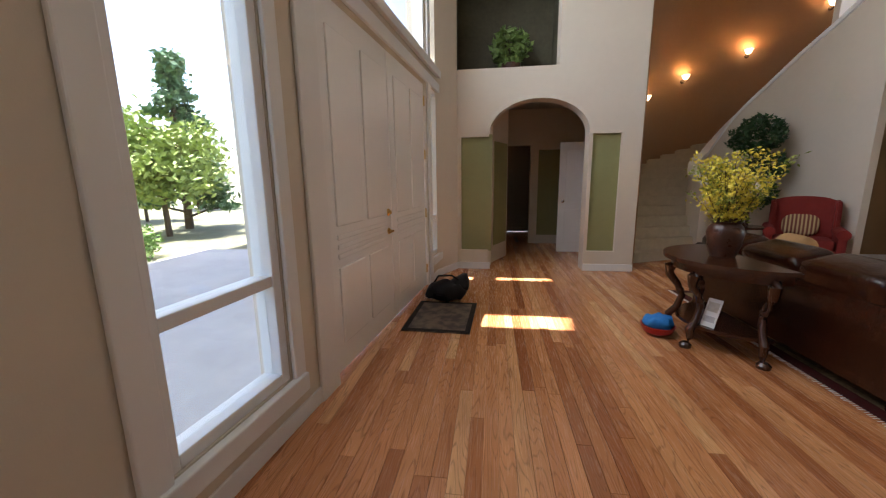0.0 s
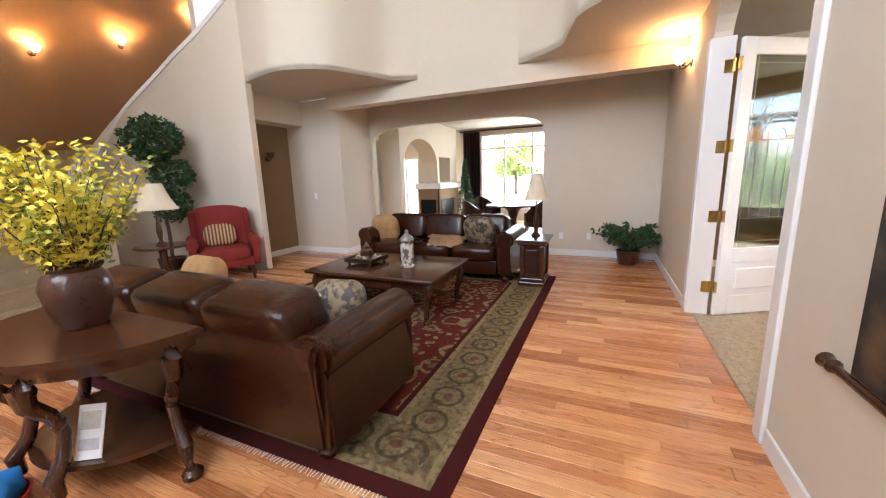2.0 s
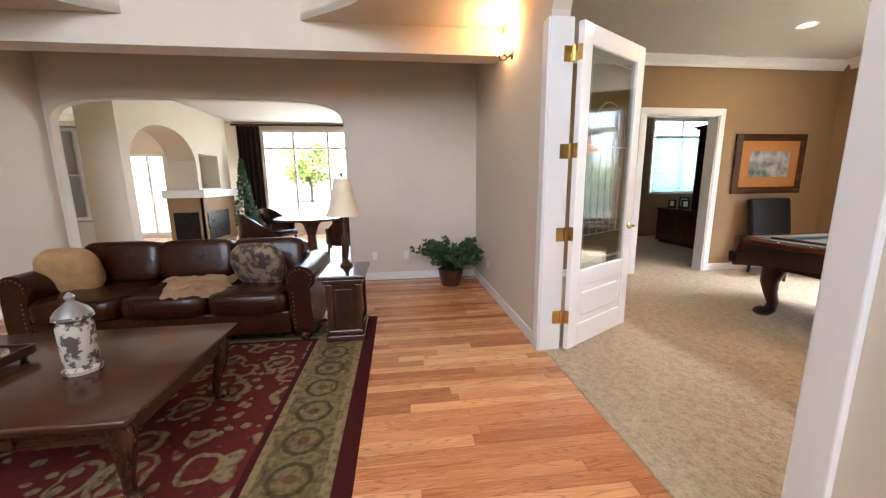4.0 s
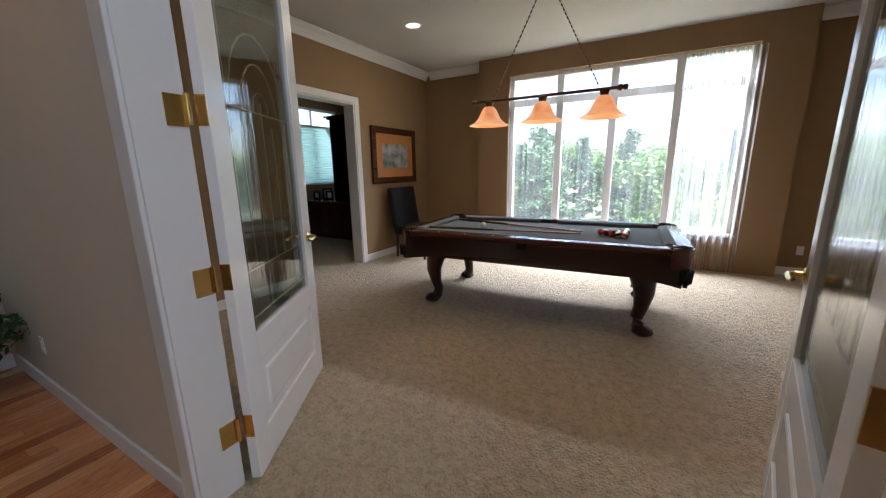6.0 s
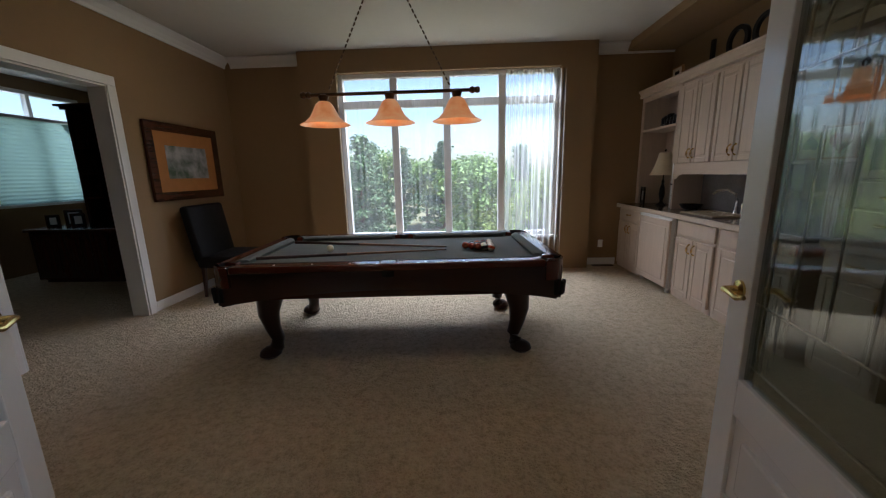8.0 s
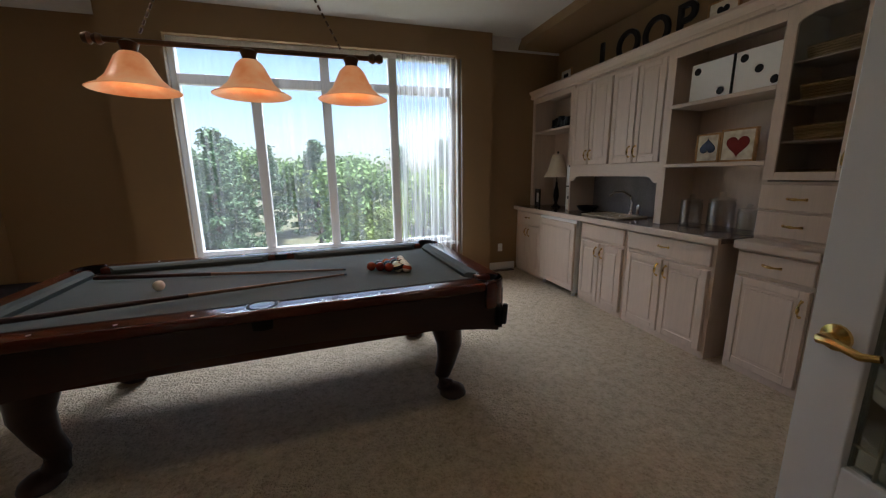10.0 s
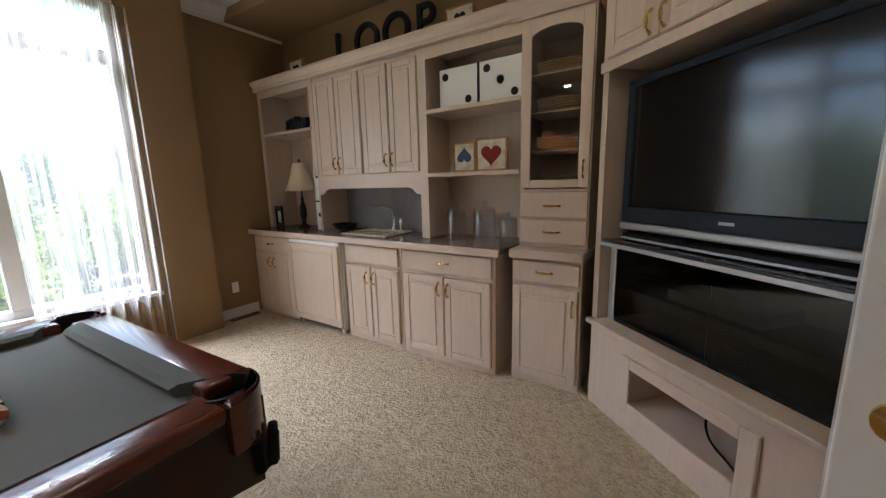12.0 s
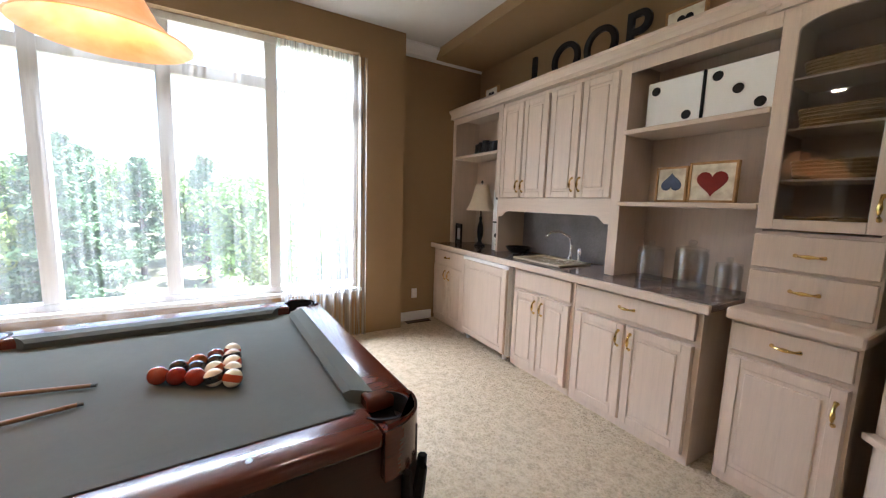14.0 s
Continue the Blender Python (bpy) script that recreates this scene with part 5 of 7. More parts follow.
# ---- pool table ----
def pool_table():
    t = thing("pool_table", "mahogany pool table with grey-green felt and leather pockets", "pool table", m=pose(4.618, -2.719, 0, 0, 0, 2.9) @ pose(-4.618, 2.719, 0))
    X0, X1, Y0, Y1, Z = 3.335, 5.90, -3.43, -2.008, 0.80
    rail = 0.145
    for a in ((X0 + 0.16, X1 - 0.16, Y1 - rail, Y1), (X0 + 0.16, X1 - 0.16, Y0, Y0 + rail), (X0, X0 + rail, Y0 + 0.16, Y1 - 0.16), (X1 - rail, X1, Y0 + 0.16, Y1 - 0.16)):
        part("rail", B((*a, Z - 0.055, Z), bevel=0.018, seg=3), "mahog_lit", t, "", True)
    i, k = 0.10, 0.225
    out = [(X0 + i, Y0 + k), (X0 + k, Y0 + i), (X1 - k, Y0 + i), (X1 - i, Y0 + k), (X1 - i, Y1 - k), (X1 - k, Y1 - i), (X0 + k, Y1 - i), (X0 + i, Y1 - k)]
    part("bed", prism(bmesh.new(), out, 0.035, pose(0, 0, Z - 0.075)), "felt", t, "grey-green felt bed")
    for sx, sy, a, b in ((0, 1, X0 + 0.20, X1 - 0.20), (0, -1, X0 + 0.20, X1 - 0.20), (1, 0, Y0 + 0.20, Y1 - 0.20), (-1, 0, Y0 + 0.20, Y1 - 0.20)):
        bm = bmesh.new()
        prof = [(0.0, Z + 0.003), (0.055, Z + 0.001), (0.075, Z - 0.012), (0.06, Z - 0.045), (0.0, Z - 0.045)]
        segs = [(a, b)] if sx else [(a, (a + b) / 2 - 0.07), ((a + b) / 2 + 0.07, b)]
        for s0, s1 in segs:
            ring = []
            for s, ins in ((s0, 1), (s1, -1)):
                row = []
                for u, z in prof:
                    q = s + ins * u * 0.8
                    if sy:
                        row.append(bm.verts.new((q, (Y1 - rail + 0.03 - u) if sy > 0 else (Y0 + rail - 0.03 + u), z)))
                    else:
                        row.append(bm.verts.new(((X1 - rail + 0.03 - u) if sx > 0 else (X0 + rail - 0.03 + u), q, z)))
                ring.append(row)
            for k in range(5):
                bm.faces.new((ring[0][k], ring[0][(k + 1) % 5], ring[1][(k + 1) % 5], ring[1][k]))
            bm.faces.new(ring[0])
            bm.faces.new(ring[1])
        part("cushion", bm, "felt", t)
    # aprons with a bowed lower edge
    for y in (Y1 - 0.06, Y0 + 0.03):
        n, top, bot = 24, [], []
        pts = [(X0 + 0.07, Z - 0.056)]
        low = [(X0 + 0.07 + (X1 - X0 - 0.14) * k / n, Z - 0.30 + 0.10 * (math.sin(math.pi * k / n) ** 0.8)) for k in range(n + 1)]
        pts = [(X0 + 0.07, Z - 0.056)] + low + [(X1 - 0.07, Z - 0.056)]
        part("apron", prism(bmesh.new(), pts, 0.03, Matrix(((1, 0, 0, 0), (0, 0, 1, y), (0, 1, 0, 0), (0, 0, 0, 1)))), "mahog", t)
    for x in (X0 + 0.03, X1 - 0.06):
        n = 16
        low = [(Y0 + 0.061 + (Y1 - Y0 - 0.122) * k / n, Z - 0.30 + 0.06 * math.sin(math.pi * k / n)) for k in range(n + 1)]
        pts = [(Y0 + 0.061, Z - 0.056)] + low + [(Y1 - 0.061, Z - 0.056)]
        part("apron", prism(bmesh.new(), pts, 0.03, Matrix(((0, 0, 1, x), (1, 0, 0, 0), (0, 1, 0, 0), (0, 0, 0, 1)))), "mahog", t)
    part("slate_frame", B((X0 + 0.09, X1 - 0.09, Y0 + 0.09, Y1 - 0.09, Z - 0.27, Z - 0.08)), "walnut", t)
    # cabriole legs
    for lx, sx in ((3.665, -1), (5.57, 1)):
        for ly, sy in ((-2.29, 1), (-3.15, -1)):
            bm = bmesh.new()
            path = [(0, 0, 0.56), (0.035, 0.035, 0.46), (0.05, 0.05, 0.36), (0.03, 0.03, 0.24), (0.0, 0.0, 0.14), (0.015, 0.015, 0.075), (0.05, 0.05, 0.04)]
            tube(bm, [(lx + sx * a * 0.7, ly + sy * b * 0.7, z) for a, b, z in path], [0.115, 0.095, 0.078, 0.058, 0.050, 0.055, 0.05], 12)
            lathe(bm, [(0.001, 0.007), (0.06, 0.007), (0.085, 0.03), (0.075, 0.06), (0.04, 0.085), (0.001, 0.09)], 14, (lx + sx * 0.05, ly + sy * 0.05, 0))
            box(bm, lx - 0.15, lx + 0.15, ly - 0.11, ly + 0.11, 0.54, 0.60, 0.02)
            box(bm, lx - 0.12, lx + 0.12, ly - 0.09, ly + 0.09, 0.50, 0.54, 0.02)
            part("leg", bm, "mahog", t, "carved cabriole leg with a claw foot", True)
    # pockets
    for cx, cy, corner in ((X0 + 0.115, Y1 - 0.115, 1), (X1 - 0.115, Y1 - 0.115, 1), (X0 + 0.115, Y0 + 0.115, 1), (X1 - 0.115, Y0 + 0.115, 1), ((X0 + X1) / 2, Y1 - 0.085, 0), ((X0 + X1) / 2, Y0 + 0.085, 0)):
        r = 0.085 if corner else 0.05
        bm = bmesh.new()
        if corner:
            lathe(bm, [(0.079, 0.002), (0.073, 0.003), (0.071, -0.02), (0.07, -0.06), (0.04, -0.078), (0.001, -0.079)], 24, (cx, cy, Z), cap=False)
            for v in list(bm.verts):
                if (v.co.x - cx) * (1 if cx > 4.6 else -1) + (v.co.y - cy) * (1 if cy > -2.7 else -1) < -0.04 and v.co.z > Z - 0.045:
                    v.co.z = Z - 0.045
        else:
            lathe(bm, [(r + 0.02, -0.10), (r + 0.022, -0.055), (r + 0.024, -0.012), (r + 0.018, 0.001), (r + 0.004, 0.0), (r - 0.004, -0.012), (r - 0.014, -0.07), (0.03, -0.13), (0.001, -0.135)], 24, (cx, cy, Z), cap=False)
        pk = part("pocket", bm, "cord", t, "black leather pocket", True)
        if corner:
            bm = bmesh.new()
            sx, sy = (1 if cx > 4.6 else -1), (1 if cy > -2.7 else -1)
            arc = [(0.16 * math.cos(radians(a)) - 0.045, 0.16 * math.sin(radians(a)) - 0.045) for a in range(0, 91, 10)]
            arc += [(0.078 * math.cos(radians(a)), 0.078 * math.sin(radians(a))) for a in range(125, -36, -10)]
            cast = prism(bmesh.new(), arc, 0.155, Matrix(((sx, 0, 0, cx), (0, sy, 0, cy), (0, 0, 1, Z - 0.15), (0, 0, 0, 1))))
            bmesh.ops.recalc_face_normals(cast, faces=cast.faces)
            top = [e for e in cast.edges if min(e.verts[0].co.z, e.verts[1].co.z) > Z]
            bmesh.ops.bevel(cast, geom=top, offset=0.012, segments=3, affect="EDGES")
            part("corner_casting", cast, "mahog_lit", t, "rounded mahogany pocket corner", True)
            ox, oy = cx + sx * 0.055, cy + sy * 0.055
            lathe(bm, [(0.06, -0.05), (0.06, -0.09), (0.05, -0.14), (0.03, -0.16), (0.001, -0.16)], 14, (ox - sx * 0.03, oy - sy * 0.03, Z - 0.06))
            for q in range(6):
                a = q * math.pi / 3
                tube(bm, [(ox + 0.05 * math.cos(a), oy + 0.05 * math.sin(a), Z - 0.16), (ox + 0.035 * math.cos(a), oy + 0.035 * math.sin(a), Z - 0.26)], [0.014, 0.02], 6)
            part("fringe", bm, "cord", pk, "black leather fringe", True)
    for i in range(1, 4):
        for y in (Y1 - 0.05, Y0 + 0.05):
            for s in (0, 1):
                x = X0 + 0.2 + (X1 - X0 - 0.4) * (i / 8 + 0.5 * s)
                part("sight", lathe(bmesh.new(), [(0.008, 0), (0.008, 0.0012)], 8, (x, y, Z + 0.0003)), "paper", t)
    return t


pool_table()
BALLS = [(0.34, 0.045, 0.015), (0.01, 0.01, 0.01), (0.24, 0.02, 0.012), (0.40, 0.08, 0.018), (0.02, 0.012, 0.01), (0.28, 0.03, 0.015), (0.12, 0.015, 0.01), (0.01, 0.01, 0.01), (0.38, 0.07, 0.018), (0.012, 0.012, 0.012), (0.30, 0.03, 0.015), (0.02, 0.012, 0.01), (0.36, 0.05, 0.016), (0.012, 0.012, 0.012), (0.40, 0.06, 0.018)]
ball = bmesh.new()
bmesh.ops.create_uvsphere(ball, u_segments=20, v_segments=12, radius=0.0305)
stripe = bmesh.new()
lathe(stripe, [(0.0285, -0.0115), (0.0308, -0.004), (0.0308, 0.004), (0.0285, 0.0115)], 20, cap=False)
ball_me, stripe_me = bpy.data.meshes.new("ball"), bpy.data.meshes.new("stripe")
for b_, m_ in ((ball, ball_me), (stripe, stripe_me)):
    b_.to_mesh(m_)
    b_.free()
    m_.polygons.foreach_set("use_smooth", [True] * len(m_.polygons))
ivory = surf("ivory_resin", (0.75, 0.68, 0.52), 0.12, 0.04, 20, 0.0, coat=0.5)
for i, c in enumerate(BALLS):
    row = next(r for r in range(5) if i < (r + 1) * (r + 2) / 2)
    col = i - row * (row + 1) // 2
    x, y = 4.02 - row * 0.054, -2.70 + (col - row / 2) * 0.0625
    me = ball_me.copy()
    material = surf("ball_resin_%d" % i, c, 0.1, 0.03, 20, 0.0, coat=0.6)
    me.materials.append(ivory if i > 7 else material)
    ob = tagged(new("pool_ball", me), "glossy %s pool ball in the rack on the table" % ("striped" if i > 7 else "solid coloured"), "ball", "racked pool balls")
    ob.matrix_world = pose(x, y, 0.7915, 25 * math.sin(i), 30 * math.cos(3 * i), 50 * i)
    if i > 7:
        sm = stripe_me.copy()
        sm.materials.append(material)
        new("stripe", sm).parent = ob
ob = tagged(new("cue_ball", ball_me), "ivory cue ball resting on the felt", "ball")
ob.data.materials.append(ivory)
ob.location = (5.21, -2.66, 0.7915)
for a, b in (((5.68, -3.01, 0.785), (4.20, -2.76, 0.770)), ((5.62, -2.20, 0.810), (4.20, -2.632, 0.770))):
    c = thing("pool_cue", "slim dark wooden pool cue lying on the table", "cue", "pool cues")
    a, b = Vector(a), Vector(b)
    part("butt", tube(bmesh.new(), [a, a.lerp(b, 0.45)], [0.0145, 0.0115], 10), "mahog", c, "dark butt", True)
    part("shaft", tube(bmesh.new(), [a.lerp(b, 0.4501), b], [0.0113, 0.0065], 10), wood("cue_shaft", (0.22, 0.11, 0.05), 0.3, 0), c, "", True)
    part("tip", tube(bmesh.new(), [b, b + (b - a).normalized() * 0.014], 0.0062, 8), "felt", c, "felt tip")

# ---- billiard pendant ----
pl = thing("billiard_light", "bronze bar pendant with three amber glass shades", "pendant light")
bm = tube(bmesh.new(), [(3.95, -2.68, 2.065), (5.29, -2.68, 2.065)], 0.014, 10)
part("bar", bm, "bronze", pl, "", True)
for x in (3.93, 5.31):
    part("finial", lathe(bmesh.new(), [(0.001, -0.045), (0.02, -0.04), (0.028, -0.02), (0.018, 0.0), (0.03, 0.015), (0.022, 0.04), (0.001, 0.048)], 14, m=pose(x, -2.68, 2.065, 0, 90, 0)), "bronze", pl, "", True)
for x in (4.075, 4.62, 5.165):
    part("socket", lathe(bmesh.new(), [(0.03, -0.02), (0.035, 0.02), (0.045, 0.05), (0.02, 0.065)], 14, (x, -2.68, 2.005)), "bronze", pl, "", True)
    p = [(0.045, 2.01), (0.07, 1.985), (0.092, 1.94), (0.118, 1.89), (0.157, 1.852), (0.193, 1.835), (0.202, 1.829)]
    bm = lathe(bmesh.new(), p + [(r - 0.005, z - 0.002) for r, z in reversed(p)], 32, (x, -2.68, 0), cap=False)
    part("shade", bm, "amber", pl, "amber marbled bell glass", True)
    lamp("billiard_bulb", "POINT", 0.4, pose(x, -2.68, 1.89), (1.0, 0.62, 0.30), r=0.03)
bm = bmesh.new()
for x in (4.12, 5.12):
    for k in range(26):
        f0 = k / 26
        p = Vector((x, -2.68, 2.085)).lerp(Vector((4.62, -2.68, 3.08)), f0 + 0.02)
        q = Vector((x, -2.68, 2.085)).lerp(Vector((4.62, -2.68, 3.08)), f0 + 0.045)
        tube(bm, [p, q], 0.007, 5)
part("chain", bm, "bronze", pl)
part("canopy", lathe(bmesh.new(), [(0.02, -0.05), (0.06, -0.03), (0.07, 0.0)], 20, (4.62, -2.68, POOL_H - 0.001)), "bronze", pl, "", True)
for x, y in ((6.31, -3.04), (5.15, -1.3), (2.9, -1.6)):
    dl = thing("downlight", "lit round recessed ceiling light", "downlight", "recessed lights")
    part("ring", lathe(bmesh.new(), [(0.10, -0.004), (0.095, -0.012), (0.075, -0.006)], 24, (x, y, POOL_H), cap=False), "trim", dl, "", True)
    part("lens", lathe(bmesh.new(), [(0.001, -0.003), (0.078, -0.003)], 24, (x, y, POOL_H), cap=False), "bulb", dl, "lit lens")
    lamp("downlight_beam", "AREA", 1.7, look((x, y, POOL_H - 0.02), (x, y, 0)), (1.0, 0.8, 0.55), w=0.12, h=0.12)

dl = thing("downlight", "lit round recessed light in the dining room ceiling", "downlight", "recessed lights")
part("ring", lathe(bmesh.new(), [(0.11, -0.004), (0.105, -0.012), (0.08, -0.006)], 24, (9.1, 4.0, 3.0), cap=False), "trim", dl, "", True)
part("lens", lathe(bmesh.new(), [(0.001, -0.003), (0.083, -0.003)], 24, (9.1, 4.0, 3.0), cap=False), "bulb", dl, "lit lens")

# ---- east side of the pool room, office ----
t = framed("framed_picture", "landscape print in a dark frame with an orange mat", pose(7.36, -3.42, 1.18, 0, 0, -90), 1.17, 0.87, "walnut", blot_material("park_print", (0.05, 0.09, 0.05), (0.42, 0.40, 0.42), 5, 0.35, 0.65), 0.10, 0.035, surf("orange_mat", (0.42, 0.17, 0.04), 0.7, 0.1, 9, 0.1), 0.15)
ch = thing("side_chair", "dark leather parsons chair by the office doorway", "chair", m=pose(6.90, -3.98, 0.006, 0, 0, -90))
part("seat", B((-0.34, 0.34, -0.30, 0.30, 0.36, 0.50), bevel=0.04, seg=3), "cord", ch, "", True)
bk = part("backrest", B((-0.34, 0.34, 0.0, 0.10, 0.0, 0.68), bevel=0.04, seg=3), "cord", ch, "", True)
bk.matrix_local = pose(0, 0.22, 0.44, -9, 0, 0)
for x in (-0.29, 0.29):
    for y in (-0.25, 0.25):
        part("leg", tube(bmesh.new(), [(x, y, 0.37), (x * 1.05, y * 1.05, 0.0)], [0.03, 0.018], 8), "mahog", ch)
dk = thing("credenza", "long dark wood office credenza along the wall", "cabinet")
part("worktop", B((7.68, 10.12, -4.96, -4.30, 0.75, 0.785), bevel=0.008), "walnut", dk)
part("body", B((7.70, 10.08, -4.94, -4.34, 0.06, 0.749), (7.72, 10.04, -4.94, -4.40, 0.006, 0.06)), "walnut", dk)
for k in range(5):
    x = 7.73 + 0.47 * k
    d = part("door", B((x, x + 0.45, -4.339, -4.322, 0.09, 0.72), bevel=0.004), "walnut_z", dk)
    part("panel", B((x + 0.07, x + 0.38, -4.322, -4.314, 0.16, 0.65), bevel=0.004), "walnut_z", d)
bc = thing("bookcase", "tall dark wood bookcase hutch standing on the credenza", "bookcase")
part("side", B((7.74, 7.78, -4.94, -4.66, 0.786, 2.40)), "walnut_z", bc)
part("side", B((9.46, 9.50, -4.94, -4.66, 0.786, 2.40)), "walnut_z", bc)
part("back", B((7.78, 9.46, -4.94, -4.92, 0.786, 2.40)), "walnut_z", bc)
part("crown", B((7.70, 9.54, -4.95, -4.62, 2.40, 2.44), (7.66, 9.58, -4.95, -4.58, 2.44, 2.47), bevel=0.006), "walnut", bc)
for z in (1.2, 1.55, 1.9, 2.2):
    part("shelf", B((7.781, 9.459, -4.919, -4.67, z - 0.025, z)), "walnut", bc)
for x, y, w in ((9.66, -4.55, 0.16), (9.82, -4.62, 0.20), (9.98, -4.5, 0.15)):
    framed("photo_frame", "small framed photograph on the office credenza", pose(x, y, 0.786, 0, 0, -140), w, w * 1.2, "walnut", "paper", 0.02, 0.02, "black", 0.02)
bl = thing("window_shade", "pale green pleated shade over the office window", "window shade")
bm = bmesh.new()
n = 44
rows = []
for k in range(n + 1):
    z = 2.40 - 1.3 * k / n
    rows.append([bm.verts.new((OX - 0.06 + 0.012 * (k % 2), y, z)) for y in (-6.2, -4.7)])
for a, b in zip(rows, rows[1:]):
    bm.faces.new((a[0], a[1], b[1], b[0]))
def shade_cloth():
    m, nt, b, N, L = nodes_of("green_pleated_cloth")
    t, d, mx = N.new("ShaderNodeBsdfTranslucent"), N.new("ShaderNodeBsdfDiffuse"), N.new("ShaderNodeMixShader")
    t.inputs[0].default_value, d.inputs[0].default_value = (0.26, 0.37, 0.33, 1), (0.30, 0.42, 0.38, 1)
    mx.inputs[0].default_value = 0.4
    L(t.outputs[0], mx.inputs[1])
    L(d.outputs[0], mx.inputs[2])
    L(mx.outputs[0], N["Material Output"].inputs[0])
    return m
part("cloth", bm, shade_cloth(), bl)
part("headrail", B((OX - 0.09, OX - 0.03, -6.22, -4.68, 2.40, 2.45), bevel=0.004), "trim", bl)


def outlet(m, label="white wall outlet cover"):
    o = thing("wall_outlet", label, "outlet", "wall outlets", m=m)
    part("plate", B((-0.035, 0.035, -0.006, -0.001, -0.057, 0.057), bevel=0.002, seg=1), "trim", o)
    for z in (-0.02, 0.02):
        part("socket", B((-0.016, 0.016, -0.008, -0.0055, z - 0.013, z + 0.013)), "paper", o)


outlet(pose(1.95, -5.049, 0.33, 0, 0, 180))
outlet(pose(7.679, 1.915, 0.352, 0, 0, -90))
outlet(pose(7.679, 1.456, 0.357, 0, 0, -90))
outlet(pose(6.9, 0.4205, 0.35, 0, 0, 180))
outlet(pose(6.689, 6.55, 1.15, 0, 0, -90), "white light switch plate")
vent = thing("floor_register", "dark metal floor register by the baseboard", "register")
part("grille", B((1.78, 2.08, -5.0, -4.92, 0.0065, 0.016), bevel=0.002, seg=1), "bronze", vent)


# ---- living room ----
def puff(bm, c, s, e=0.45, seg=24, m=None):
    """A soft cushion: a rounded box with bulging faces; e near 0 is square, 1 is a ball."""
    def p(a, k):
        return math.copysign(abs(a) ** k, a)
    rings = []
    n2 = seg // 2
    for j in range(1, n2):
        v = -math.pi / 2 + math.pi * j / n2
        ring = []
        for i in range(seg):
            u = 2 * math.pi * i / seg
            q = Vector((c[0] + s[0] * p(math.cos(v), e) * p(math.cos(u), e), c[1] + s[1] * p(math.cos(v), e) * p(math.sin(u), e), c[2] + s[2] * p(math.sin(v), e * 1.35)))
            ring.append(bm.verts.new(m @ q if m else q))
        rings.append(ring)
    for a, b in zip(rings, rings[1:]):
        for k in range(seg):
            bm.faces.new((a[k], a[(k + 1) % seg], b[(k + 1) % seg], b[k]))
    bm.faces.new(rings[0])
    bm.faces.new(rings[-1])
    return bm


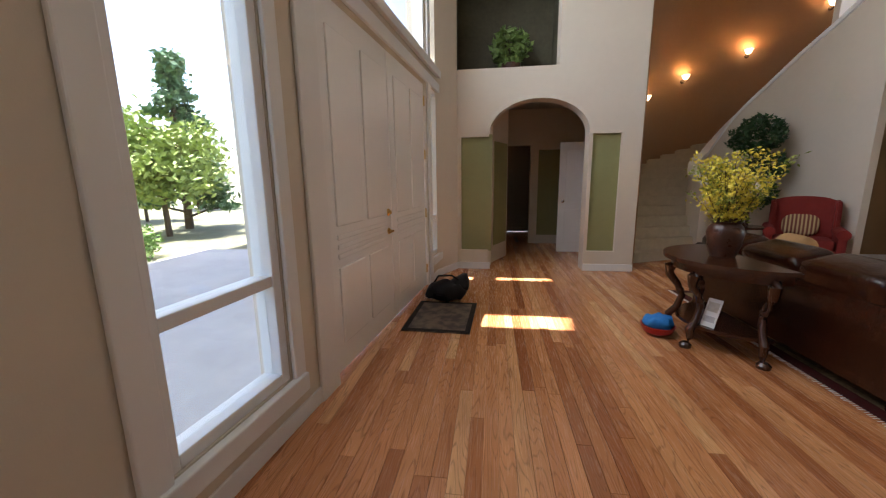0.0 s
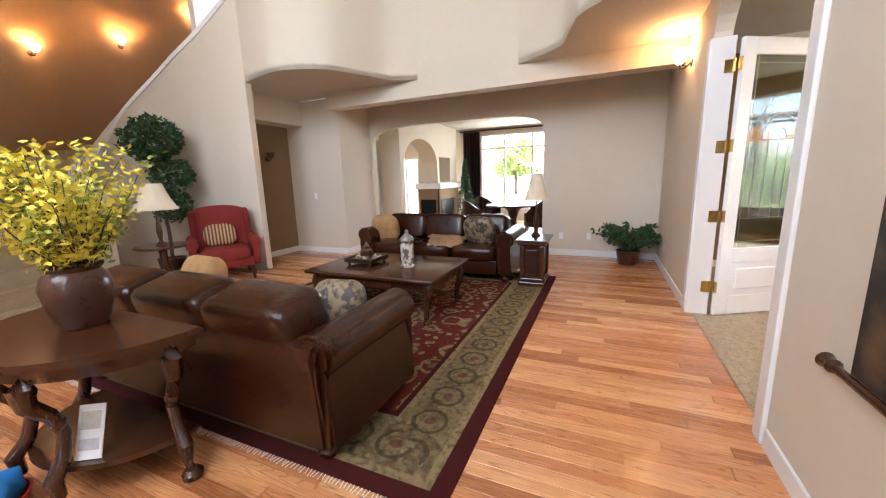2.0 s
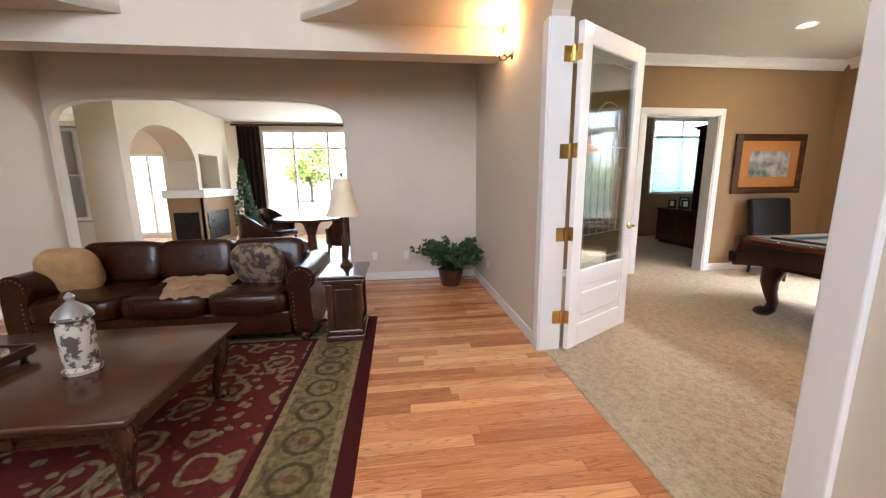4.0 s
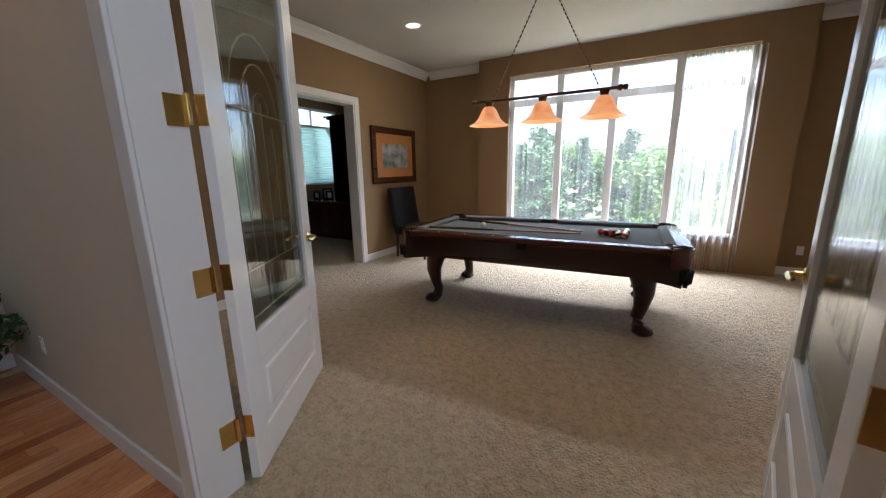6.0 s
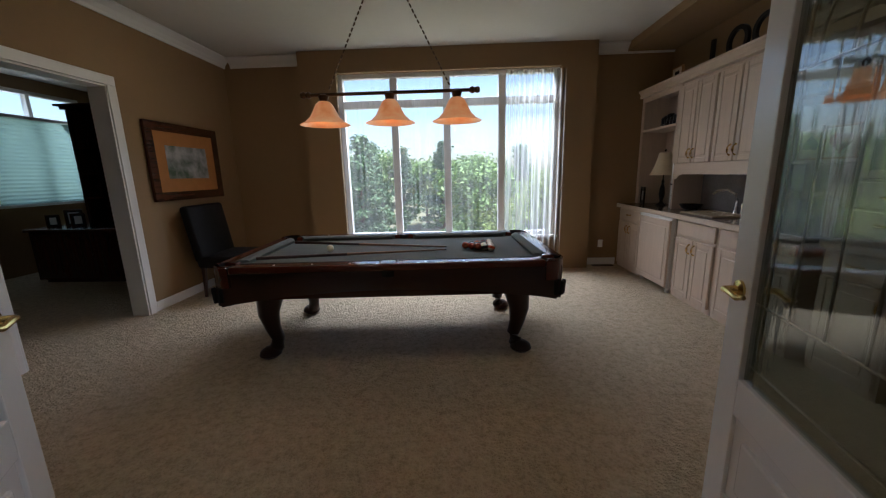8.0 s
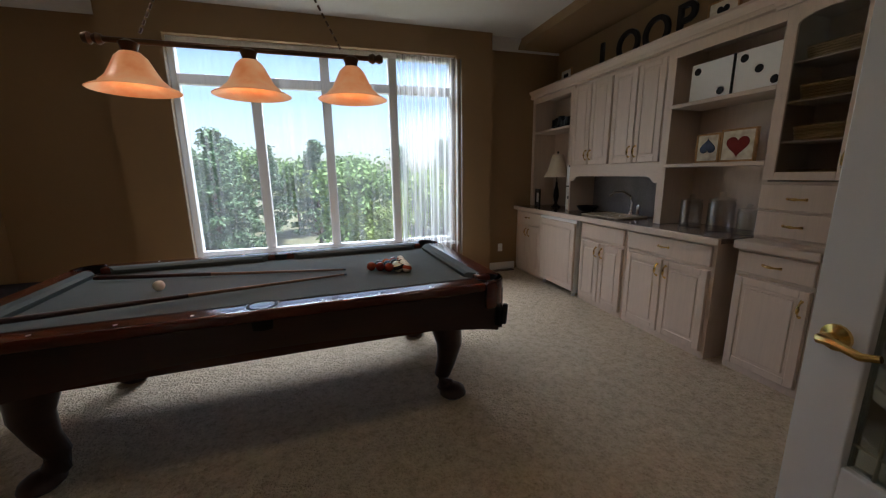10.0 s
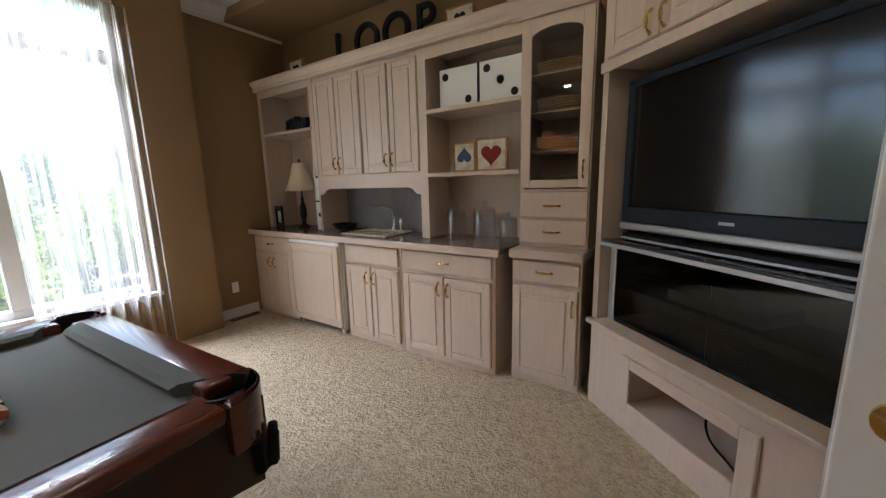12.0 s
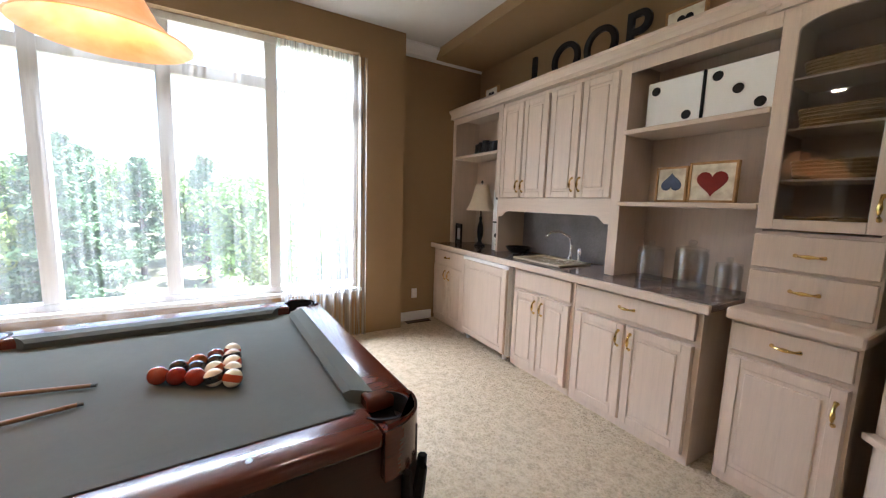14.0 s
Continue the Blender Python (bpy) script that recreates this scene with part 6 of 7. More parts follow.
def sofa(name, label, m, W, D=0.95, seats=3):
    """Rolled-arm leather sofa; local -y is the front, x its width, the origin on the floor at the middle."""
    t = thing(name, label, "sofa", "leather sofas", m=m)
    aw = 0.24
    for k, s in enumerate((-1, 1)):
        # arm: a scroll profile swept from front to back
        prof = []
        for i in range(15):
            a = radians(-60 + 260 * i / 14)
            prof.append((0.10 + 0.125 * math.cos(a), 0.575 + 0.115 * math.sin(a)))
        prof = [(0.02, 0.09), (0.20, 0.09), (0.185, 0.30)] + prof + [(0.0, 0.42), (0.0, 0.25)]
        bm = bmesh.new()
        mm = Matrix(((s, 0, 0, s * (W / 2 - aw)), (0, 0, 1, -D / 2 + 0.05), (0, 1, 0, 0), (0, 0, 0, 1)))
        prism(bm, prof, D - 0.10, mm)
        ends = [f for f in bm.faces if len(f.verts) > 8]
        bmesh.ops.bevel(bm, geom=list({e for f in ends for e in f.edges}), offset=0.02, segments=2, affect="EDGES")
        arm = part("arm", bm, "leather", t, "rolled leather arm", True)
        bm = bmesh.new()
        for i in range(12):
            a = radians(-40 + 230 * i / 11)
            x, z = 0.10 + 0.10 * math.cos(a), 0.575 + 0.09 * math.sin(a)
            lathe(bm, [(0.009, 0), (0.007, -0.004), (0.001, -0.007)], 8, m=Matrix.Translation((s * (W / 2 - aw) + s * x, -D / 2 + 0.048, z)) @ pose(0, 0, 0, -90, 0, 0))
        for i in range(9):
            lathe(bm, [(0.009, 0), (0.007, -0.004), (0.001, -0.007)], 8, m=Matrix.Translation((s * (W / 2 - aw) + s * 0.035, -D / 2 + 0.048, 0.14 + 0.04 * i)) @ pose(0, 0, 0, -90, 0, 0))
        tagged(part("nailheads", bm, "bronze", arm, "row of bronze nailheads", True), kind="stuff")
    part("base", B((-W / 2 + aw, W / 2 - aw, -D / 2 + 0.04, D / 2 - 0.04, 0.09, 0.30), bevel=0.02, seg=3), "leather", t, "", True)
    bm = bmesh.new()
    prof = [(D / 2 - 0.20, 0.10), (D / 2 - 0.04, 0.10), (D / 2 - 0.02, 0.45), (D / 2 + 0.0, 0.59), (D / 2 - 0.02, 0.64), (D / 2 - 0.08, 0.66), (D / 2 - 0.14, 0.63), (D / 2 - 0.20, 0.45)]
    prism(bm, prof, W - 0.16, Matrix(((0, 0, 1, -W / 2 + 0.08), (1, 0, 0, 0), (0, 1, 0, 0), (0, 0, 0, 1))))
    ends = [f for f in bm.faces if len(f.verts) > 6]
    bmesh.ops.bevel(bm, geom=list({e for f in ends for e in f.edges}), offset=0.02, segments=2, affect="EDGES")
    part("back_frame", bm, "leather", t, "", True)
    w = (W - 2 * aw) / seats
    for k in range(seats):
        x = -W / 2 + aw + w * (k + 0.5)
        part("seat_cushion", puff(bmesh.new(), (x, -0.09, 0.385), (w / 2 - 0.004, D / 2 - 0.06, 0.105), 0.28), "leather", t, "", True)
        part("back_cushion", puff(bmesh.new(), (0, 0, 0), (w / 2 + 0.012, 0.165, 0.20), 0.30, m=pose(x, D / 2 - 0.195, 0.645, -14, 0, 0)), "leather", t, "", True)
    for x in (-W / 2 + 0.14, W / 2 - 0.14):
        for y in (-D / 2 + 0.12, D / 2 - 0.12):
            part("foot", lathe(bmesh.new(), [(0.03, 0.0), (0.05, 0.02), (0.055, 0.05), (0.035, 0.075), (0.045, 0.095)], 14, (x, y, 0)), "walnut", t, "", True)
    return t


def pillow(label, m, s, material):
    return tagged(part("pillow", puff(bmesh.new(), (0, 0, 0), s, 0.55, m=None), material, None, "", True), label, "pillow"), m


RUGZ = 0.012
near = sofa("sofa", "dark brown leather rolled-arm sofa seen from behind", pose(2.56, 3.56, 0.0065, 0, 0, 90), 2.42)
far = sofa("sofa", "dark brown leather sofa with three cushions and pillows", pose(6.02, 3.54, 0.0065, 0, 0, -90), 2.50)
FLORAL = blot_material("floral_tapestry_cloth", (0.25, 0.185, 0.105), (0.05, 0.035, 0.03), 16, 0.45, 0.55)


def folded_throw(label, m):
    """A loosely dropped square of cloth with soft folds and a wavy hem."""
    bm = bmesh.new()
    n, rows_ = 30, []
    for i in range(n + 1):
        u = i / n - 0.5
        row = []
        for j in range(n + 1):
            v = j / n - 0.5
            hem = max(abs(u), abs(v)) * 2
            wob = noise.noise(Vector((u * 5, v * 5, 3.1))) * 0.05 * hem
            fold = abs(math.sin(u * 15 + 4 * v + 3 * noise.noise(Vector((u * 4, v * 4, 0.7)))))
            z = 0.022 + 0.035 * (1 - hem ** 4) + 0.022 * fold + 0.025 * noise.noise(Vector((u * 7, v * 7, 9.2)))
            row.append(bm.verts.new((u * 0.36 * (1 + wob * 4) + wob, v * 0.52 * (1 + 0.25 * u) - wob, max(0.006, z - 0.03 * hem ** 6))))
        rows_.append(row)
    faces = [bm.faces.new((rows_[i][j], rows_[i + 1][j], rows_[i + 1][j + 1], rows_[i][j + 1])) for i in range(n) for j in range(n)]
    bmesh.ops.solidify(bm, geom=faces, thickness=0.008)
    ob = tagged(part("throw", bm, surf("peach_tan_cloth", (0.50, 0.31, 0.17), 0.9, 0.12, 9, 0.3, 140), None, "", True), label, "throw")
    ob.matrix_world = m
    return ob


folded_throw("crumpled light tan throw lying on the sofa seat", pose(5.74, 3.33, 0.50, 4, -14, 14))
for label, m, s, mat in (
    ("tan square pillow leaning on the leather sofa", pose(5.92, 4.45, 0.66, 0, -22, 8), (0.10, 0.22, 0.22), "gold"),
    ("dark floral tapestry pillow in the sofa corner", pose(5.90, 2.86, 0.66, 0, -24, -12), (0.10, 0.24, 0.22), FLORAL),
    ("floral tapestry pillow in the corner of the sofa", pose(2.76, 2.82, 0.61, 0, 18, 10), (0.09, 0.18, 0.17), FLORAL),
    ("striped gold pillow lying on the leather sofa", pose(2.76, 4.2, 0.64, 0, 18, -6), (0.10, 0.24, 0.22), "gold"),
):
    p_, mm = pillow(label, m, s, mat)
    p_.matrix_world = mm


def rug_material():
    m, nt, b, N, L = nodes_of("oriental_rug")
    tc, sx = N.new("ShaderNodeTexCoord"), N.new("ShaderNodeSeparateXYZ")
    L(tc.outputs["Object"], sx.inputs[0])
    ax, ay = math_(N, L, "ABSOLUTE", sx.outputs[0]), math_(N, L, "ABSOLUTE", sx.outputs[1])
    d = math_(N, L, "MINIMUM", math_(N, L, "SUBTRACT", 2.03, ax), math_(N, L, "SUBTRACT", 1.62, ay))
    def vor(scale, feature="F1"):
        v = N.new("ShaderNodeTexVoronoi")
        v.feature = feature
        v.inputs["Scale"].default_value = scale
        cm = N.new("ShaderNodeCombineXYZ")
        L(ax, cm.inputs[0])
        L(ay, cm.inputs[1])
        nz = N.new("ShaderNodeTexNoise")
        nz.inputs["Scale"].default_value = 6.0
        L(cm.outputs[0], nz.inputs[0])
        add = N.new("ShaderNodeVectorMath")
        add.operation = "MULTIPLY_ADD"
        L(nz.outputs["Color"], add.inputs[0])
        add.inputs[1].default_value = (0.10, 0.10, 0.10)
        L(cm.outputs[0], add.inputs[2])
        L(add.outputs[0], v.inputs["Vector"])
        return v.outputs["Distance"]
    red, wine, tan, olive, dark = (0.125, 0.020, 0.016), (0.06, 0.009, 0.009), (0.25, 0.185, 0.095), (0.135, 0.105, 0.05), (0.035, 0.018, 0.012)
    v1, v2, v3 = vor(4.2), vor(11.0), vor(5.0)
    field = mixcol(N, L, ramp(N, L, v1, ((0.0, 0.0), (0.36, 0.0), (0.40, 1.0), (0.46, 1.0), (0.5, 0.0))), red, tan)
    field = mixcol(N, L, ramp(N, L, v1, ((0.0, 1.0), (0.20, 1.0), (0.25, 0.0))), field, olive)
    field = mixcol(N, L, ramp(N, L, v2, ((0.0, 1.0), (0.27, 1.0), (0.34, 0.0))), field, tan)
    band = mixcol(N, L, ramp(N, L, v3, ((0.0, 0.9), (0.10, 0.0), (0.27, 0.0), (0.31, 1.0), (0.42, 1.0), (0.48, 0.0))), olive, dark)
    band = mixcol(N, L, ramp(N, L, v2, ((0.0, 1.0), (0.16, 1.0), (0.24, 0.0))), band, tan)
    step = lambda lo: ramp(N, L, math_(N, L, "DIVIDE", d, 1.0), ((max(0, lo - 0.002), 0.0), (lo + 0.002, 1.0)))
    side = math_(N, L, "LESS_THAN", math_(N, L, "SUBTRACT", 2.03, ax), math_(N, L, "SUBTRACT", 1.62, ay))
    along = math_(N, L, "MULTIPLY_ADD", side, math_(N, L, "SUBTRACT", ay, ax), ax)
    u = math_(N, L, "MULTIPLY", math_(N, L, "SUBTRACT", math_(N, L, "FRACT", math_(N, L, "DIVIDE", along, 0.27)), 0.5), 0.27)
    w = math_(N, L, "SUBTRACT", d, 0.31)
    rad = math_(N, L, "SQRT", math_(N, L, "ADD", math_(N, L, "MULTIPLY", u, u), math_(N, L, "MULTIPLY", w, w)))
    rad = math_(N, L, "MULTIPLY_ADD", noise_(N, L, 18, 2), 0.03, rad)
    band = mixcol(N, L, 0.45, band, tan)
    band = mixcol(N, L, ramp(N, L, rad, ((0.0, 0.0), (0.098, 0.0), (0.104, 0.9), (0.124, 0.9), (0.13, 0.0))), band, (0.07, 0.055, 0.025))
    band = mixcol(N, L, ramp(N, L, rad, ((0.0, 0.8), (0.045, 0.8), (0.052, 0.0))), band, (0.13, 0.045, 0.025))
    c = mixcol(N, L, step(0.10), wine, tan)
    c = mixcol(N, L, step(0.15), c, band)
    c = mixcol(N, L, step(0.47), c, tan)
    c = mixcol(N, L, step(0.51), c, wine)
    c = mixcol(N, L, step(0.55), c, field)
    c = mixcol(N, L, ramp(N, L, noise_(N, L, 26, 3), ((0.45, 0.0), (0.7, 0.6))), c, dark)
    L(c, b.inputs["Base Color"])
    b.inputs["Roughness"].default_value, b.inputs["Specular IOR Level"].default_value = 0.95, 0.1
    bumped(N, L, b, noise_(N, L, 240, 2), 0.5, 0.006)
    return m


rug = thing("area_rug", "red and olive oriental rug with a wide floral border", "rug", m=pose(4.13, 3.43, 0))
part("rug_field", B((-2.03, 2.03, -1.62, 1.62, 0.0015, 0.0065)), rug_material(), rug)
bm = bmesh.new()
rr = random.Random(4)
for s in (-1, 1):
    for k in range(150):
        y = -1.61 + 3.22 * k / 149
        tube(bm, [(s * 2.03, y, 0.004), (s * (2.06 + 0.012 * rr.random()), y + rr.uniform(-0.01, 0.01), 0.004)], 0.0025, 4)
tagged(part("fringe", bm, "paper", rug, "pale knotted fringe"), kind="stuff")


def coffee_table():
    t = thing("coffee_table", "dark polished wood coffee table on carved legs", "table", m=pose(4.37, 3.43, 0.0065))
    part("tabletop", B((-0.53, 0.53, -0.77, 0.77, 0.435, 0.475), bevel=0.014, seg=3), "walnut_y", t, "", True)
    part("apron", B((-0.46, -0.43, -0.70, 0.70, 0.33, 0.434), (0.43, 0.46, -0.70, 0.70, 0.33, 0.434), (-0.43, 0.43, -0.70, -0.67, 0.33, 0.434), (-0.43, 0.43, 0.67, 0.70, 0.33, 0.434), bevel=0.006), "walnut_y", t)
    for sx in (-1, 1):
        for sy in (-1, 1):
            path = [(0.42, 0.66, 0.43), (0.44, 0.68, 0.34), (0.435, 0.675, 0.24), (0.405, 0.645, 0.13), (0.40, 0.64, 0.05), (0.425, 0.665, 0.012)]
            bm = tube(bmesh.new(), [(sx * a, sy * b, z) for a, b, z in path], [0.05, 0.052, 0.04, 0.028, 0.026, 0.035], 12)
            lathe(bm, [(0.02, 0.0), (0.045, 0.006), (0.045, 0.03), (0.02, 0.05)], 12, (sx * 0.42, sy * 0.66, 0))
            part("leg", bm, "walnut_z", t, "curved carved leg", True)
    part("drawer", B((-0.478, -0.461, -0.30, 0.30, 0.345, 0.422), bevel=0.004), "walnut_y", t)
    part("knob", lathe(bmesh.new(), [(0.006, 0), (0.012, 0.012), (0.014, 0.02), (0.001, 0.026)], 10, m=pose(-0.478, 0, 0.385, 0, -90, 0)), "brass", t, "", True)


coffee_table()
u = thing("lidded_urn", "tall pierced silver-grey lidded urn with a scroll pattern", "urn", m=pose(4.32, 3.17, 0.4825))
part("body", lathe(bmesh.new(), [(0.075, 0), (0.08, 0.02), (0.06, 0.035), (0.07, 0.06), (0.073, 0.24), (0.06, 0.265), (0.08, 0.28), (0.075, 0.295)], 24), blot_material("scroll_patterned_ceramic", (0.48, 0.44, 0.36), (0.08, 0.06, 0.05), 22, 0.48, 0.54), u, "", True)
part("lid", lathe(bmesh.new(), [(0.078, 0.296), (0.06, 0.325), (0.03, 0.35), (0.014, 0.365), (0.022, 0.385), (0.012, 0.40), (0.001, 0.41)], 20), surf("pewter", (0.32, 0.31, 0.30), 0.35, 0.2, 9, 0.1, metal=0.6), u, "", True)
u = thing("centrepiece", "dark ornate footed tray with a jar and pebbles", "ornament", m=pose(4.34, 3.72, 0.4825))
part("tray", B((-0.17, 0.17, -0.17, 0.17, 0.035, 0.06), (-0.18, -0.165, -0.18, 0.18, 0.03, 0.08), (0.165, 0.18, -0.18, 0.18, 0.03, 0.08), (-0.165, 0.165, -0.18, -0.165, 0.03, 0.08), (-0.165, 0.165, 0.165, 0.18, 0.03, 0.08), bevel=0.005), "bronze", u)
for sx in (-0.14, 0.14):
    for sy in (-0.14, 0.14):
        part("foot", lathe(bmesh.new(), [(0.012, 0), (0.02, 0.015), (0.012, 0.034)], 10, (sx, sy, 0)), "bronze", u)
bm = bmesh.new()
for k in range(26):
    a, r = rr.uniform(0, 6.28), rr.uniform(0.07, 0.14)
    bmesh.ops.create_icosphere(bm, subdivisions=1, radius=rr.uniform(0.018, 0.03), matrix=pose(r * math.cos(a), r * math.sin(a), 0.075))
tagged(part("pebbles", bm, blot_material("mixed_pebbles", (0.45, 0.38, 0.26), (0.08, 0.06, 0.04), 20, 0.4, 0.6), u, "", True), kind="stuff")
part("jar", lathe(bmesh.new(), [(0.05, 0.061), (0.075, 0.10), (0.07, 0.15), (0.035, 0.175), (0.045, 0.185), (0.02, 0.21), (0.012, 0.235), (0.001, 0.25)], 18), "terra", u, "", True)

# end table and lamp by the far sofa
et = thing("end_table", "carved dark wood pedestal end table beside the sofa", "table", m=pose(5.80, 2.06, 0.0065))
part("tabletop", B((-0.29, 0.29, -0.20, 0.20, 0.575, 0.61), bevel=0.01), "walnut", et)
part("moulding", B((-0.265, 0.265, -0.175, 0.175, 0.53, 0.574), bevel=0.012), "walnut", et)
part("pedestal", B((-0.21, 0.21, -0.125, 0.125, 0.10, 0.529), bevel=0.006), "walnut_z", et)
part("plinth", B((-0.26, 0.26, -0.17, 0.17, 0.0, 0.055), (-0.235, 0.235, -0.15, 0.15, 0.055, 0.10), bevel=0.012), "walnut", et)
for sx in (-1, 1):
    for sy in (-1, 1):
        part("pilaster", B((sx * 0.205 - 0.03, sx * 0.205 + 0.03, sy * 0.125 - 0.03, sy * 0.125 + 0.03, 0.102, 0.526), bevel=0.012), "walnut_z", et, "lighter carved corner pilaster")
part("panel", B((-0.12, 0.12, -0.135, -0.126, 0.16, 0.47), bevel=0.004), "mahog", et)
part("panel", B((-0.219, -0.211, -0.07, 0.07, 0.16, 0.47), bevel=0.004), "mahog", et)
table_lamp((5.92, 2.07, 0.617), 0.86, 0.165, "bronze table lamp with a flared cream shade", "bronze")

# wing chair, lamp table, ficus
wc = thing("wing_chair", "red upholstered wing chair with a striped cushion", "chair", m=pose(4.62, 6.55, 0.001, 0, 0, -32))
part("seat", puff(bmesh.new(), (0, -0.03, 0.40), (0.34, 0.36, 0.10), 0.3), "red", wc, "", True)
part("base", B((-0.36, 0.36, -0.36, 0.34, 0.20, 0.34), bevel=0.03, seg=3), "red", wc, "", True)
bm = bmesh.new()
pts = [(-0.36, 0.0), (0.36, 0.0), (0.38, 0.45)] + [(0.38 * math.cos(math.pi * k / 12), 0.60 + 0.10 * math.sin(math.pi * k / 12)) for k in range(13)] + [(-0.38, 0.45)]
prism(bm, pts, 0.13, pose(0, 0.24, 0.40, 82, 0, 0))
bmesh.ops.bevel(bm, geom=list({e for f in bm.faces if len(f.verts) > 6 for e in f.edges}), offset=0.03, segments=3, affect="EDGES")
part("backrest", bm, "red", wc, "", True)
for s in (-1, 1):
    bm = bmesh.new()
    pts = [(-0.02, 0.0), (0.28, 0.0), (0.26, 0.25), (0.20, 0.42), (0.06, 0.46), (-0.02, 0.44)]
    prism(bm, [(0.30 - u, v) for u, v in pts], 0.07, Matrix(((0, 0, s, s * 0.33), (1, 0, 0, 0.0), (0, 1, 0, 0.60), (0, 0, 0, 1))))
    bmesh.ops.bevel(bm, geom=list(bm.edges), offset=0.02, segments=2, affect="EDGES")
    part("wing", bm, "red", wc, "", True)
    bm = B((s * 0.40 - 0.05, s * 0.40 + 0.05, -0.34, 0.30, 0.22, 0.56), bevel=0.02)
    tube(bm, [(s * 0.40, -0.37, 0.58), (s * 0.40, 0.28, 0.60)], 0.075, 14)
    part("arm", bm, "red", wc, "rolled red arm", True)
    for y in (-0.31, 0.30):
        part("leg", tube(bmesh.new(), [(s * 0.32, y, 0.20), (s * 0.34, y * 1.06, 0.10), (s * 0.33, y * 1.02, 0.03), (s * 0.345, y * 1.08, 0.0)], [0.035, 0.03, 0.018, 0.025], 8), "walnut_z", wc, "dark cabriole leg", True)
def stripes():
    m, nt, b, N, L = nodes_of("striped_cushion_cloth")
    tc, sx = N.new("ShaderNodeTexCoord"), N.new("ShaderNodeSeparateXYZ")
    L(tc.outputs["Object"], sx.inputs[0])
    f = math_(N, L, "FRACT", math_(N, L, "MULTIPLY", sx.outputs[0], 22.0))
    L(mixcol(N, L, ramp(N, L, f, ((0.45, 0.0), (0.5, 1.0))), (0.48, 0.33, 0.16), (0.16, 0.05, 0.03)), b.inputs["Base Color"])
    b.inputs["Roughness"].default_value = 0.85
    return m
p_, mm = pillow("gold and brown striped cushion on the red chair", None, (0.22, 0.09, 0.17), stripes())
p_.matrix_world = pose(4.66, 6.66, 0.66, -14, 0, -32)
lt = thing("lamp_table", "round dark wood pedestal lamp table", "table", m=pose(3.88, 6.75, 0.001))
part("tabletop", lathe(bmesh.new(), [(0.001, 0.60), (0.30, 0.60), (0.32, 0.615), (0.31, 0.63), (0.001, 0.632)], 32), "walnut", lt, "", True)
part("pedestal", lathe(bmesh.new(), [(0.10, 0.02), (0.06, 0.06), (0.04, 0.15), (0.07, 0.28), (0.04, 0.42), (0.05, 0.55), (0.10, 0.60)], 18), "walnut_z", lt, "", True)
for k in range(3):
    a = radians(120 * k + 20)
    part("foot", tube(bmesh.new(), [(0.06 * math.cos(a), 0.06 * math.sin(a), 0.12), (0.18 * math.cos(a), 0.18 * math.sin(a), 0.07), (0.26 * math.cos(a), 0.26 * math.sin(a), 0.02)], [0.03, 0.026, 0.02], 8), "walnut", lt, "", True)
table_lamp((3.88, 6.75, 0.633), 0.86, 0.27, "dark urn table lamp with a pale shade", "bronze")


def leaf_cloud(bm, pts, size, rnd, droop=0.3):
    """Pointed leaves, two triangles each, at the points."""
    for p in pts:
        d = Vector((rnd.gauss(0, 1), rnd.gauss(0, 1), rnd.gauss(0, 0.7) - droop)).normalized()
        s = d.cross(Vector((rnd.gauss(0, 1), rnd.gauss(0, 1), rnd.gauss(0, 1)))).normalized()
        k = size * rnd.uniform(0.7, 1.3)
        a, b = p - d * k * 0.5, p + d * k * 0.5
        bm.faces.new([bm.verts.new(v) for v in (a, p + s * k * 0.22, b, p - s * k * 0.22)])
    return bm


def ball_points(rnd, c, r, n, squash=0.9, hollow=0.5):
    out = []
    for _ in range(n):
        d = Vector((rnd.gauss(0, 1), rnd.gauss(0, 1), rnd.gauss(0, 1))).normalized()
        q = r * (hollow + (1 - hollow) * rnd.random() ** 0.5) * (0.86 + 0.28 * noise.noise(d * 2.3 + Vector(c)))
        out.append(Vector(c) + Vector((d.x * q, d.y * q, d.z * q * squash)))
    return out


rp_ = random.Random(11)
fx = thing("ficus_tree", "potted ficus topiary with three leafy tiers", "plant", m=pose(4.40, 7.50, 0.001))
part("pot", lathe(bmesh.new(), [(0.12, 0), (0.16, 0.05), (0.19, 0.28), (0.20, 0.30), (0.18, 0.30), (0.16, 0.26), (0.001, 0.25)], 22), "terra", fx, "", True)
part("trunk", tube(bmesh.new(), [(0, 0, 0.24), (0.02, 0.0, 0.7), (-0.01, 0.01, 1.2), (0.01, 0, 1.75), (0, 0, 2.0)], [0.03, 0.026, 0.024, 0.02, 0.012], 8), "bark", fx, "", True)
for c, r, n in (((0.0, 0, 2.13), 0.46, 1700), ((0.16, -0.05, 1.60), 0.36, 750), ((0.12, 0.0, 1.12), 0.34, 650)):
    tagged(part("foliage", leaf_cloud(bmesh.new(), ball_points(rp_, c, r, n, 0.85), 0.085, rp_), "leafd", fx, "dark green leaves"), kind="stuff")
fern = thing("fern_plant", "bushy green fern in a brown woven pot", "plant", m=pose(7.26, 0.86, 0.001))
part("pot", lathe(bmesh.new(), [(0.13, 0), (0.14, 0.02), (0.17, 0.20), (0.18, 0.22), (0.16, 0.22), (0.15, 0.18), (0.001, 0.17)], 22), "terra", fern, "", True)
bm, bs = bmesh.new(), bmesh.new()
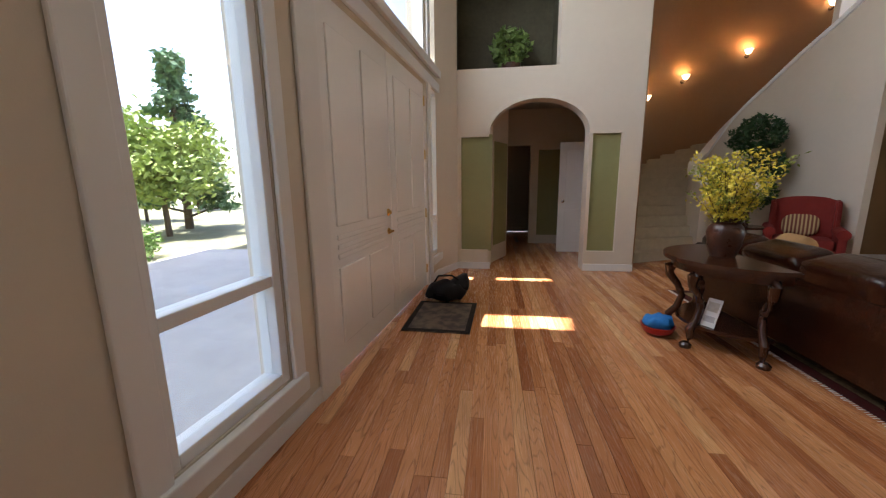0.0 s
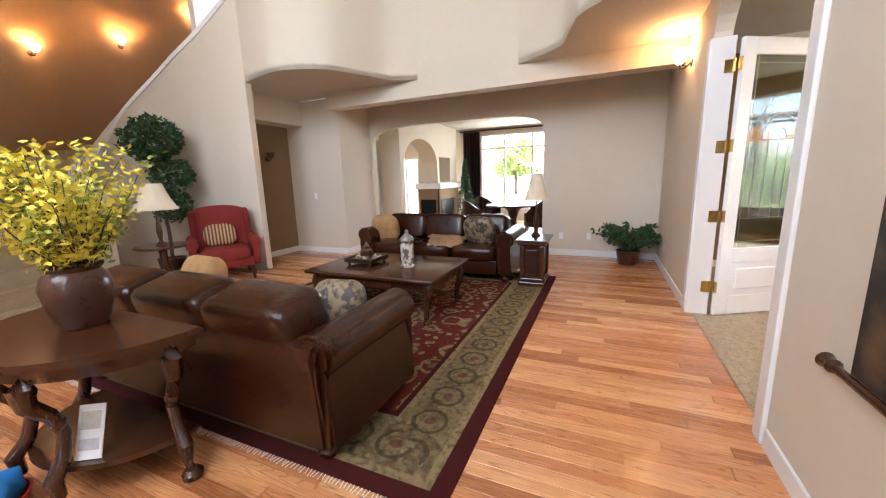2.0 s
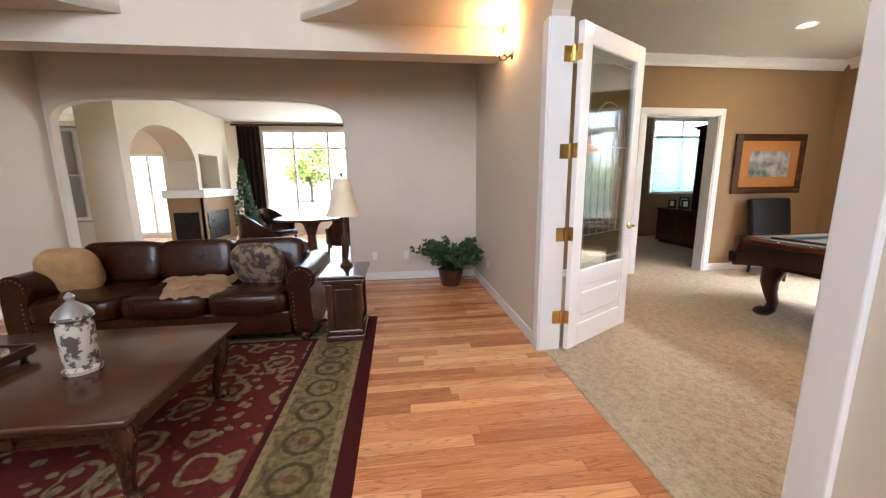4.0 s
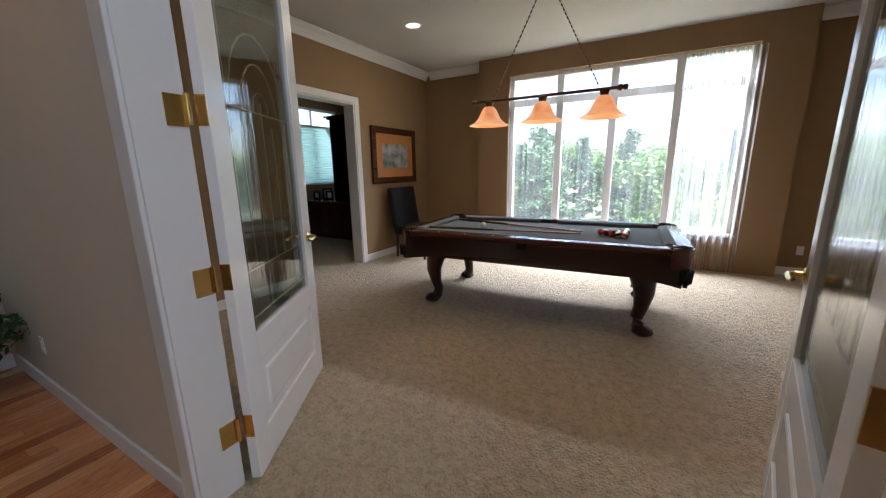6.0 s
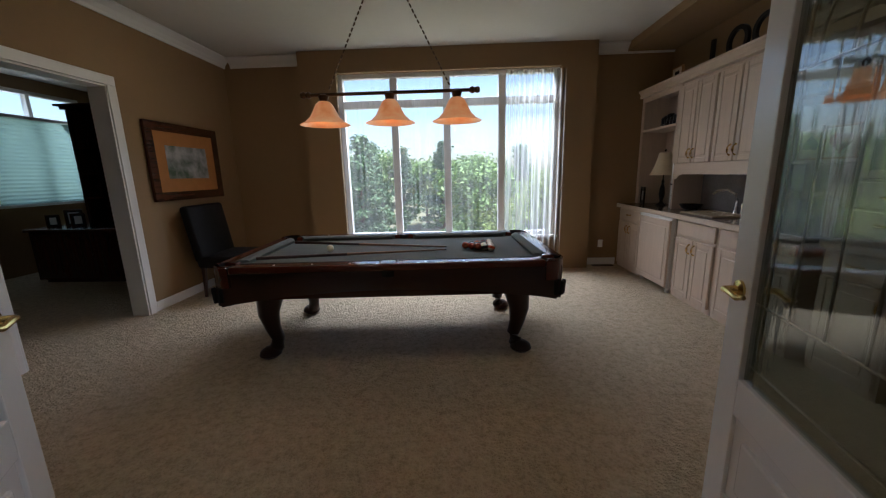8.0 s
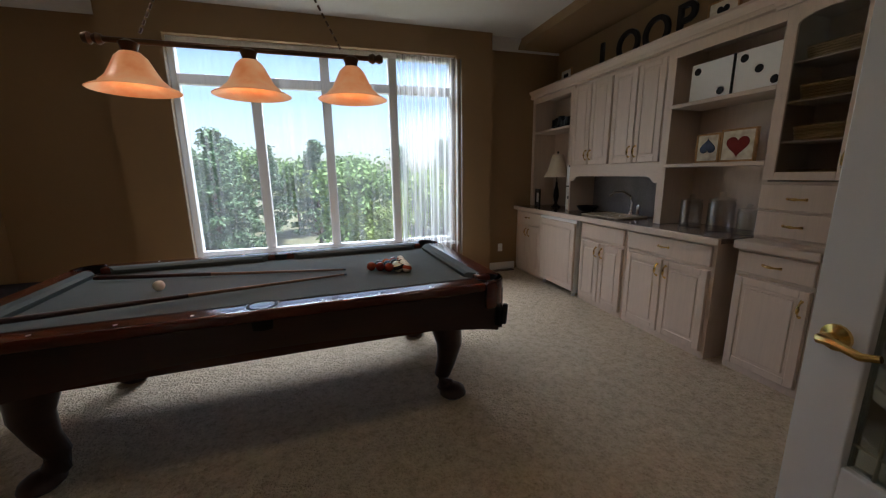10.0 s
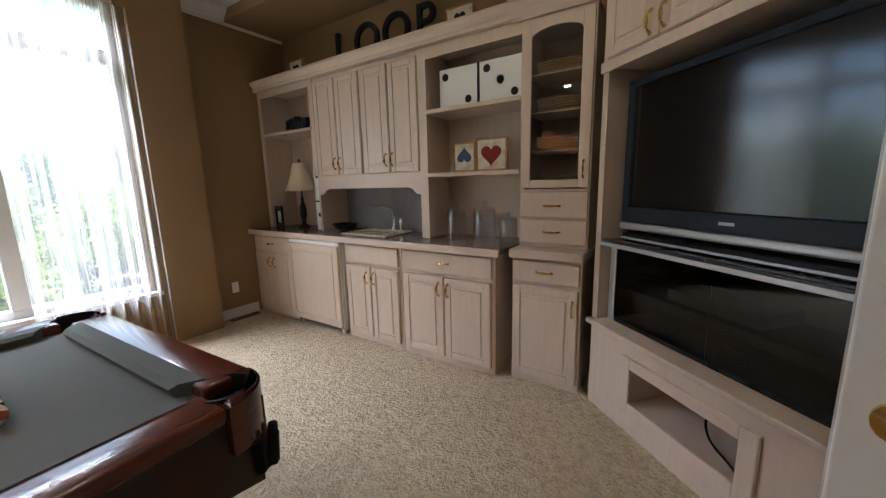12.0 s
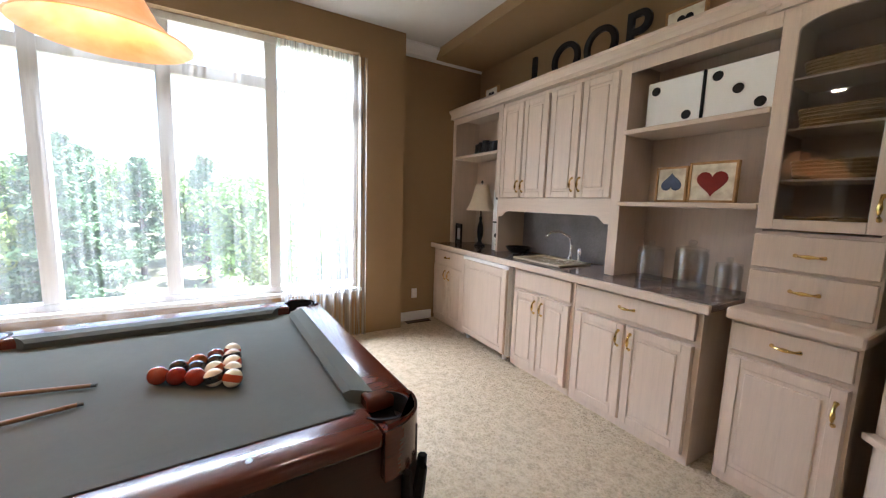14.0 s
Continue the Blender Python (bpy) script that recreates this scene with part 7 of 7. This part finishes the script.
for k in range(130):
    a, el, ln = rp_.uniform(0, 6.28), rp_.uniform(0.55, 1.5), rp_.uniform(0.42, 0.68)
    pts = []
    for i in range(7):
        f = i / 6
        h = ln * f * math.cos(el * (1 - 0.25 * f))
        pts.append(Vector((h * math.cos(a), h * math.sin(a), 0.20 + ln * f * math.sin(el) * (1 - 0.35 * f * f))))
    tube(bs, pts, [0.004, 0.0035, 0.003, 0.0025, 0.002, 0.002, 0.001], 4)
    leaf_cloud(bm, [p + Vector((rp_.gauss(0, 0.02), rp_.gauss(0, 0.02), rp_.gauss(0, 0.012))) for p in pts[1:] for _ in range(5)], 0.065, rp_)
tagged(part("fronds", bm, "leafd", fern, "green fern leaves"), kind="stuff")
part("stems", bs, "leafd", fern)


# demilune console table
def demilune():
    t = thing("console_table", "half-round dark wood console table on scrolled legs", "table", m=pose(1.96, 3.56, 0.0))
    def half(r, n=28, back=0.0):
        return [(back, -r), *[(-r * math.cos(math.pi * (k / n) - math.pi / 2), r * math.sin(math.pi * (k / n) - math.pi / 2)) for k in range(1, n)], (back, r)]
    def disc(name, r, z0, z1):
        bm = prism(bmesh.new(), half(r), z1 - z0, pose(0, 0, z0))
        bmesh.ops.bevel(bm, geom=[e for e in bm.edges if abs(e.verts[0].co.z - e.verts[1].co.z) < 1e-5], offset=0.008, segments=2, affect="EDGES")
        part(name, bm, "walnut_y", t, "", True)
    disc("tabletop", 0.60, 0.72, 0.755)
    disc("apron", 0.53, 0.64, 0.719)
    disc("lower_shelf", 0.46, 0.17, 0.195)
    for ang in (-78, -22, 22, 78):
        a = radians(180 + ang)
        cx, cy = math.cos(a), math.sin(a)
        path = [(0.48, 0.70), (0.54, 0.62), (0.53, 0.54), (0.46, 0.45), (0.42, 0.35), (0.45, 0.24), (0.51, 0.16), (0.50, 0.08), (0.53, 0.02)]
        bm = tube(bmesh.new(), [(r * cx, r * cy, z) for r, z in path], [0.045, 0.042, 0.036, 0.03, 0.028, 0.03, 0.034, 0.026, 0.03], 10)
        lathe(bm, [(0.02, 0.0), (0.045, 0.005), (0.048, 0.03), (0.03, 0.05)], 12, (0.54 * cx, 0.54 * cy, 0))
        bmesh.ops.create_icosphere(bm, subdivisions=2, radius=0.042, matrix=pose(0.53 * cx, 0.53 * cy, 0.60))
        bmesh.ops.create_icosphere(bm, subdivisions=2, radius=0.034, matrix=pose(0.44 * cx, 0.44 * cy, 0.40))
        part("leg", bm, "walnut_z", t, "carved scroll leg", True)


demilune()
vs = thing("flower_vase", "brown glazed vase filled with yellow forsythia branches", "vase", m=pose(1.77, 3.55, 0.756))
part("vase", lathe(bmesh.new(), [(0.085, 0), (0.095, 0.015), (0.12, 0.10), (0.135, 0.20), (0.12, 0.25), (0.10, 0.275), (0.115, 0.295), (0.105, 0.295), (0.09, 0.27), (0.001, 0.24)], 26), "terra", vs, "", True)
bb, bf, bg = bmesh.new(), bmesh.new(), bmesh.new()
for k in range(58):
    a, lean, ln = rp_.uniform(0, 6.28), rp_.uniform(0.05, 0.80), rp_.uniform(0.36, 0.72)
    pts, p = [], Vector((0.05 * math.cos(a), 0.05 * math.sin(a), 0.24))
    for i in range(8):
        th = lean * (0.6 + 0.6 * i / 7) + 0.08 * rp_.gauss(0, 1)
        pts.append(p.copy())
        p = p + Vector((math.cos(a) * math.sin(th), math.sin(a) * math.sin(th), math.cos(th))) * ln / 8 + Vector((rp_.gauss(0, 0.008), rp_.gauss(0, 0.008), 0))
    tube(bb, pts, [0.005, 0.0045, 0.004, 0.0035, 0.003, 0.0025, 0.002, 0.0015], 5)
    for i in range(2, 8):
        cl = [pts[i] + Vector((rp_.gauss(0, 0.026), rp_.gauss(0, 0.026), rp_.gauss(0, 0.026))) for _ in range(14)]
        leaf_cloud(bf if rp_.random() < 0.74 else bg, cl, 0.037, rp_, 0.0)
tagged(part("branches", bb, "bark", vs), kind="stuff")
tagged(part("blossom", bf, "yellow", vs, "yellow blossom"), kind="stuff")
tagged(part("leaves", bg, surf("spring_leaf", (0.28, 0.34, 0.05), 0.6, 0.2, 12, 0.1), vs, "fresh green leaves"), kind="stuff")
br = thing("brochure", "white printed brochure leaning on the lower shelf", "brochure", m=pose(1.60, 3.34, 0.197, 68, 0, -58))
part("cover", B((-0.055, 0.055, 0.0, 0.24, -0.004, 0.004), bevel=0.002, seg=1), "paper", br)
part("printed_bar", B((-0.042, 0.042, 0.13, 0.21, 0.0042, 0.0052)), surf("pale_print", (0.55, 0.52, 0.45), 0.5, 0.2, 30, 0), br)
part("printed_bar", B((-0.042, 0.042, 0.04, 0.09, 0.0042, 0.0052)), surf("grey_print", (0.5, 0.5, 0.5), 0.5, 0.2, 30, 0), br)
tb = thing("toy_basket", "red bowl holding a crumpled bright blue cloth", "basket", m=pose(1.35, 3.63, 0.001))
part("bowl", lathe(bmesh.new(), [(0.06, 0.0), (0.12, 0.03), (0.145, 0.09), (0.135, 0.09), (0.11, 0.04), (0.001, 0.02)], 22), surf("red_plastic", (0.45, 0.03, 0.02), 0.4, 0.1, 9, 0.02), tb, "", True)
bm = bmesh.new()
puff(bm, (0, 0, 0.11), (0.125, 0.12, 0.075), 0.9, 28)
for v in bm.verts:
    v.co += v.co.normalized() * 0.03 * noise.noise(v.co * 18)
part("cloth", bm, surf("blue_cloth", (0.02, 0.20, 0.55), 0.7, 0.2, 12, 0.2), tb, "", True)

# mat, boots, wall hanging
mt = thing("door_mat", "dark patterned door mat inside the front door", "mat", m=pose(-0.68, 3.86, 0.0, 0, 0, -2))
part("mat", B((-0.33, 0.33, -0.43, 0.43, 0.001, 0.014), bevel=0.004), blot_material("mat_weave", (0.16, 0.12, 0.08), (0.05, 0.035, 0.03), 9, 0.42, 0.6), mt)
part("border", B((-0.33, -0.28, -0.43, 0.43, 0.0145, 0.0155), (0.28, 0.33, -0.43, 0.43, 0.0145, 0.0155), (-0.28, 0.28, -0.43, -0.38, 0.0145, 0.0155), (-0.28, 0.28, 0.38, 0.43, 0.0145, 0.0155)), "cord", mt)
bg_ = thing("black_bag", "slumped black bag lying by the front door", "bag", m=pose(-0.70, 4.42, 0.001, 0, 0, 15))
bm = puff(bmesh.new(), (0, 0, 0.12), (0.24, 0.17, 0.12), 0.8, 32)
puff(bm, (0.16, 0.03, 0.17), (0.13, 0.12, 0.10), 0.9, 24)
for v in bm.verts:
    v.co += Vector((1, 1, 0.8)) * 0.05 * noise.noise(v.co * 9) if v.co.z > 0.05 else Vector((0, 0, 0))
part("body", bm, "cord", bg_, "", True)
part("strap", tube(bmesh.new(), [(-0.15, 0.05, 0.20), (-0.10, 0.0, 0.30), (0.05, -0.05, 0.31), (0.15, -0.02, 0.24)], 0.012, 8), "cord", bg_, "", True)
tp = thing("wall_tapestry", "dark floral tapestry hanging from a rod on the wall", "tapestry")
part("cloth", B((1.45, 2.55, 0.424, 0.434, 0.70, 2.05), bevel=0.003), blot_material("dark_tapestry", (0.02, 0.016, 0.013), (0.12, 0.07, 0.035), 5, 0.5, 0.7), tp)
for z in (0.69, 2.06):
    part("rod", tube(bmesh.new(), [(1.40, 0.445, z), (2.60, 0.445, z)], 0.016, 10), "walnut", tp)
    part("finial", lathe(bmesh.new(), [(0.014, 0), (0.028, 0.02), (0.022, 0.05), (0.032, 0.075), (0.001, 0.10)], 12, m=pose(2.60, 0.445, z, 0, 90, 0)), "walnut", tp, "", True)


# ---- sconces ----
def sconce(at, facing, watts, two=False, label="lit amber glass wall sconce with a bronze arm"):
    """Facing: the yaw of the wall's outward normal, from +x."""
    s = thing("wall_sconce", label, "sconce", "wall sconces", m=pose(*at, 0, 0, facing))
    part("backplate", lathe(bmesh.new(), [(0.045, 0), (0.045, 0.008), (0.02, 0.016)], 18, m=pose(0.001, 0, -0.06, 0, 90, 0)), "bronze", s, "", True)
    for y in ((-0.07, 0.07) if two else (0,)):
        part("arm", tube(bmesh.new(), [(0.01, 0, -0.06), (0.06, y * 0.5, -0.10), (0.10, y, -0.09), (0.11, y, -0.05)], [0.01, 0.009, 0.009, 0.012], 8), "bronze", s, "", True)
        p = [(0.025, -0.045), (0.05, -0.02), (0.065, 0.02), (0.085, 0.055)]
        part("shade", lathe(bmesh.new(), p + [(r - 0.005, z + 0.002) for r, z in reversed(p)], 20, (0.11, y, 0), cap=False), "sconce" if watts else "bronze", s, "frosted glass shade", True)
    if watts:
        q = s.matrix_world @ Vector((0.11, 0, 0.05))
        lamp("sconce_bulb", "POINT", watts, pose(*q), WARM, r=0.04)
    return s


for x, y, z in ((3.16, 9.55, 3.19), (4.20, 9.955, 3.68), (5.46, 9.95, 4.16), (6.70, 9.50, 4.88)):
    i = min(range(1, len(outer) - 1), key=lambda k: (outer[k] - Vector((x, y))).length)
    d = (outer[i + 1] - outer[i - 1]).normalized()
    n_ = Vector((d.y, -d.x))
    q = outer[i] + n_ * 0.002
    sconce((q.x, q.y, z), math.degrees(math.atan2(n_.y, n_.x)), 1.9)
sconce((6.06, 0.422, 2.66), 90, 1.7, True)
sconce((6.12, 7.149, 1.93), -90, 0, False, "small dark wall sconce in the back hall")

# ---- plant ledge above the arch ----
# all faces of the recess in one colour, darker than the wall
structure("wall_ledge", B((-0.9, 0.9, 7.0, 7.1, 3.0, 4.8), (-0.9, -0.78, 6.331, 7.0, 3.0, 4.8), (0.79, 0.9, 6.331, 7.0, 3.0, 4.8), (-0.78, 0.79, 6.331, 7.0, 3.0, 3.035), (-0.9, 0.9, 6.331, 7.0, 4.61, 4.8)), surf("dark_niche_surface", (0.10, 0.09, 0.055), 0.8, 0.3, 2, 0.05), "dark recess above the arch", "wall")
lp = thing("ledge_plant", "trailing green plant in the recess above the arch", "plant", m=pose(0.1, 6.62, 3.036))
part("pot", lathe(bmesh.new(), [(0.10, 0), (0.15, 0.12), (0.16, 0.2), (0.14, 0.2), (0.001, 0.17)], 18), "terra", lp, "", True)
tagged(part("foliage", leaf_cloud(bmesh.new(), ball_points(rp_, (0, 0, 0.45), 0.36, 500, 0.9), 0.12, rp_), "leafm", lp, "green leaves"), kind="stuff")
# passage door and dark chest
pd = tagged(new("door_4"), "white panelled door standing open in the passage", "door", kind="structure")
pd.matrix_world = pose(1.893, 7.6, 0, 0, 0, 180)
part("leaf", B((0, 0.8, 0.0, 0.04, 0.01, 2.1), (0.12, 0.68, 0.04, 0.05, 0.2, 0.85), (0.12, 0.68, 0.04, 0.05, 1.0, 1.95), bevel=0.004), "white", pd)
part("knob", lathe(bmesh.new(), [(0.03, 0), (0.012, 0.02), (0.028, 0.045), (0.001, 0.06)], 14, m=pose(0.72, 0.04, 1.0, -90, 0, 0)), "chrome", pd, "", True)

# ---- dining room ----
fp = thing("fireplace", "white fireplace with a dark firebox and a niche above", "fireplace")
part("chimney_breast", B((10.87, 12.4, 5.75, 6.40, 0.001, 1.33)), "wall", fp)
part("overmantel", B((10.87, 12.4, 5.75, 6.40, 2.06, 2.99)), "wall", fp)
part("niche_back", B((11.0, 11.85, 6.25, 6.40, 1.33, 2.06)), "wall", fp)
for a, b in ((10.87, 11.0), (11.85, 12.4)):
    part("niche_side", B((a, b, 5.75, 6.40, 1.33, 2.06)), "wall", fp)
part("mantel", B((10.75, 12.5, 5.61, 6.45, 1.13, 1.30), bevel=0.02), "trim", fp)
part("surround", B((10.82, 10.869, 5.70, 6.40, 0.10, 1.13), (10.82, 12.4, 5.70, 5.749, 0.10, 1.13)), "tan", fp, "tan tile surround")
part("firebox", B((10.805, 10.819, 5.80, 6.30, 0.20, 0.82), (10.97, 11.95, 5.685, 5.699, 0.20, 0.82)), "black", fp)
m = along_x(8.72, 5.75)
bm = wall_mesh(m, 2.148, 2.99, 0.55, [(0.2, 2.148, 0, 2.50)])
arch_fill(bm, m, 0.2, 2.148, 1.82, 2.50, 0.55, 0.65)
structure("wall_dining_arch", bm, "wall", "cream dining room wall with a deep arched opening", "wall")
hc = thing("china_cabinet", "white china cabinet with glass doors", "cabinet")
part("carcass", B((9.9, 10.3, 6.75, 6.80, 0.001, 2.45), (9.9, 10.3, 7.55, 7.60, 0.001, 2.45), (10.25, 10.3, 6.8, 7.55, 0.001, 2.45), (9.9, 10.25, 6.8, 7.55, 0.001, 0.75), (9.86, 10.3, 6.7, 7.65, 2.45, 2.53), bevel=0.004), "trim", hc)
for y in (6.81, 7.18):
    part("door", B((9.88, 9.9, y, y + 0.05, 0.78, 2.42), (9.88, 9.9, y + 0.31, y + 0.36, 0.78, 2.42), (9.88, 9.9, y + 0.05, y + 0.31, 0.78, 0.84), (9.88, 9.9, y + 0.05, y + 0.31, 2.36, 2.42), (9.88, 9.9, y + 0.05, y + 0.31, 1.58, 1.61)), "trim", hc)
    part("pane", B((9.888, 9.892, y + 0.05, y + 0.31, 0.84, 2.36)), "glass", hc).visible_shadow = False
dt = thing("dining_table", "round dark dining table with a pale bowl", "table", m=pose(9.75, 3.25, 0.0))
part("tabletop", lathe(bmesh.new(), [(0.001, 0.72), (0.66, 0.72), (0.68, 0.74), (0.66, 0.76), (0.001, 0.762)], 36), "walnut", dt, "", True)
part("pedestal", lathe(bmesh.new(), [(0.32, 0.001), (0.30, 0.05), (0.10, 0.12), (0.08, 0.4), (0.14, 0.60), (0.25, 0.719)], 20), "walnut_z", dt, "", True)
dc = thing("dining_chair", "brown leather barrel dining chair", "chair", "dining chairs", m=pose(9.0, 3.9, 0.001, 0, 0, 40))
part("seat", B((-0.27, 0.27, -0.27, 0.25, 0.36, 0.48), bevel=0.04, seg=3), "leather", dc, "", True)
bm = bmesh.new()
arc = [(0.31 * math.cos(radians(a)), 0.31 * math.sin(radians(a))) for a in range(-20, 201, 10)]
ribbon_wall(bm, arc, 0.34, [0.62 + 0.30 * max(0.0, math.sin(radians(a))) for a in range(-20, 201, 10)], -0.05)
part("backrest", bm, "leather", dc, "", True)
for x in (-0.22, 0.22):
    for y in (-0.22, 0.22):
        part("leg", tube(bmesh.new(), [(x, y, 0.37), (x * 1.1, y * 1.1, 0)], [0.025, 0.018], 8), "walnut_z", dc)
for x, y, a in ((10.2, 4.0, -25), (9.1, 2.5, 130), (10.5, 2.7, 220)):
    copy_thing(dc, pose(x, y, 0.001, 0, 0, a))
cp = thing("cone_topiary", "tall dark cone-shaped potted evergreen", "plant", m=pose(12.4, 5.45, 0.001))
part("pot", lathe(bmesh.new(), [(0.13, 0), (0.18, 0.30), (0.16, 0.30), (0.001, 0.26)], 18), "terra", cp, "", True)
pts = []
for _ in range(1100):
    z = rp_.random()
    a, r = rp_.uniform(0, 6.28), 0.30 * (1 - z) * rp_.uniform(0.6, 1.05) + 0.03
    pts.append(Vector((r * math.cos(a), r * math.sin(a), 0.3 + 1.75 * z)))
tagged(part("foliage", leaf_cloud(bmesh.new(), pts, 0.09, rp_), "leafd", cp, "dark green needles"), kind="stuff")


# ---- trees outside ----
def tree(seed, h, spread, leaf, material, cone=False):
    rnd = random.Random(seed)
    t = thing("tree", "tall dark evergreen tree in the garden" if cone else "leafy green garden tree in full summer leaf", "tree", "garden trees")
    part("trunk", tube(bmesh.new(), [(0, 0, -0.5), (0.05, 0.02, h * 0.3), (0.0, 0.06, h * 0.6), (0.03, 0.0, h * 0.93)], [0.025 * h, 0.02 * h, 0.012 * h, 0.004 * h], 8), "bark", t, "", True)
    bm, pts = bmesh.new(), []
    n = 26 if not cone else 40
    for k in range(n):
        if cone:
            z = h * (0.14 + 0.84 * k / n)
            r = spread * (1.02 - k / n) * rnd.uniform(0.75, 1.1)
        else:
            z = h * rnd.uniform(0.35, 0.92)
            r = spread * math.sqrt(max(0.06, 1 - ((z / h - 0.6) / 0.42) ** 2)) * rnd.uniform(0.55, 1.05)
        a = rnd.uniform(0, 6.28)
        q = Vector((r * math.cos(a), r * math.sin(a), z))
        tube(bm, [(0, 0, z - 0.25 * r), (q.x * 0.5, q.y * 0.5, z - 0.08 * r), q], [0.008 * h, 0.005 * h, 0.002 * h], 5)
        m_ = 190
        for _ in range(m_):
            f = rnd.uniform(0.35, 1.1)
            cr = (0.20 if cone else 0.30) * spread
            pts.append(Vector((q.x * f + rnd.gauss(0, cr * 0.5), q.y * f + rnd.gauss(0, cr * 0.5), z + rnd.gauss(0, cr * (0.25 if cone else 0.45)))))
    part("limbs", bm, "bark", t)
    tagged(part("crown", leaf_cloud(bmesh.new(), pts, leaf, rnd, 0.4 if cone else 0.1), material, t, "green foliage"), kind="stuff")
    return t


kinds = [tree(1, 6.6, 2.5, 0.34, "leafm"), tree(2, 7.6, 1.9, 0.30, "leafp", True), tree(3, 5.4, 2.3, 0.32, surf("light_leaf", (0.28, 0.36, 0.09), 0.6, 0.4, 0.6, 0.1), False)]
spots = []
rt = random.Random(8)
for k in range(96):
    x, y = rt.uniform(-34, 42), rt.uniform(-48, -19)
    spots.append((x, y, rt.randrange(3), rt.uniform(0.8, 1.05) + 0.011 * (-y - 19)))
spots += [(rt.uniform(-24, -9.5), rt.uniform(-2, 22), 2, rt.uniform(0.5, 0.9)) for _ in range(15)]
spots += [(-11.0, 6.5, 2, 0.6), (-14, 2.0, 1, 0.8), (-17, 9.0, 0, 0.9), (-16, 4.5, 2, 1.0), (-11, 12, 1, 0.8), (-20, 10, 0, 1.1), (-22, 1.0, 1, 1.2), (-15, -3, 0, 0.9), (38, 3, 0, 1.0), (36, 9, 2, 1.0), (40, -2, 1, 1.0), (17, -7, 0, 0.9)]
for i, (x, y, k, s) in enumerate(spots):
    m_ = pose(x, y, ground_z(x, y), 0, 0, rt.uniform(0, 360))
    t = copy_thing(kinds[k], m_)
    t.scale = (s, s, s)
for k, t in enumerate(kinds):
    t.location = (3 + 7 * k, -22.0 - 3 * k, ground_z(3 + 7 * k, -22.0 - 3 * k))
def bush(seed, r):
    rnd = random.Random(seed)
    t = thing("bush", "low rounded green shrub beside the porch", "shrub", "garden shrubs")
    bm = bmesh.new()
    for k in range(9):
        a = rnd.uniform(0, 6.28)
        tube(bm, [(0, 0, -0.05), (0.5 * r * math.cos(a), 0.5 * r * math.sin(a), r * 0.8)], [0.02, 0.006], 5)
    part("stems", bm, "bark", t)
    tagged(part("leaves", leaf_cloud(bmesh.new(), ball_points(rnd, (0, 0, r * 0.7), r, 900, 0.75), 0.10, rnd), "leafm", t, "green leaves"), kind="stuff")
    return t
bs_ = bush(3, 0.55)
bs_.location = (-7.3, 3.2, -0.12)
for x, y in ((-7.8, 4.3), (-7.5, 5.6), (-8.2, 2.2), (-7.6, 6.8), (-9.0, 5.0), (-6.4, 4.9), (-7.0, 6.2), (-8.4, 3.5), (-9.4, 7.4), (-10.2, 6.0), (-10.8, 8.4)):
    copy_thing(bs_, pose(x, y, -0.12, 0, 0, 90 * x))


# ---- strip floor, boards laid along y ----
def plank_floor():
    rnd = random.Random(5)
    floor = thing("floor", "glossy honey oak strip floor", "floor", kind="structure")
    W = 0.083
    shared = {}
    far = bmesh.new()
    count = 0
    x = -1.45
    while x < 7.9:
        y = 0.378 if x > 1.05 else -1.8
        y += -rnd.random() * 0.0
        first = True
        while y < 9.6:
            ln = rnd.choice((0.75, 1.1, 1.5, 2.0, 2.6)) * (rnd.random() if first else 1.0) + 0.1
            first = False
            y1 = min(y + ln, 9.6)
            if (x > 2.0 and y > 7.2) or (x < -0.2 and y > 6.3):
                y = y1
                continue
            near = -0.2 < x < 4.4 and 0.3 < y < 3.0
            g = 0.0012
            if near and count < 300:
                key = round(y1 - y, 3)
                if key not in shared:
                    bm = bmesh.new()
                    box(bm, g, W - g, g, key - g, -0.012, 0.0, 0.0012, 1)
                    me = bpy.data.meshes.new("plank")
                    bm.to_mesh(me)
                    bm.free()
                    me.materials.append(M["oak"])
                    shared[key] = me
                ob = new("plank", shared[key])
                ob.parent = floor
                ob.location = (x, y, 0)
                count += 1
            else:
                box(far, x + g, x + W - g, y + g, y1 - g, -0.012, 0.0)
            y = y1
        x += W
    tagged(part("planks", far, "oak_far", floor, "honey oak strips further off"), kind="stuff")


plank_floor()
